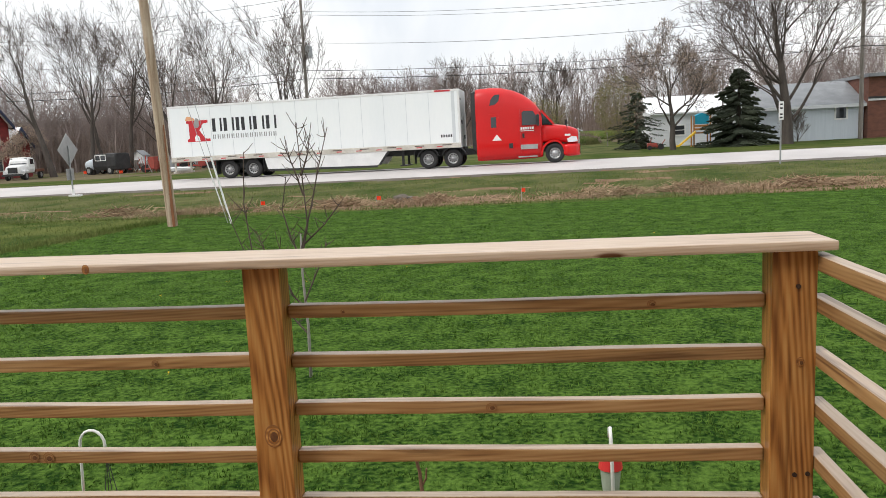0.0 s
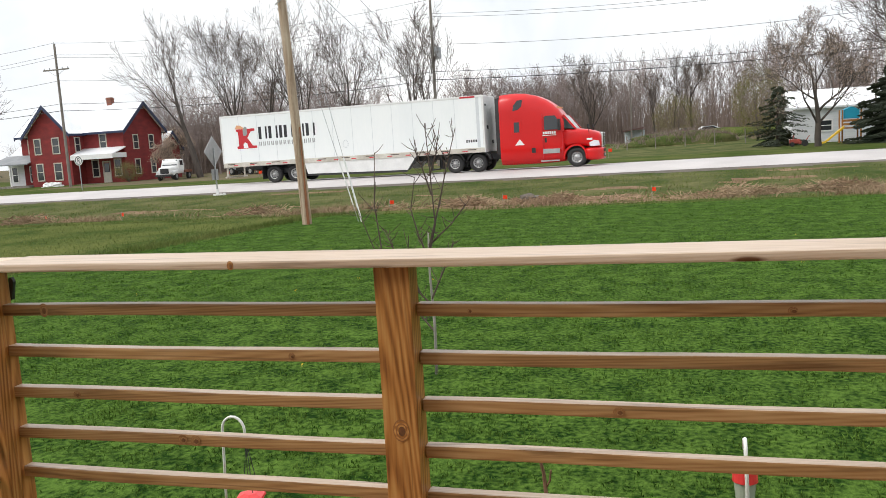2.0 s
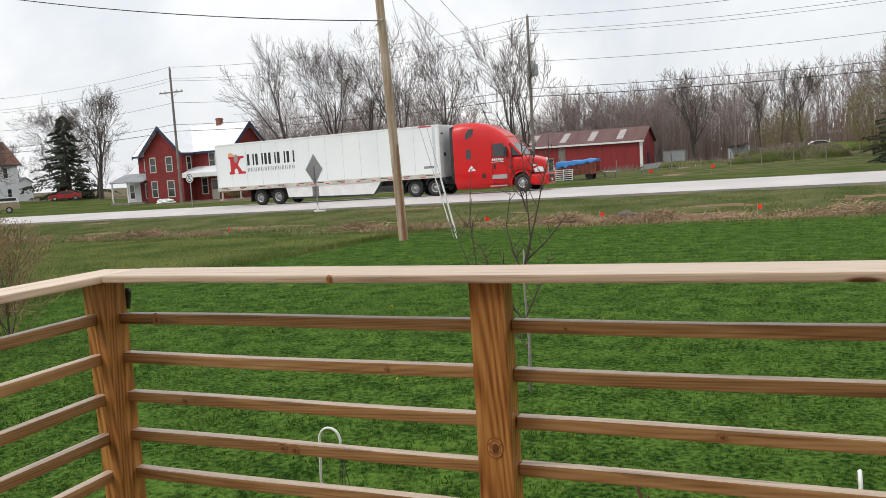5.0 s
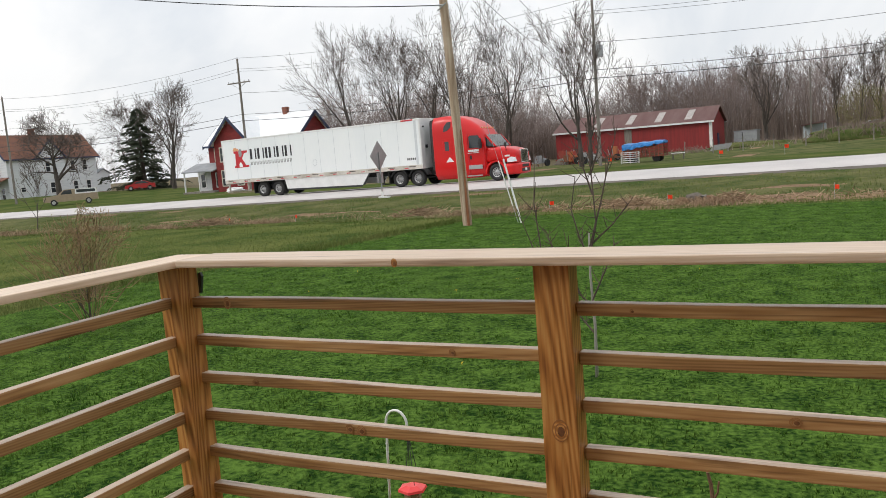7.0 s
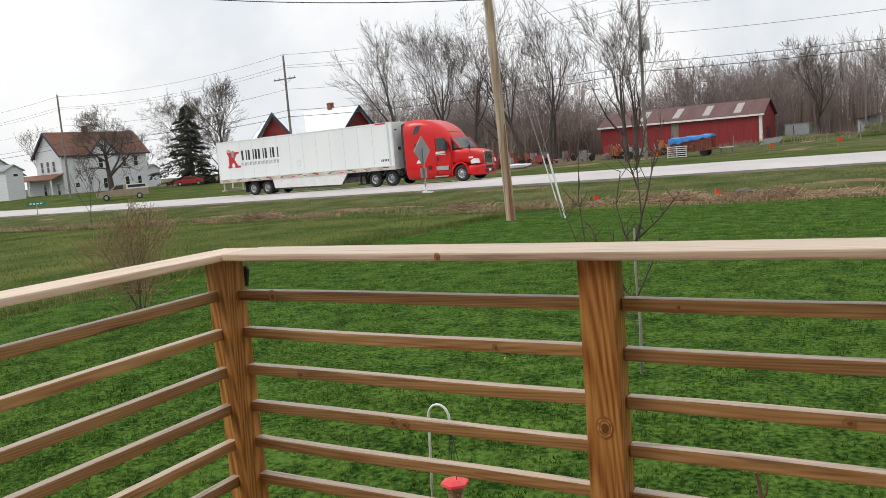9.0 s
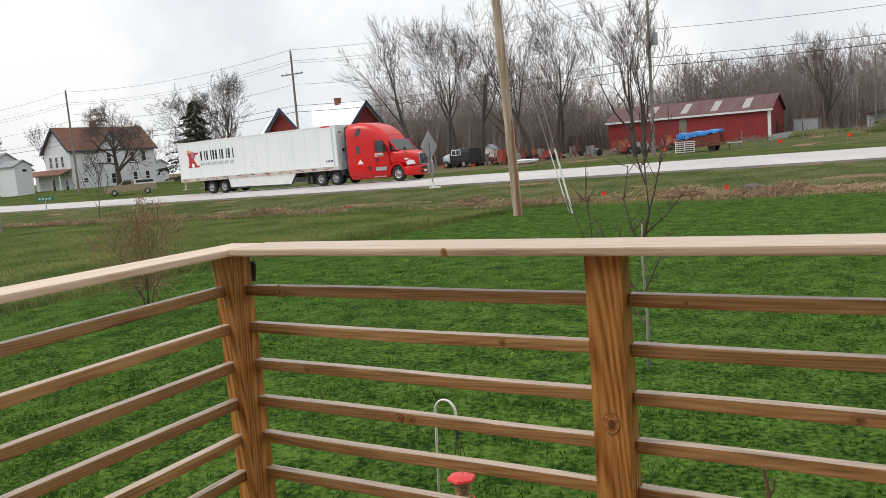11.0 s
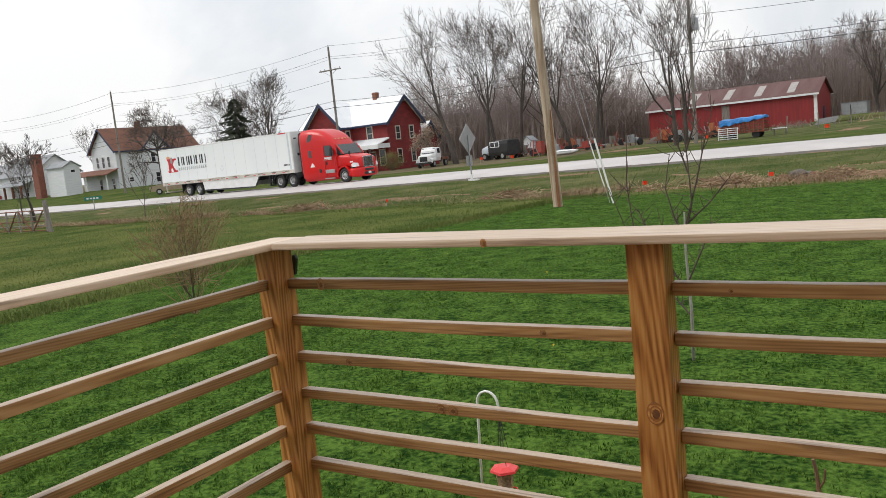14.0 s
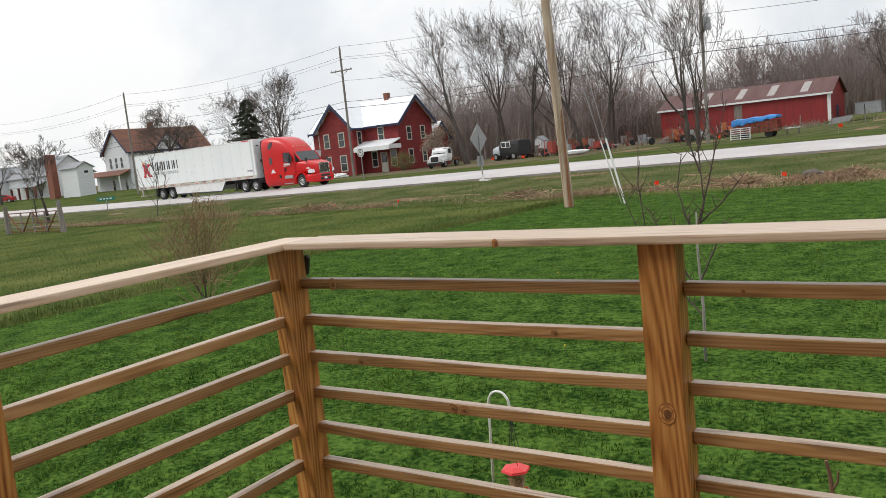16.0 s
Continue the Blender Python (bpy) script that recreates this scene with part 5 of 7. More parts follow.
def build_right_side():
    G = thing("pale_garage", at(17.7, 64), "pale blue-grey sided garage with a grey shingle roof", "garage")
    gabled(G, -2.6, 5.3, 0, 8, -0.3, 2.62, 4.4, "x", PALE_BLUE, GREY_ROOF, 0.35, SIDING)
    window(G, "y-", 3.7, 1.5, 0.95, 1.05, 0, WHITE, bars=False)
    window(G, "y-", -0.4, 1.5, 0.8, 1.0, 0, WHITE, bars=False)
    Bk = thing("brick_house", at(23.1, 63.4), "brown brick house with a dark flat eave", "house")
    part("wall", box(0.0, 14, 0, 9, -0.3, 4.5), BRICK, Bk)
    part("roof", box(-0.15, 14.2, -0.5, 9.3, 4.5, 4.75), GREY_ROOF, Bk)
    part("white_band", box(-0.02, 14, -0.10, 0, 2.75, 2.9), WHITE, Bk)
    part("dark_band", box(-0.02, 14, -0.14, 0, 2.9, 3.05), BLACK, Bk)
    Wb = thing("white_outbuilding", at(7.7, 68), "white outbuilding with a bright metal roof", "outbuilding")
    gabled(Wb, 0.1, 8.2, 0, 7, -0.3, 2.75, 4.1, "x", SIDING, BRIGHT_ROOF, 0.3)
    window(Wb, "y-", 2.45, 0.85, 1.0, 0.95, 0, WHITE)


def build_left_side():
    S = thing("white_shed", at(-119.2, 66), "tall narrow white shed with a metal roof", "shed")
    gabled(S, -5.0, 0, 0, 2.7, -1.0, 4.5, 5.3, "x", SIDING, GREY_ROOF, 0.25)
    window(S, "x+", 1.5, 3.5, 0.9, 0.6, 0, WHITE, bars=False)
    C = thing("brick_chimney", at(-126.1, 65.6), "free-standing red brick chimney stack", "chimney")
    part("shaft", box(-0.85, 0.85, -0.5, 0.5, -1.0, 6.9), CHIM_RED, C)
    part("cap", box(-0.95, 0.95, -0.6, 0.6, 6.9, 7.05), CHIM_RED, C)
    H = thing("white_cottage", at(-140.5, 72), "white cottage with a grey roof and a porch", "house")
    gabled(H, -16, 0, 0, 9, -1.0, 4.0, 7.2, "x", SIDING, GREY_ROOF, 0.4)
    window(H, "y-", -4.5, 2.6, 1.1, 1.2, 0, WHITE)
    part("porch_roof", prism([(-2.4, 2.1), (-2.4, 2.22), (0, 3.0), (0, 2.88)], "x", -9.5, -0.2), GREY_ROOF, H)
    for x in (-9.3, -6.5, -3.6, -0.6):
        part("porch_post", box(x, x + 0.3, -2.3, -2.0, -1.0, 2.12), BRICK, H)
    for x in (-7.5, -2.5):
        window(H, "y-", x, 0.2, 1.2, 1.4, 0, WHITE)
    A = thing("white_annexe", at(-155.2, 68), "white clapboard gabled annexe", "house")
    gabled(A, -7, 0, 0, 8, -1.0, 3.8, 6.4, "y", SIDING, GREY_ROOF, 0.35)
    window(A, "y-", -2.0, 0.3, 1.2, 1.5, 0, WHITE)
    window(A, "y-", -3.5, 3.4, 1.0, 1.2, 0, WHITE)
    K = thing("brick_school", at(-118, 150), "long brown brick building far behind", "building")
    part("wall", box(0, 30, 0, 10, -1, 8.0), BRICK, K)
    part("roof", box(-0.4, 30.4, -0.4, 10.4, 8.0, 8.5), GREY_ROOF, K)
    for i in range(8):
        for z in (1.2, 4.8):
            window(K, "y-", 2.2 + 3.6 * i, z, 2.0, 1.9, 0, WHITE)


build_red_house()
build_white_house()
build_barn()
build_right_side()
build_left_side()

# ---- poles, cables, signs ----
def utility_pole(s, d, height, label, arms=(), transformer=None, radius=0.15, lean=0.0):
    t = thing("utility_pole", at(s, d), label, "utility pole", "roadside utility poles")
    part("pole", moved(cyl(radius, height + 0.5, 12, radius * 0.68), Matrix.Translation((0, 0, -0.5)) @ Matrix.Shear("XZ", 4, (0, 0)) @ pose(0, 0, 0, 0, lean, 0)), GREY_WOOD, t)
    for z, w in arms:
        arm = part("crossarm", box(-w / 2, w / 2, -0.18, -0.07, z - 0.06, z + 0.06), GREY_WOOD, t)
        for x in (-w / 2 + 0.12, -w / 4, w / 4, w / 2 - 0.12):
            part("insulator", cyl(0.05, 0.16, 8, 0.03, pose(x, -0.12, z + 0.06)), STEEL, arm)
        part("brace", merge(tube([(-w * 0.35, -0.14, z), (0, -0.14, z - 0.6)], 0.02, 5), tube([(w * 0.35, -0.14, z), (0, -0.14, z - 0.6)], 0.02, 5)), STEEL, arm)
    if transformer:
        part("transformer", moved(merge(cyl(0.27, 0.9, 14), cyl(0.2, 0.1, 14, 0.1, pose(0, 0, 0.9)), tube([(-0.3, 0, 0.7), (-0.1, 0, 0.7)], 0.04)), pose(0.42, 0, transformer)), STEEL, t, "grey transformer can")
    part("insulator", cyl(0.05, 0.2, 8, 0.03, pose(0, 0, height)), STEEL, t)
    return t


POLES = {"a": (-57.2, 62, 13.5), "b": (-97.2, 62, 13.6), "c": (-19.7, 62, 13.4), "r": (22.1, 62, 13.2), "z": (-140, 62, 13.4), "q": (64, 62, 13.2)}
utility_pole(*POLES["a"], "weathered wooden utility pole with a crossarm", arms=((11.1, 3.0),))
utility_pole(*POLES["b"], "weathered wooden utility pole", arms=())
utility_pole(*POLES["c"], "weathered wooden utility pole with a transformer", arms=(), transformer=8.6)
utility_pole(*POLES["r"], "weathered wooden utility pole", arms=(), radius=0.17)
utility_pole(*POLES["z"], "weathered wooden utility pole", arms=())
utility_pole(*POLES["q"], "weathered wooden utility pole", arms=())
utility_pole(-8.0, 118, 9.5, "bare dark wooden pole before the wood", radius=0.13)
utility_pole(12.4, 62, 5.4, "thin grey metal roadside post", radius=0.07)


def cable(a, b, sag, radius, label, material=None):
    """A hanging cable from a to b, each s, d, height over the road's plane."""
    (x0, y0), (x1, y1) = xy(a[0], a[1]), xy(b[0], b[1])
    pts = []
    for k in range(25):
        f = k / 24
        pts.append((x0 + (x1 - x0) * f, y0 + (y1 - y0) * f, a[2] + (b[2] - a[2]) * f - sag * 4 * f * (1 - f)))
    ob = link("cable", tube(pts, radius, 5), material or WIRE)
    tagged(ob, label, "cable", "overhead cables")


for dz, rad, off, sag in ((13.45, 0.014, 0.0, 0.9), (12.35, 0.013, -0.05, 0.9), (12.15, 0.012, 0.35, 0.95), (9.95, 0.015, 0.15, 0.8), (7.75, 0.020, -0.15, 0.55), (7.1, 0.026, -0.18, 0.5)):
    for p, q in (("z", "b"), ("b", "a"), ("a", "c"), ("c", "r"), ("r", "q")):
        za = dz + (-0.3 if p in "zb" and dz < 13 else 0)
        cable((POLES[p][0], 62 + off, za), (POLES[q][0], 62 + off, dz + (-0.3 if q == "b" and dz < 13 else 0)), sag, rad, "dark overhead utility cable between poles")

RUSTY = mat("rusty_iron", (0.22, 0.085, 0.045), (0.13, 0.055, 0.035), rough=0.9, scale=1.5, fine=10, bump=0.3)
STAIN = mat("rust_stained_wood", (0.30, 0.12, 0.05), (0.17, 0.07, 0.035), rough=0.9, scale=2.0, fine=20, bump=0.4, stretch=(8, 8, 0.6))
# the near pole on the lawn, with its stays
NP = thing("lawn_pole", at(-9.47, 18.3), "tan wooden pole leaning slightly on the lawn edge", "utility pole")
part("pole", moved(cyl(0.125, 9.3, 16, 0.10), Matrix(((1, 0, -0.040, 0), (0, 1, 0, 0), (0, 0, 1, -0.5), (0, 0, 0, 1)))), POLE_WOOD, NP)
part("bolt", merge(tube([(-0.45, -0.1, 5.70), (-0.2, -0.1, 5.68)], 0.02), tube([(-0.36, -0.15, 5.55), (-0.1, -0.13, 5.72)], 0.015)), STEEL, NP)
part("stained_strip", prism([(0.035, 0.0), (0.095, 0.0), (0.090, 0.9), (0.085, 2.5), (0.070, 2.5), (0.055, 1.2), (0.030, 0.5)], "y", -0.116, -0.08), STAIN, NP, "rust-brown stain down the pole")
NP.children[-1].matrix_basis = Matrix(((1, 0, -0.040, 0), (0, 1, 0, 0), (0, 0, 1, 0), (0, 0, 0, 1)))
cable((-9.75, 18.25, 5.62), (-38.0, 13.0, 12.6), 1.0, 0.013, "thick black service cable from the lawn pole")
cable((-9.80, 18.3, 6.9), (-19.7, 62, 7.6), 0.9, 0.010, "dark service cable crossing the road")
cable((-9.80, 18.3, 8.2), (-19.7, 62, 9.0), 0.9, 0.010, "dark service cable crossing the road")


def stay(s0, d0, s1, d1, z1, guard, label):
    (x0, y0), (x1, y1) = xy(s0, d0), xy(s1, d1)
    z0 = ground_z(x0, y0)
    a, b = Vector((x0, y0, z0 - 0.05)), Vector((x1, y1, z1))
    t = thing("pole_stay", Matrix.Translation(a), label, "stay wire")
    w = (b - a).normalized()
    part("wire", tube([Vector((0, 0, 0)), b - a], 0.007, 5), STEEL, t)
    part("guard", tube([w * (0.05 if guard > 1.73 else 0.5), w * guard], 0.026 if guard > 1.73 else 0.016, 8), WHITE, t, "white plastic guard tube")


stay(-8.03, 18.5, -9.84, 18.35, 8.0, 1.75, "white-sleeved stay wire of the lawn pole")
stay(-8.16, 18.6, -9.80, 18.4, 6.2, 1.72, "white-sleeved stay wire of the lawn pole")


def sign_post(s, d, height, label, category="sign", radius=0.03):
    t = thing("road_sign", at(s, d), label, category)
    part("post", box(-radius, radius, -radius, radius, -0.4, height, 0.005), STEEL, t)
    return t


D = sign_post(-23.9, 36.2, 2.5, "diamond-shaped road sign seen from its bare metal back")
part("plate", prism([(0, 3.12), (0.82, 2.30), (0, 1.48), (-0.82, 2.30)], "x", -0.06, -0.035), SIGN_BACK, D, "bare aluminium diamond plate")
part("lower_plate", box(-0.06, -0.035, -0.3, 0.3, 0.82, 1.38), SIGN_BACK, D)
part("base_sleeve", merge(box(-0.05, 0.05, -0.05, 0.05, -0.1, 0.35), box(-0.2, 0.45, -0.1, 0.1, -0.02, 0.08)), WHITE, D)
Q = sign_post(9.6, 36.0, 2.3, "narrow white roadside sign with dark marks on a metal post")
part("plate", box(-0.10, 0.10, -0.06, -0.04, 1.88, 2.66), WHITE, Q)
each("mark_bar", ([box(-0.055, 0.055, -0.064, -0.06, z, z + 0.07) for z in (1.94, 2.08, 2.34, 2.5)]), INK, Q)
R = sign_post(-46.5, 51.6, 2.6, "white no-parking sign with a black ring on a post")
ring = [(math.cos(a) * 0.36, math.sin(a) * 0.36 + 2.35) for a in np.linspace(0, 2 * math.pi, 24, endpoint=False)]
part("plate", moved(prism([(p[0] * 1.1, (p[1] - 2.35) * 1.1 + 2.35) for p in ring], "y", -0.06, -0.04), Matrix()), WHITE, R)
band = bmesh.new()
for k in range(24):
    a, b = 2 * math.pi * k / 24, 2 * math.pi * (k + 1) / 24
    band.faces.new([band.verts.new((math.cos(w) * r, -0.066, 2.35 + math.sin(w) * r)) for w, r in ((a, 0.33), (b, 0.33), (b, 0.26), (a, 0.26))])
part("ring", band, INK, R)
part("symbol", merge(box(-0.10, -0.04, -0.066, -0.061, 2.18, 2.53), box(-0.04, 0.1, -0.066, -0.061, 2.48, 2.53), box(0.06, 0.11, -0.066, -0.061, 2.36, 2.5), box(-0.04, 0.1, -0.066, -0.061, 2.33, 2.38), prism([(-0.02, 2.33), (0.05, 2.33), (0.14, 2.18), (0.07, 2.18)], "y", -0.067, -0.061)), INK, R)
GREEN = mat("green_sign_face", (0.02, 0.20, 0.14), (0.02, 0.17, 0.12), rough=0.5, bump=0.0)
G = sign_post(-62.0, 36.5, 0.9, "green street-name sign on a thin post")
part("plate", moved(box(-0.75, 0.75, -0.02, 0.02, 0.85, 1.15), pose(0, 0, 0, 0, 0, 35)), GREEN, G)
each("name_bar", [moved(box(-0.55 + 0.28 * k, -0.37 + 0.28 * k, -0.026, -0.02, 0.94, 1.06), pose(0, 0, 0, 0, 0, 35)) for k in range(4)], WHITE, G)


def marker_flag(s, d, z, size=0.16):
    x, y = xy(s, d)
    g = ground_z(x, y)
    t = thing("marker_flag", pose(x, y, g, 0, 0, random.uniform(-40, 40)), "small orange survey flag on a wire", "flag", "orange marker flags")
    h = max(0.25, z - g + 0.05)
    part("wire", tube([(0, 0, -0.05), (0, 0, h + 0.1)], 0.006, 5), STEEL, t)
    bm = bmesh.new()
    cols = [[bm.verts.new((size * 1.2 * i / 3, 0.02 * math.sin(i * 1.8), h - 0.07 + k * size)) for k in (0, 1)] for i in range(4)]
    for u, v in zip(cols, cols[1:]):
        bm.faces.new((u[0], v[0], v[1], u[1]))
    bmesh.ops.solidify(bm, geom=bm.faces[:], thickness=0.004)
    part("flag", bm, ORANGE, t)


for s, d, z in ((-23.5, 24, -0.16), (-20.0, 24, -0.16), (-5.6, 24, 0.02), (-9.4, 24, -0.02), (-1.08, 24, 0.11), (-17.2, 56, 0.6), (-9.5, 56, 0.6), (-5.5, 57, 0.7), (-33, 56, 0.4), (-38.5, 60, 0.4)):
    marker_flag(s, d, z, 0.12 if d < 30 else 0.22)

# ---- vehicles and clutter across the road ----
TAN = mat("tan_car_paint", (0.36, 0.28, 0.19), (0.30, 0.23, 0.15), rough=0.35, bump=0.0)
CAR_RED = mat("red_car_paint", (0.5, 0.02, 0.02), (0.42, 0.02, 0.02), rough=0.35, bump=0.0)
BLUE_TARP = mat("blue_tarpaulin", (0.03, 0.24, 0.62), (0.02, 0.18, 0.5), rough=0.5, scale=1.2, fine=8, bump=0.5)
MACHINE_RED = mat("faded_red_machine", (0.35, 0.06, 0.04), (0.25, 0.05, 0.035), rough=0.7, bump=0.1)


def car(name, m, paint, label, length=4.6, pickup=False, height=1.45):
    t = thing(name, m, label, "car")
    k = length / 4.6
    lower = [(-2.3, 0.45), (-2.28, 0.80), (-1.35 if not pickup else -1.2, 0.95), (2.2, 0.98), (2.3, 0.7), (2.28, 0.35), (-2.2, 0.32)]
    part("body", merge(prism([(x * k, z * height / 1.45) for x, z in lower], "y", -0.86, 0.86)), paint, t)
    if pickup:
        up, glass_ = [(-1.15, 0.93), (-0.55, 1.42), (0.25, 1.45), (2.22, 1.45), (2.25, 0.93)], [(-0.85, 1.0), (-0.48, 1.36), (0.1, 1.38), (0.1, 1.0)]
    else:
        up, glass_ = [(-1.25, 0.93), (-0.55, 1.40), (0.75, 1.42), (1.75, 0.97)], [(-0.95, 0.99), (-0.48, 1.34), (0.7, 1.36), (1.4, 1.0)]
    part("cabin", prism([(x * k, z * height / 1.45) for x, z in up], "y", -0.74, 0.74), paint if not pickup else TAN, t)
    part("side_glass", prism([(x * k, z * height / 1.45) for x, z in glass_], "y", -0.755, 0.755), GLASS, t)
    if pickup:
        part("canopy", prism([(x * k, z * height / 1.45) for x, z in [(0.35, 0.97), (0.40, 1.44), (2.2, 1.44), (2.26, 0.97)]], "y", -0.78, 0.78), WHITE, t)
        part("canopy_glass", prism([(x * k, z * height / 1.45) for x, z in [(0.5, 1.1), (0.5, 1.36), (2.05, 1.36), (2.1, 1.1)]], "y", -0.79, 0.79), GLASS, t)
    part("lamps", merge(box(-2.31 * k, -2.25 * k, -0.8, -0.5, 0.6, 0.78), box(-2.31 * k, -2.25 * k, 0.5, 0.8, 0.6, 0.78)), LAMP_GLASS, t)
    for x in (-1.45 * k, 1.45 * k):
        for y in (-0.78, 0.78):
            wv = part("wheel", cyl(0.34, 0.2, 18, m=pose(x, y + 0.1, 0.34, 90, 0, 0)), RUBBER, t)
            part("hubcap", cyl(0.2, 0.22, 14, m=pose(x, y + 0.11, 0.34, 90, 0, 0)), ALLOY, wv)
    return t


car("pickup_truck", at(-80.6, 58.0, 52), TAN, "tan pickup truck with a white bed canopy", 5.7, True, 1.75)
car("parked_car", at(-97.5, 82, 48), CAR_RED, "small red parked car", 4.3)
car("parked_car", at(-146.5, 66.5, 50), CAR_RED, "dark red parked car by the cottage", 4.4)
car("parked_car", at(2.2, 110, 10), SIDING, "pale parked car beside the wood", 4.6)
car("parked_car", at(-0.8, 113, 20), PALE_BLUE, "pale parked car beside the wood", 4.6)

# old white lorry
W = thing("old_lorry", at(-48.6, 65.0, 102), "old white bonneted lorry with a black grille", "lorry")
part("bonnet", loft([(0.0, -0.70, 0.70, 0.70, 1.42), (0.12, -0.80, 0.80, 0.66, 1.50), (1.5, -0.95, 0.95, 0.7, 1.66)], power=6), WHITE, W)
each("mudguard", (loft([(0.15, -1.12, -0.7, 0.55, 1.0), (0.5, -1.14, -0.7, 0.75, 1.12), (1.35, -1.12, -0.7, 0.7, 1.05)], power=4), loft([(0.15, 0.7, 1.12, 0.55, 1.0), (0.5, 0.7, 1.14, 0.75, 1.12), (1.35, 0.7, 1.12, 0.7, 1.05)], power=4)), WHITE, W)
part("cab", loft([(1.5, -1.05, 1.05, 0.7, 2.05), (1.8, -1.05, 1.05, 0.7, 2.45), (3.0, -1.05, 1.05, 0.7, 2.42)], power=7), WHITE, W)
part("windscreen", prism([(1.46, 1.70), (1.70, 2.32), (1.78, 2.32), (1.56, 1.70)], "y", -0.86, 0.86), GLASS, W)
each("side_window", (box(1.95, 2.75, -1.062, -1.04, 1.68, 2.24), box(1.95, 2.75, 1.04, 1.062, 1.68, 2.24)), GLASS, W)
part("grille", box(-0.04, 0.02, -0.5, 0.5, 0.78, 1.36), BLACK, W)
each("headlamp", [cyl(0.11, 0.06, 14, m=pose(0.10, y, 0.95, 0, -90, 0)) for y in (-0.92, 0.92)], LAMP_GLASS, W)
part("bumper", box(-0.25, -0.1, -1.1, 1.1, 0.45, 0.68, 0.02), BLACK, W)
part("flat_bed", box(3.1, 5.2, -1.1, 1.1, 0.8, 1.1), RUSTY, W)
for x in (0.8, 4.4):
    for y in (-0.95, 0.95):
        wv = part("wheel", cyl(0.46, 0.26, 18, m=pose(x, y + 0.13, 0.46, 90, 0, 0)), RUBBER, W)
        part("rim", cyl(0.25, 0.28, 14, m=pose(x, y + 0.14, 0.46, 90, 0, 0)), STEEL, wv)
W.matrix_basis = W.matrix_basis @ Matrix.Scale(0.84, 4)
# old van with a pale rounded bonnet and a black body
V = thing("old_van", at(-43.6, 72, -18), "old van with a pale blue bonnet and a black body", "van")
part("bonnet", loft([(-2.35, -0.6, 0.6, 0.45, 1.15), (-2.2, -0.75, 0.75, 0.42, 1.38), (-1.5, -0.85, 0.85, 0.42, 1.55), (-0.9, -0.88, 0.88, 0.42, 1.62)], power=3.2), PALE_BLUE, V, "pale blue rounded bonnet", smooth=True)
part("body", loft([(-0.9, -0.9, 0.9, 0.42, 1.70), (-0.6, -0.92, 0.92, 0.40, 2.0), (2.1, -0.92, 0.92, 0.40, 2.02), (2.2, -0.85, 0.85, 0.45, 1.95)], power=9), BLACK, V, "black van body")
part("window_frame", merge(box(-0.55, 0.95, -0.945, -0.918, 1.82, 1.90), box(-0.55, 0.95, -0.945, -0.918, 1.30, 1.36), *[box(x, x + 0.08, -0.945, -0.918, 1.36, 1.82) for x in (-0.55, 0.16, 0.87)]), WHITE, V, "white window surround")
each("side_window", (box(-0.46, 0.15, -0.935, -0.916, 1.37, 1.81), box(0.25, 0.86, -0.935, -0.916, 1.37, 1.81)), GLASS, V)
for x in (-1.6, 1.3):
    for y in (-0.82, 0.82):
        wv = part("wheel", cyl(0.38, 0.2, 18, m=pose(x, y + 0.1, 0.38, 90, 0, 0)), RUBBER, V)
        part("hubcap", cyl(0.22, 0.22, 14, m=pose(x, y + 0.11, 0.38, 90, 0, 0)), ALLOY, wv)
# upturned white boat hull
BH = thing("boat_hull", at(-32.9, 66.0, 4), "low white boat hull lying in the yard", "boat")
part("hull", loft([(-1.05, -0.5, 0.5, 0.05, 0.42), (-0.6, -0.55, 0.55, 0.0, 0.46), (0.5, -0.5, 0.5, 0.02, 0.44), (0.95, -0.25, 0.25, 0.16, 0.42), (1.15, -0.04, 0.04, 0.30, 0.40)], power=3), WHITE, BH, smooth=True)
part("rubbing_strip", box(-1.06, 0.7, -0.575, -0.54, 0.30, 0.34), STEEL, BH)
# crumpled white sheeting before the red house
WS = thing("white_sheeting", at(-63.1, 66.0), "crumpled heap of white plastic sheeting", "sheeting")
sheet = bmesh.new()
bmesh.ops.create_uvsphere(sheet, u_segments=26, v_segments=12, radius=1)
for v in sheet.verts:
    k = 1 + 0.5 * noise.noise(v.co * 3.1)
    v.co = Vector((v.co.x * 1.15 * k, v.co.y * 0.7 * k, max(-0.05, v.co.z * 0.42 * k)))
part("sheet", sheet, WHITE, WS)
# trailer under a blue tarpaulin
TT = thing("covered_trailer", at(-16.55, 64.0, 1), "farm trailer under a bright blue tarpaulin", "trailer")
tarp = bmesh.new()
cols = []
for i in range(17):
    f = i / 16
    x = -1.66 + 3.30 * f
    top = 1.50 + 0.16 * f + 0.03 * math.sin(i * 1.1)
    drop = 0.48 - 0.26 * f + 0.05 * math.sin(i * 1.9)
    cols.append([tarp.verts.new((x + dx, y + 0.03 * math.sin(i * 2.3 + dz * 9), top + dz)) for y, dz, dx in ((-0.96, -drop, 0), (-0.94, -drop * 0.5, 0), (-0.86, -0.03, 0), (-0.4, 0.03 * math.sin(i), 0), (0.0, 0.05, 0), (0.4, 0.03, 0), (0.86, -0.03, 0), (0.95, -drop, 0))])
for u, v in zip(cols, cols[1:]):
    for k in range(7):
        tarp.faces.new((u[k], v[k], v[k + 1], u[k + 1]))
for c in (cols[0], cols[-1]):
    tarp.faces.new(c)
bmesh.ops.recalc_face_normals(tarp, faces=tarp.faces)
bmesh.ops.solidify(tarp, geom=tarp.faces[:], thickness=0.012)
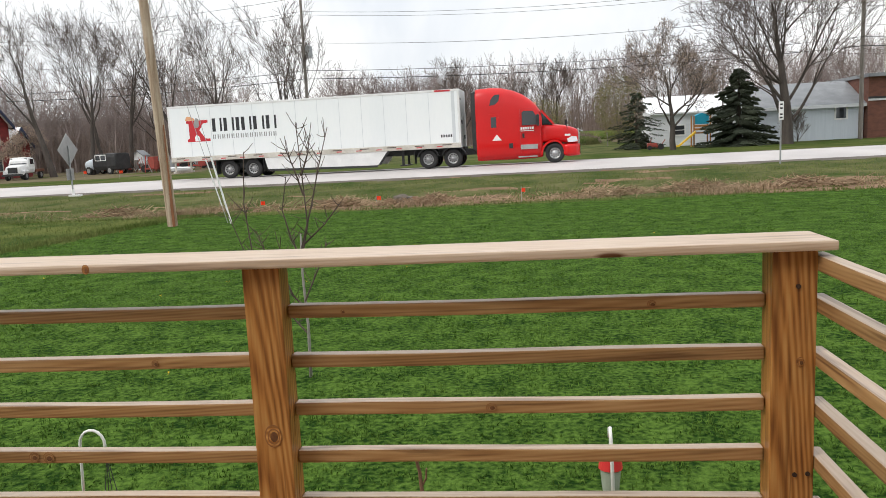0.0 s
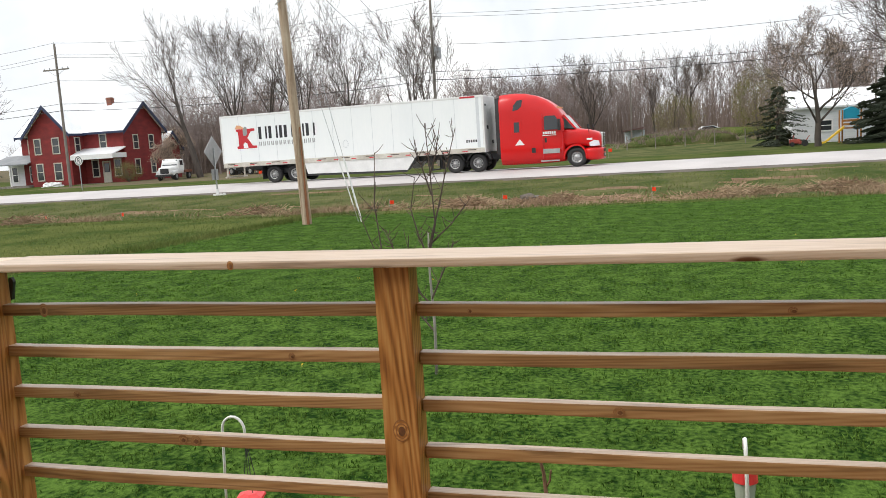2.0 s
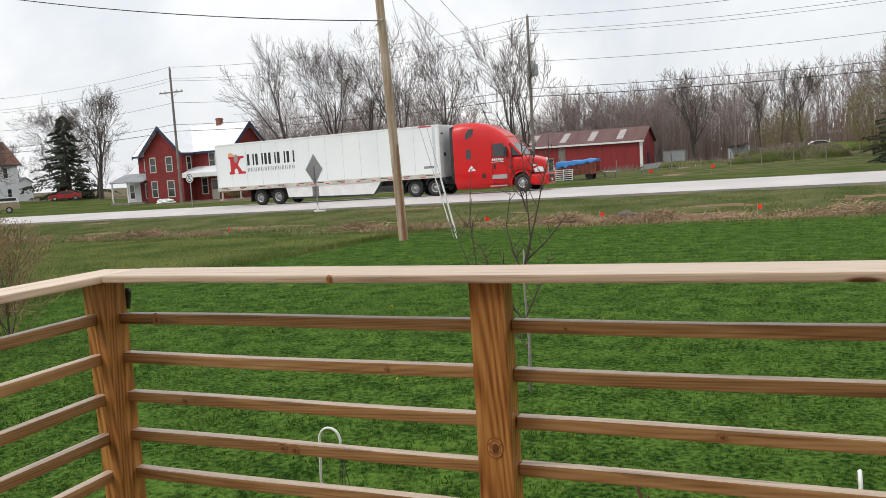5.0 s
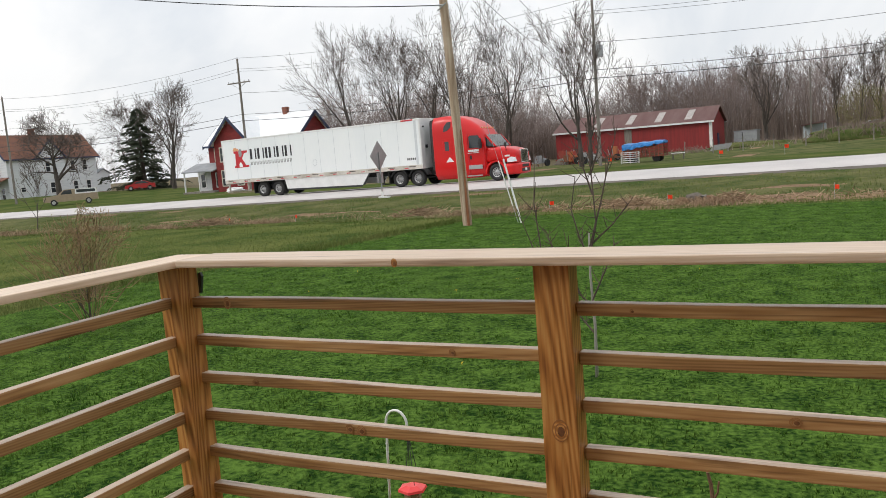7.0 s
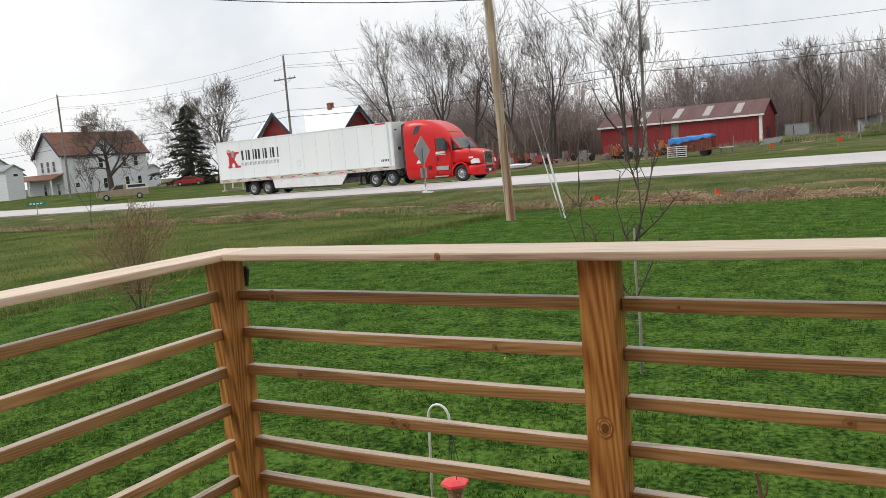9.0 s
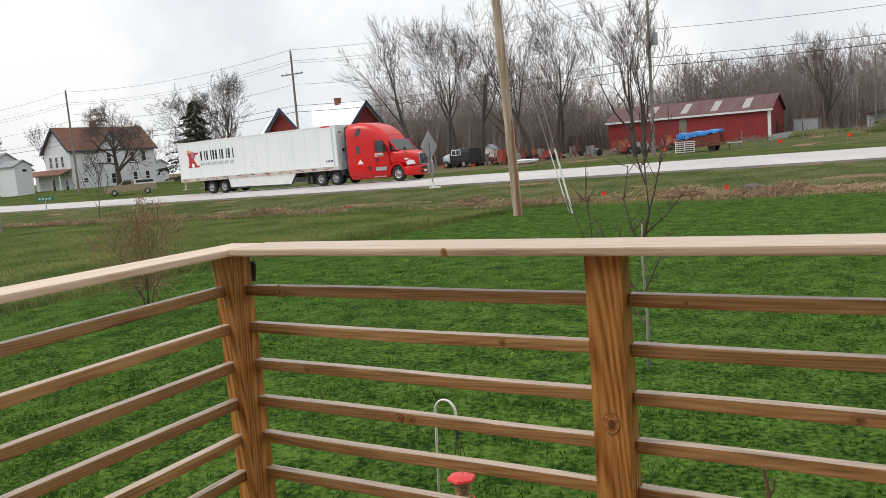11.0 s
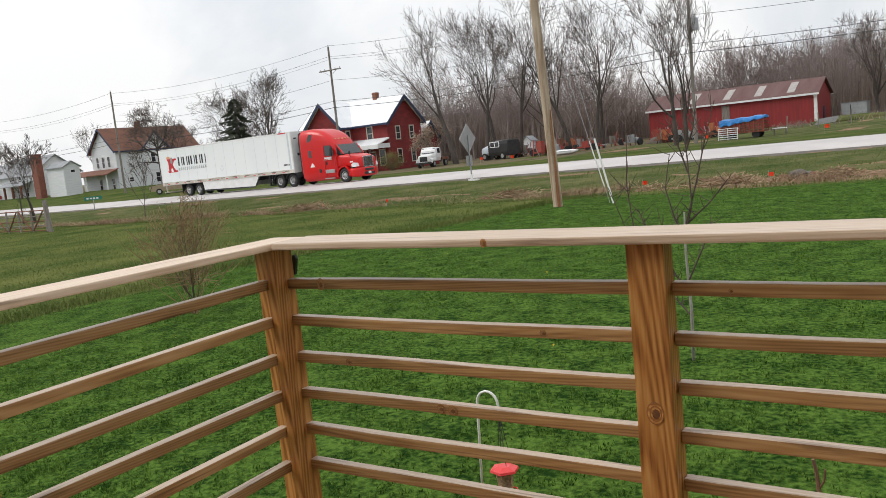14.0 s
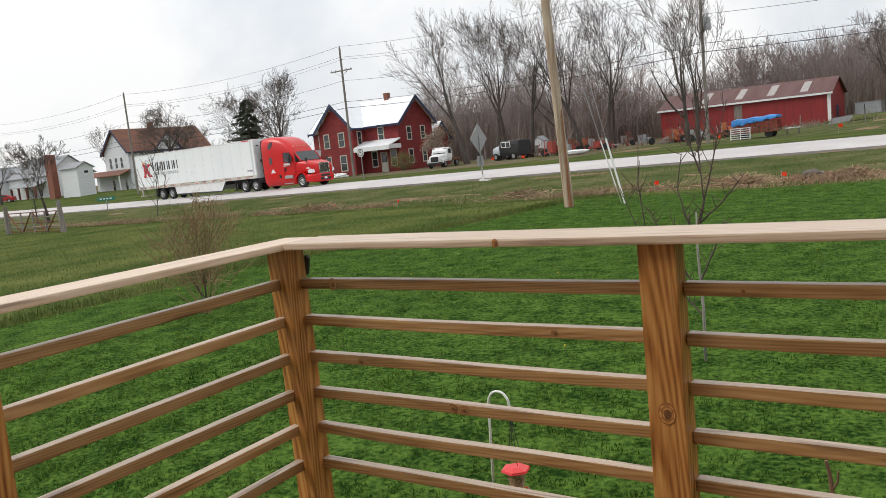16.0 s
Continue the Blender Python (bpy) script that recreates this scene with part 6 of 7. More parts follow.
part("tarpaulin", tarp, BLUE_TARP, TT)
part("bed", box(-1.6, 1.6, -0.85, 0.85, 0.42, 0.56), RUSTY, TT)
for x in np.arange(-1.58, 1.6, 0.35):
    for y in (-0.88, 0.84):
        part("stake", box(x, x + 0.06, y, y + 0.04, 0.42, 1.46), MACHINE_RED, TT)
for z in (0.62, 0.86, 1.10):
    for y in (-0.84, 0.80):
        part("side_board", box(-1.58, 1.58, y, y + 0.03, z, z + 0.15), RUSTY, TT)
for x in (-1.0, 1.0):
    for y in (-0.75, 0.6):
        part("wheel", cyl(0.3, 0.18, 16, m=pose(x, y + 0.18, 0.3, 90, 0, 0)), RUBBER, TT)
WG = thing("white_gate_panel", at(-17.5, 62.8, 2), "white tubular gate panel leaning by the trailer", "gate")
for z in (0.08, 0.24, 0.40, 0.56, 0.72, 0.88):
    part("bar", tube([(-0.72, 0.1 * z, z), (0.72, 0.1 * z, z)], 0.028, 6), WHITE, WG)
for x in (-0.72, 0.0, 0.72):
    part("upright", tube([(x, 0, -0.03), (x, 0.1, 0.92)], 0.032, 6), WHITE, WG)
WT = thing("white_table", at(-14.4, 66.0, 4), "small white table on the grass", "table")
part("tabletop", box(-0.5, 0.5, -0.3, 0.3, 0.46, 0.52, 0.01), WHITE, WT)
for x in (-0.45, 0.40):
    for y in (-0.25, 0.2):
        part("leg", box(x, x + 0.05, y, y + 0.05, 0, 0.46), GREY_WOOD, WT)
MS = thing("metal_sheets", at(-13.4, 80.0, 6), "stack of grey metal roof sheets propped on earth", "metal sheets")
for k in range(4):
    part("sheet", prism([(-1.05 + 0.05 * k, 0.12 + 0.09 * k), (0.75, 0.28 + 0.09 * k), (1.05, 0.62 + 0.06 * k), (-0.6, 0.45 + 0.07 * k)], "y", 0.25 * k - 0.5, 0.25 * k - 0.47), SIGN_BACK, MS)
part("prop", merge(box(-0.8, -0.7, -0.4, 0.4, -0.05, 0.4), box(0.6, 0.7, -0.4, 0.4, -0.05, 0.5)), GREY_WOOD, MS)
HT = thing("tin_hut", at(-47.6, 85.0), "small pale tin hut with a pitched roof", "hut")
gabled(HT, -0.6, 0.6, 0, 1.4, -0.2, 1.6, 2.1, "y", SIDING, GREY_ROOF, 0.1)
# grey metal shed, far lean-to, playset
SH = thing("grey_shed", at(-17.0, 112), "small grey metal shed", "shed")
part("wall", box(0, 2.9, 0, 3, -0.5, 1.85), STEEL, SH)
part("roof", box(-0.1, 3.0, -0.1, 3.1, 1.85, 1.97), GREY_ROOF, SH)
part("door", box(1.0, 1.1, -0.03, 0, -0.4, 1.7), BLACK, SH)
LT = thing("open_lean_to", at(-9.4, 120), "low open lean-to with a dark roof", "shed")
part("roof", prism([(0, 1.7), (3, 2.1), (3, 2.25), (0, 1.85)], "y", 0, 3), BARN_ROOF, LT)
for x in (0.1, 2.7):
    part("post", box(x, x + 0.15, 0.1, 0.25, -0.5, 1.9), GREY_WOOD, LT)
part("back_wall", box(0, 3, 2.8, 2.9, -0.5, 1.9), PALE_BLUE, LT)
YELLOW = mat("yellow_plastic", (0.85, 0.55, 0.02), (0.78, 0.5, 0.02), rough=0.4, bump=0.0)
CYAN = mat("turquoise_canvas", (0.02, 0.42, 0.62), (0.02, 0.36, 0.55), rough=0.7, bump=0.2)
PS = thing("play_tower", at(10.35, 62.5), "wooden play tower with a yellow slide and blue canopy", "playset")
for x in (0.0, 1.2):
    for y in (0.0, 1.2):
        part("post", box(x, x + 0.1, y, y + 0.1, -0.1, 2.35), POST_WOOD, PS)
part("platform", box(0, 1.3, 0, 1.3, 1.0, 1.1), POST_WOOD, PS)
for z in (1.25, 1.5):
    part("board", box(0, 1.3, -0.03, 0, z, z + 0.15), POST_WOOD, PS)
part("canopy", prism([(0.15, 1.72), (1.15, 1.72), (1.15, 2.35), (0.65, 2.55), (0.15, 2.35)], "y", 0.1, 1.2), CYAN, PS, "blue canvas canopy")
part("slide", merge(prism([(0.1, 1.05), (0.1, 1.22), (-1.1, 0.22), (-1.6, 0.12), (-1.6, 0.0), (-1.1, 0.08)], "y", -0.5, 0.0)), YELLOW, PS, "yellow plastic slide")
TRC = thing("red_garden_machine", at(7.3, 60.5), "faded red garden machine", "machine")
part("body", merge(box(-0.6, 0.1, -0.2, 0.2, 0.2, 0.5, 0.04), box(0.0, 0.5, -0.3, 0.3, 0.15, 0.35, 0.03), tube([(0.4, 0, 0.3), (0.7, 0, 0.75)], 0.03), tube([(-0.4, 0, 0.4), (-0.3, 0, 0.8)], 0.03)), MACHINE_RED, TRC)
part("wheel", merge(cyl(0.16, 0.12, 14, m=pose(-0.45, -0.2, 0.16, 90, 0, 0)), ), RUBBER, TRC)
part("wheel", merge(cyl(0.22, 0.14, 14, m=pose(0.35, -0.25, 0.22, 90, 0, 0)), ), RUBBER, TRC)
# scrap among the trees
SCRAP_RED = mat("red_machine_paint", (0.42, 0.05, 0.035), (0.30, 0.06, 0.045), rough=0.6, scale=3, fine=20, bump=0.1)
SCRAP_ORANGE = mat("orange_machine_paint", (0.50, 0.16, 0.05), (0.36, 0.12, 0.05), rough=0.65, scale=3, fine=20, bump=0.1)
rngs = random.Random(9)
for i in range(46):
    s, d = rngs.uniform(-46, -24), rngs.uniform(68, 92)
    if i > 36:
        s, d = rngs.uniform(-42.5, -36), rngs.uniform(73, 79)
    elif i < 6:
        s, d = rngs.uniform(-31, -22), rngs.uniform(76, 90)
    t = thing("scrap_heap", at(s, d, rngs.uniform(0, 90)), "heap of rusty farm machinery and scrap", "scrap", "scrap in the yard")
    m_ = rngs.choice([RUSTY, MACHINE_RED, SCRAP_RED, GREY_WOOD, RUSTY, STEEL, SCRAP_ORANGE])
    w, h = rngs.uniform(0.6, 1.8), rngs.uniform(0.5, 1.5)
    part("frame", merge(box(-w, w, -0.4, 0.4, 0.3, 0.42), box(-w * 0.6, -w * 0.1, -0.35, 0.35, 0.42, h), box(w * 0.2, w * 0.7, -0.3, 0.3, 0.42, h * 0.7, 0.03)), m_, t)
    for k in range(7):
        a_ = (rngs.uniform(-w, w), rngs.uniform(-0.6, 0.6), 0)
        part("bar", tube([a_, (a_[0] + rngs.uniform(-0.7, 0.7), a_[1] + rngs.uniform(-0.4, 0.4), h * rngs.uniform(0.6, 1.4))], rngs.uniform(0.02, 0.05), 5), rngs.choice([RUSTY, MACHINE_RED, SCRAP_RED, GREY_WOOD, SIGN_BACK]), t)
    part("wheel", cyl(0.35, 0.18, 14, m=pose(rngs.uniform(-w, w), -0.55, 0.35, 90, 0, 0)), RUBBER, t)
# wire fence before the wood
for i in range(22):
    s = -16 + 2.6 * i
    f_ = thing("fence_post", at(s, 76.0), "thin wooden fence post", "fence post", "fence posts before the wood")
    part("post", moved(cyl(0.05, 1.6, 6), pose(0, 0, -0.3, 0, random.uniform(-3, 3), 0)), GREY_WOOD, f_)
# mounds of earth
def mound(s, d, w, dep, h, seed, material, label):
    bm = bmesh.new()
    bmesh.ops.create_uvsphere(bm, u_segments=28, v_segments=14, radius=1)
    for v in bm.verts:
        k = 1 + 0.25 * noise.noise(v.co * 2 + Vector((seed, 0, 0)))
        v.co = Vector((v.co.x * w * k, v.co.y * dep * k, v.co.z * h * k))
    ob = link("earth_mound", bm, material, smooth=True)
    ob.matrix_basis = at(s, d)
    tagged(ob, label, "mound", "earth mounds")


mound(4, 104, 11, 4, 1.0, 1, FIELD, "low grassy mound of earth")
mound(-0.6, 83, 5.4, 2.4, 1.25, 5, DITCH, "weedy overgrown mound of earth")
mound(-12, 92, 5, 2, 0.5, 2, DITCH, "low mound of weedy earth")
mound(-27, 78, 3.0, 1.6, 0.9, 3, GRAVEL, "low grey heap of gravel")
mound(16, 108, 12, 4, 0.9, 4, FIELD, "low grassy mound of earth")

# ---- the yard: young tree, shrub, feeders, gate ----
def young_tree():
    t = thing("young_tree", at(-1.92, 5.67), "young bare fruit tree with a pale slender trunk", "tree")
    rng = random.Random(2)
    part("trunk", tube([(0, 0, -0.1), (0.01, 0, 0.4), (-0.01, 0.01, 0.8), (0.0, 0, 1.12)], 0.0145, 8, 0.45), PALE_BARK, t, smooth=True)
    stems = [[(0, 0, 0.95), (0.06, 0, 1.18), (0.04, 0.02, 1.5), (0.02, 0.0, 1.95)], [(0, 0, 1.0), (0.10, 0.02, 1.35), (0.17, 0, 1.6), (0.26, 0, 1.9)], [(0, 0, 0.9), (-0.08, 0, 1.1), (-0.13, 0, 1.3), (-0.09, 0.02, 1.55)], [(0, 0, 1.02), (0.18, 0.03, 1.18), (0.30, 0.05, 1.33)], [(0, 0, 0.55), (-0.10, 0, 0.65), (-0.19, 0.02, 0.9), (-0.16, 0, 1.1)], [(0, 0, 0.6), (0.12, 0, 0.85), (0.2, 0, 1.05)], [(0, 0, 0.35), (-0.14, 0.02, 0.5), (-0.3, 0.0, 0.62)], [(0.04, 0.02, 1.4), (-0.02, 0, 1.62), (-0.08, 0, 1.78)], [(0.03, 0.02, 1.55), (0.1, 0, 1.72), (0.12, 0, 1.85)],
             [(-0.42, 0.05, 0.0), (-0.4, 0.05, 0.5), (-0.46, 0.05, 0.95), (-0.60, 0.05, 1.32)], [(-0.42, 0.05, 0.3), (-0.40, 0.04, 0.9), (-0.45, 0.05, 1.35), (-0.42, 0.05, 1.75)], [(-0.40, 0.05, 0.5), (-0.3, 0.05, 0.95), (-0.36, 0.03, 1.15)]]
    for st in stems:
        br = part("branch", tube(st, 0.0080, 5, 0.35), DARK_TWIG, t)
        for k in range(12):
            f = rng.uniform(0.2, 1.0)
            i = min(len(st) - 2, int(f * (len(st) - 1)))
            g = f * (len(st) - 1) - i
            p = Vector(st[i]).lerp(Vector(st[i + 1]), g)
            q = p + Vector((rng.uniform(-0.12, 0.12), rng.uniform(-0.09, 0.09), rng.uniform(0.01, 0.16)))
            part("twig", tube([p, (p + q) / 2 + Vector((0, 0, -0.008)), q], 0.0035, 4, 0.6), DARK_TWIG, br)


def shrub():
    t = thing("bare_shrub", at(-8.62, 6.24), "wide budding shrub with thin arching tan stems", "shrub")
    segs = grow(random.Random(8), 1.62, 0.020, levels=4, spread=48, fork=0.10, kids=(14, 7, 5), thin=0.0030)
    v, f = sticks([g for g in segs if g[4] <= 1], 5)
    raw("stem_clump", v, f, DARK_TWIG, t)
    v, f = sticks([g for g in segs if g[4] > 1], 3)
    tagged(raw("fine_branching", v, f, SHRUB_TWIG, t), kind="stuff")
    long_ = []
    rng = random.Random(5)
    for k in range(38):
        a = rng.uniform(0, 6.28)
        p = Vector((0.03 * math.cos(a), 0.03 * math.sin(a), 0.0 if k < 9 else rng.uniform(0.35, 0.5)))
        r, h = rng.uniform(0.3, 0.95), rng.uniform(0.7, 1.45)
        q = Vector((r * math.cos(a) * 0.55, r * math.sin(a) * 0.55, h * 0.6))
        e = Vector((r * math.cos(a), r * math.sin(a), h))
        long_ += [(p, q, 0.007, 0.0045, 0), (q, e, 0.0045, 0.0018, 0)]
    v, f = sticks(long_)
    tagged(raw("long_shoot", v, f, SHRUB_TWIG, t), kind="stuff")
    v, f = flakes(np.random.default_rng(3), [g[1][:] for g in segs if g[4] >= 3], 0.020, 0.03)
    tagged(raw("bud_scatter", v, f, OLIVE, t), kind="stuff")


PALE_BARK = mat("pale_young_bark", (0.36, 0.33, 0.30), (0.24, 0.22, 0.19), rough=0.85, scale=6, fine=60, bump=0.3)
SHRUB_TWIG = mat("brown_shrub_shoots", (0.32, 0.205, 0.11), (0.20, 0.125, 0.07), rough=0.9, scale=4, fine=30, bump=0)
DARK_TWIG = mat("dark_young_twigs", (0.060, 0.040, 0.033), (0.105, 0.072, 0.057), rough=0.85, scale=6, fine=40, bump=0)
young_tree()
shrub()
SEED = mat("bird_seed", (0.46, 0.30, 0.16), (0.20, 0.12, 0.07), rough=0.9, scale=60, fine=160, bump=0.6)
CLEAR = mat("clear_cup_plastic", (0.42, 0.46, 0.38), (0.34, 0.38, 0.30), rough=0.15, bump=0.0)
HOOK_WHITE = mat("white_enamelled_rod", (0.78, 0.78, 0.74), (0.68, 0.68, 0.63), rough=0.4, bump=0.0)


def seed_feeder():
    x, y = xy(-2.004, 2.9)
    g = ground_z(x, y)
    t = thing("feeder_hook", pose(x, y, g, 0, 0, 0), "white curved garden hook rod for a bird feeder", "garden hook")
    pts = [(-0.03, 0, -0.15), (0.0, 0, 0.56)] + [(0.055 - 0.055 * math.cos(a), 0, 0.575 + 0.062 * math.sin(a)) for a in np.linspace(0.05, math.pi, 10)] + [(0.106, 0, 0.545), (0.112, 0, 0.535), (0.118, 0, 0.548)]
    part("rod", tube(pts, 0.0062, 8), HOOK_WHITE, t, smooth=True)
    fd = thing("seed_feeder", pose(x + 0.112, y, g + 0.128, 0, 0, 12), "small red and clear bird seed feeder full of seed", "bird feeder")
    part("hanger", merge(*[tube([(0, 0, 0.40), (dx, dy, 0.17)], 0.0018, 4) for dx, dy in ((-0.03, 0), (0.035, 0.01), (0.02, -0.03), (-0.02, 0.03))]), WIRE, fd)
    part("roof", merge(cyl(0.070, 0.010, 6, 0.066, pose(0, 0, 0.138)), cyl(0.066, 0.012, 6, 0.03, pose(0, 0, 0.148))), RED_PLASTIC, fd, "red feeder lid")
    part("seed_tube", cyl(0.030, 0.125, 6, 0.044, pose(0, 0, 0.015)), SEED, fd, "clear tube full of seed")
    part("base", cyl(0.05, 0.012, 6, None, pose(0, 0, 0.0)), RED_PLASTIC, fd)
    for k in range(6):
        a, b = math.pi / 3 * k, math.pi / 3 * (k + 1)
        part("perch_bar", merge(tube([(0.066 * math.cos(a), 0.066 * math.sin(a), 0.03), (0.066 * math.cos(b), 0.066 * math.sin(b), 0.03)], 0.003, 5), tube([(0.066 * math.cos(a), 0.066 * math.sin(a), 0.0), (0.066 * math.cos(a), 0.066 * math.sin(a), 0.03)], 0.003, 5), tube([(0.066 * math.cos(a), 0.066 * math.sin(a), 0.002), (0.066 * math.cos(b), 0.066 * math.sin(b), 0.002)], 0.003, 5)), RED_PLASTIC, fd)


def cup_feeder():
    x, y = 0.325, 2.99
    t = thing("feeder_stake", pose(x, y, ground_z(x, y)), "white garden stake with a bent top", "garden hook")
    part("rod", tube([(0.012, 0, -0.15), (0.0, 0, 0.45), (-0.004, 0, 0.566), (0.0, 0.05, 0.591), (0.002, 0.10, 0.57), (0.002, 0.11, 0.53)], 0.0075, 8), HOOK_WHITE, t, smooth=True)
    c = thing("cup_feeder", pose(x + 0.005, y + 0.11, ground_z(x, y) + 0.30), "red and clear plastic nectar feeder", "bird feeder")
    part("red_top", merge(cyl(0.049, 0.05, 20, 0.044, pose(0, 0, 0.10)), cyl(0.044, 0.012, 20, 0.03, pose(0, 0, 0.15))), RED_PLASTIC, c, "red plastic top", smooth=False)
    part("cup", cyl(0.034, 0.095, 20, 0.043, pose(0, 0, 0.005)), CLEAR, c, "clear plastic cup")
    part("hanger", tube([(0, 0, 0.16), (0, 0, 0.24)], 0.002, 4), WIRE, c)


def dead_stem():
    x, y = xy(-0.68, 3.5)
    t = thing("dead_stem", pose(x, y, ground_z(x, y)), "short broken brown plant stem", "plant stem")
    part("stem", tube([(0, 0, -0.05), (0.008, 0, 0.1), (0.0, 0.005, 0.2), (-0.012, 0, 0.26)], 0.011, 7, 0.7), RUST_STEM, t)
    part("side_shoot", tube([(0.004, 0, 0.12), (0.03, 0, 0.17), (0.035, 0, 0.22)], 0.005, 5), RUST_STEM, t)


RUST_STEM = mat("brown_stem", (0.20, 0.10, 0.055), (0.13, 0.07, 0.04), rough=0.9, scale=10, fine=60, bump=0.3)
seed_feeder()
cup_feeder()
dead_stem()
br = thing("black_bracket", pose(-1.888, 1.905, 1.395), "small black hook fixed behind the corner post", "bracket")
part("hook", prism([(0.024, -0.02), (0.034, -0.02), (0.046, 0.035), (0.040, 0.048), (0.030, 0.045)], "y", -0.005, 0.005), BLACK, br)


def field_gate():
    t = thing("field_gate", at(-41.5, 19.0), "rusty tubular field gate with diagonal braces", "gate")
    for k, z in enumerate((0.12, 0.34, 0.56, 0.80, 1.06)):
        part("bar", tube([(0, 0, z), (5.0, 0, z)], 0.026, 6), RUSTY if k % 2 == 0 else GREY_WOOD, t)
    for x in (0.0, 1.3, 2.5, 3.7, 5.0):
        part("upright", box(x - 0.03, x + 0.03, -0.035, 0.035, 0.05, 1.1), GREY_WOOD, t)
    for a, b in ((0.05, 1.2), (2.4, 1.4), (2.6, 3.6), (4.9, 3.8)):
        part("brace", tube([(a, -0.03, 1.05), (b, -0.03, 0.12)], 0.035, 6), RUSTY, t)
    for x, h in ((-0.25, 1.45), (5.3, 1.5)):
        p = thing("gate_post", at(-41.5 + x, 19.0), "weathered grey wooden gate post", "gate post", "gate posts")
        part("post", moved(cyl(0.13, h + 0.3, 9, 0.10), pose(0, 0, -0.3, 0, -6 if x > 0 else 2, 0)), GREY_WOOD, p)


field_gate()
cv = thing("culvert_stones", at(-4.95, 25.4), "broken stones round a dark culvert mouth", "culvert")
for k, (x, y, z, r) in enumerate(((-0.5, 0, 0.05, 0.28), (-0.15, 0.15, 0.16, 0.30), (0.35, 0.1, 0.08, 0.27), (0.7, 0, 0.0, 0.22), (-0.9, -0.1, -0.02, 0.2))):
    b_ = bmesh.new()
    bmesh.ops.create_icosphere(b_, subdivisions=2, radius=r)
    for v in b_.verts:
        v.co *= 1 + 0.35 * noise.noise(v.co * 4 + Vector((k * 3, 0, 0)))
        v.co.z *= 0.6
    part("stone", moved(b_, pose(x, y, z)), GRAVEL if k % 2 else RUST_STEM, cv)
part("mouth", moved(cyl(0.22, 0.6, 14), pose(0.1, -0.12, 0.02, -90, 0, 0)), BLACK, cv)


# ---- grass ----
def blades(name, n, place, height, width, bend, material, label, seed):
    """Single bent blades past counting, one mesh."""
    nr = np.random.default_rng(seed)
    s, d = place(nr, n)
    n = len(s)
    x, y = US[0] * s + UN[0] * d, US[1] * s + UN[1] * d
    z = np.array([ground_z(a, b) for a, b in zip(x, y)])
    p = np.stack([x, y, z - 0.01], 1)
    a = nr.uniform(0, 6.28, n)
    side = np.stack([np.cos(a), np.sin(a), np.zeros(n)], 1)
    b = nr.uniform(0, 6.28, n)
    h = nr.uniform(*height, n)
    lean = np.stack([np.cos(b), np.sin(b), np.zeros(n)], 1) * (h * nr.uniform(0, bend, n))[:, None]
    w = (width * nr.uniform(0.6, 1.3, n))[:, None]
    tip = p + lean + np.array([0, 0, 1]) * h[:, None]
    mid = p + lean * 0.35 + np.array([0, 0, 1]) * (h * 0.6)[:, None]
    v = np.stack([p - side * w, p + side * w, mid + side * w * 0.7, mid - side * w * 0.7, tip], 1).reshape(-1, 3)
    k = np.arange(n)[:, None] * 5
    me = bpy.data.meshes.new(name)
    tri = np.concatenate([k + [0, 1, 2], k + [0, 2, 3], k + [3, 2, 4]])
    me.from_pydata(v, [], tri)
    me.materials.append(material)
    ob = new(name, me)
    tagged(ob, label, "grass", kind="stuff")


def tufted(nr, s, d, per, spread):
    """Draw blades together into tufts of about per blades each."""
    k = np.repeat(np.arange(0, len(s), per), per)[:len(s)]
    return s[k] + nr.normal(0, spread, len(s)), d[k] + nr.normal(0, spread, len(s))


def on_lawn(nr, n):
    d = 1.2 + 20 * nr.random(n) ** 1.9
    s = nr.uniform(-1.0, 1.0, n) * (5.5 + 0.42 * d) - 1.2 - 0.12 * d
    s, d = tufted(nr, s, d, 9, 0.022)
    edge = np.interp(d, [0, 4.8, 9.3, 14.8, 19.4, 30], [-11, -11.4, -11.8, -10.8, -10.3, -10])
    return s[s > edge], d[s > edge]


def on_field(nr, n):
    d = 4.0 + 18.5 * nr.random(n) ** 1.2
    edge = np.interp(d, [0, 4.8, 9.3, 14.8, 19.4, 30], [-11, -11.4, -11.8, -10.8, -10.3, -10])
    return edge - 34 * nr.random(n) ** 1.4, d


def on_mow_edge(nr, n):
    d = nr.uniform(4.0, 21.0, n)
    edge = np.interp(d, [0, 4.8, 9.3, 14.8, 19.4, 30], [-11, -11.4, -11.8, -10.8, -10.3, -10])
    return edge + nr.normal(-0.25, 0.22, n), d


def on_bank(nr, n):
    return nr.uniform(-50, 24, n), 21.3 + 14.5 * nr.random(n) ** 1.2


def in_ditch(nr, n):
    s, d = nr.uniform(-48, 26, n), 22.0 + np.abs(nr.normal(0, 2.4, n))
    keep = np.array([noise.noise((a * 0.30, b * 0.5, 9)) for a, b in zip(s, d)]) + nr.normal(0, 0.09, n) > 0.22
    return s[keep], d[keep]


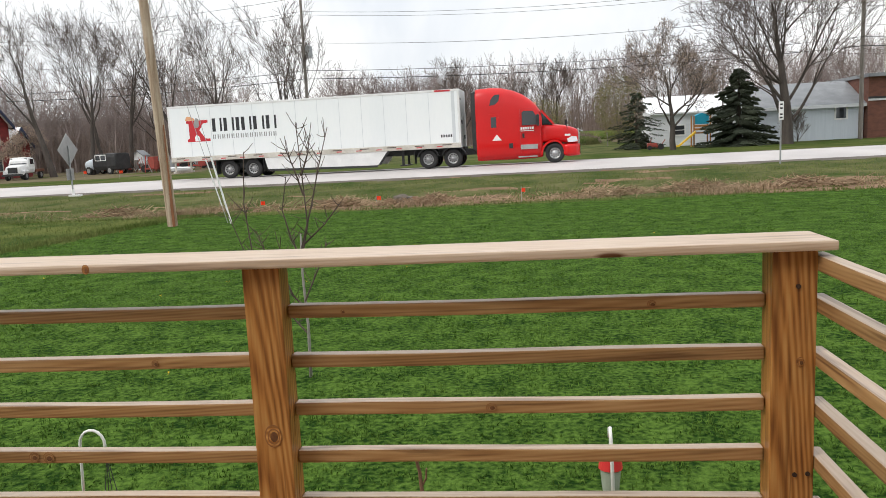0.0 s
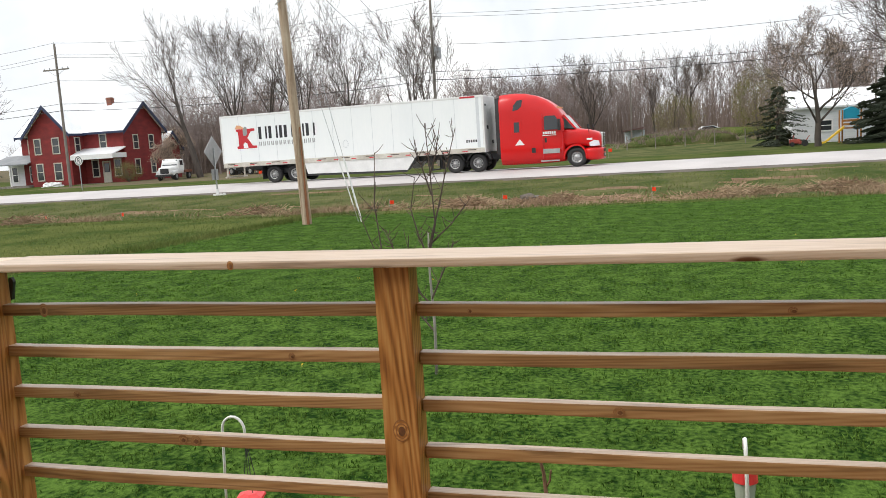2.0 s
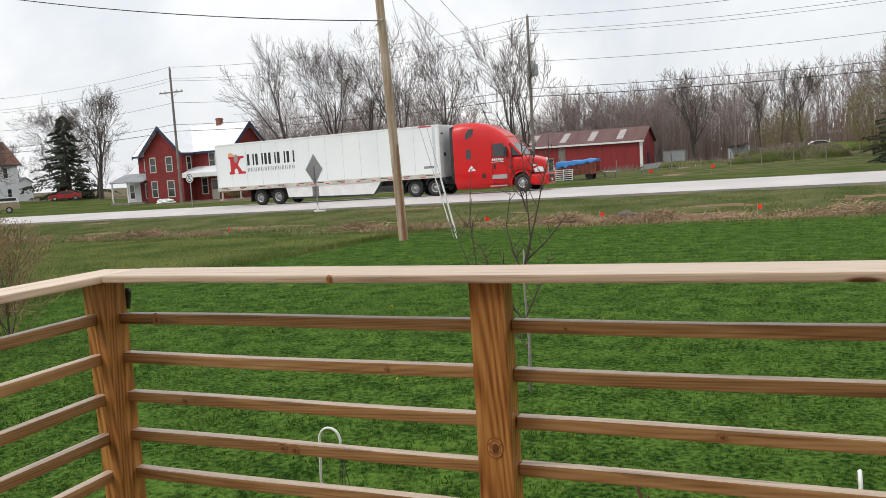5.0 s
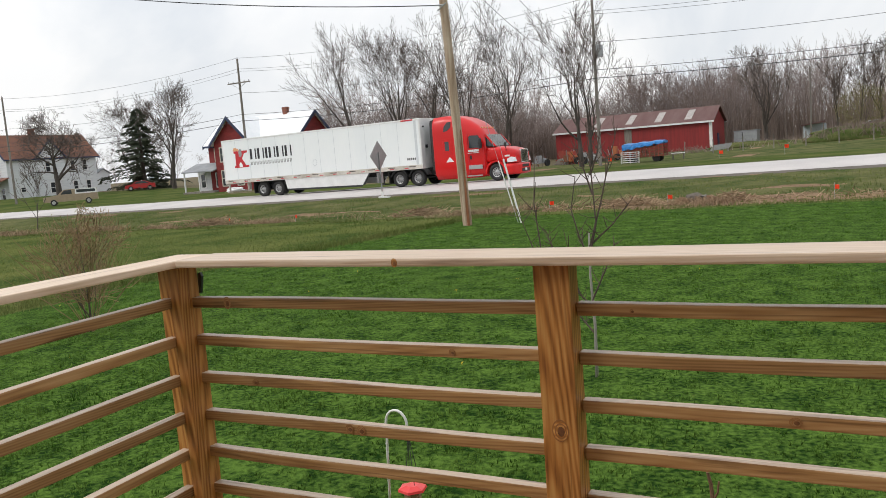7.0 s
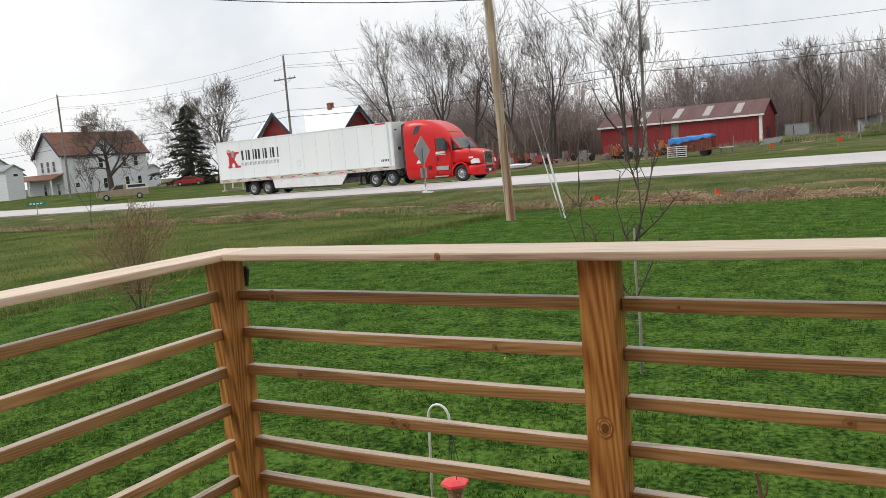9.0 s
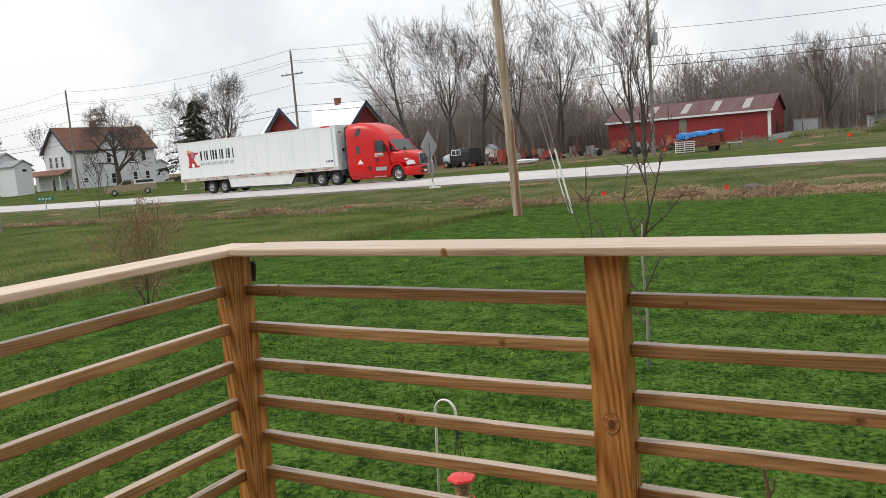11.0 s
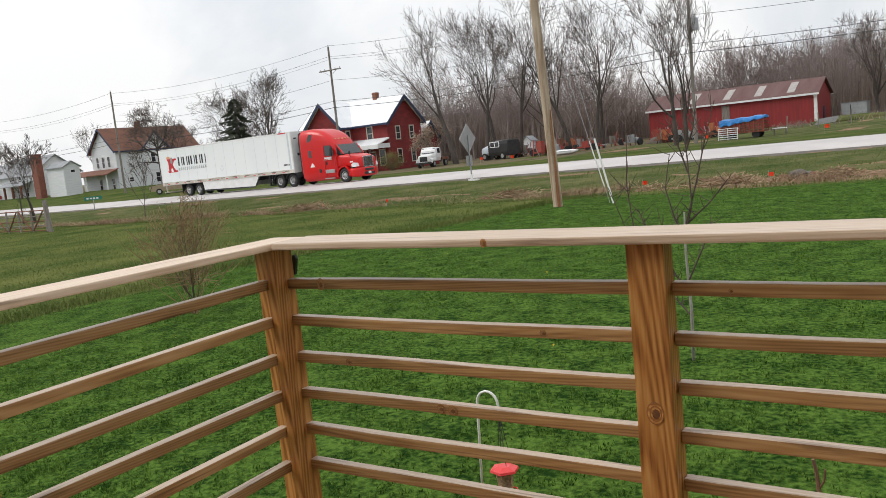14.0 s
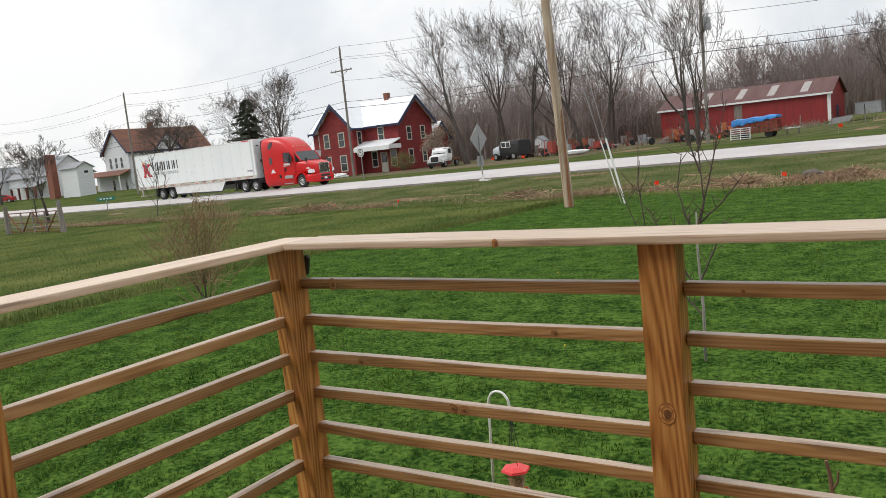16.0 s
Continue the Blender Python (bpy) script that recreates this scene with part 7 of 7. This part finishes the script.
blades("lawn_grass", 270000, on_lawn, (0.015, 0.042), 0.0044, 0.9, BLADE, "short mown green grass of the lawn", 1)
blades("field_grass", 42000, on_field, (0.03, 0.085), 0.006, 1.1, TALL, "longer unmown grass of the field", 2)
blades("mow_edge_grass", 6000, on_mow_edge, (0.05, 0.15), 0.007, 0.7, TALL, "long grass along the mown edge", 3)
blades("bank_grass", 52000, on_bank, (0.03, 0.11), 0.009, 1.1, TALL, "rough grass on the ditch bank", 4)
blades("dead_grass", 60000, in_ditch, (0.08, 0.32), 0.010, 2.2, STRAW, "tufts of dead straw-coloured grass in the ditch", 5)


def litter():
    """Broken stalks lying along the ditch, past counting."""
    nr = np.random.default_rng(8)
    segs = []
    for i in range(1700):
        s, d = nr.uniform(-12, 28), nr.normal(25.2, 1.1)
        if noise.noise((s * 0.2, d * 0.4, 2)) < -0.05:
            continue
        x, y = xy(s, d)
        z = ground_z(x, y) + nr.uniform(0.0, 0.16)
        a, l = nr.uniform(0, 6.28), nr.uniform(0.1, 0.4)
        segs.append((Vector((x, y, z)), Vector((x + math.cos(a) * l, y + math.sin(a) * l, z + nr.uniform(-0.03, 0.18))), 0.014, 0.008, 0))
    for cs, cd, cw, n in ((-6.8, 24.3, 0.8, 320), (-4.0, 25.2, 0.7, 160), (1.5, 25.0, 1.2, 260), (4.2, 25.2, 1.4, 420), (7.5, 25.6, 1.5, 420), (14.5, 25.5, 1.6, 320), (-14.5, 24.5, 1.2, 260), (-24.5, 24.2, 1.3, 300)):
        for i in range(n):
            s, d = cs + nr.normal(0, cw * 0.6), cd + nr.normal(0, 0.45)
            x, y = xy(s, d)
            z = ground_z(x, y) + nr.uniform(0.0, 0.32) * math.exp(-((s - cs) / cw) ** 2)
            a, l = nr.uniform(0, 6.28), nr.uniform(0.12, 0.45)
            segs.append((Vector((x, y, z)), Vector((x + math.cos(a) * l, y + math.sin(a) * l, z + nr.uniform(-0.05, 0.16))), 0.016, 0.008, 0))
    v, f = sticks(segs)
    ob = raw("stalk_litter", v, f, STRAW)
    tagged(ob, "broken dead stalks lying along the ditch", "debris", kind="stuff")
    nr = np.random.default_rng(12)
    s, d = nr.uniform(-11, 8, 60), nr.uniform(3, 14, 60)
    c = []
    for a, b in zip(s, d):
        x, y = xy(a, b)
        c += [(x, y, ground_z(x, y) + 0.05)] * 4
    v, f = flakes(nr, c, 0.014, 0.006)
    ob = raw("dandelions", v, f, YELLOW)
    tagged(ob, "scattered yellow dandelion heads in the lawn", "flowers", kind="stuff")


litter()


# ---- what moves ----
def motions():
    times = [0.25 * k for k in range(65)]
    walk(LORRY, [(t, lorry_pose(t)) for t in times])
    for w in WHEELS:
        x, y, z = w.matrix_basis.translation
        walk(w, [(t, pose(x, y, z) @ pose(0, 0, 0, 0, math.degrees((lorry_s(t) - lorry_s(0)) / 0.5), 0)) for t in times])


motions()
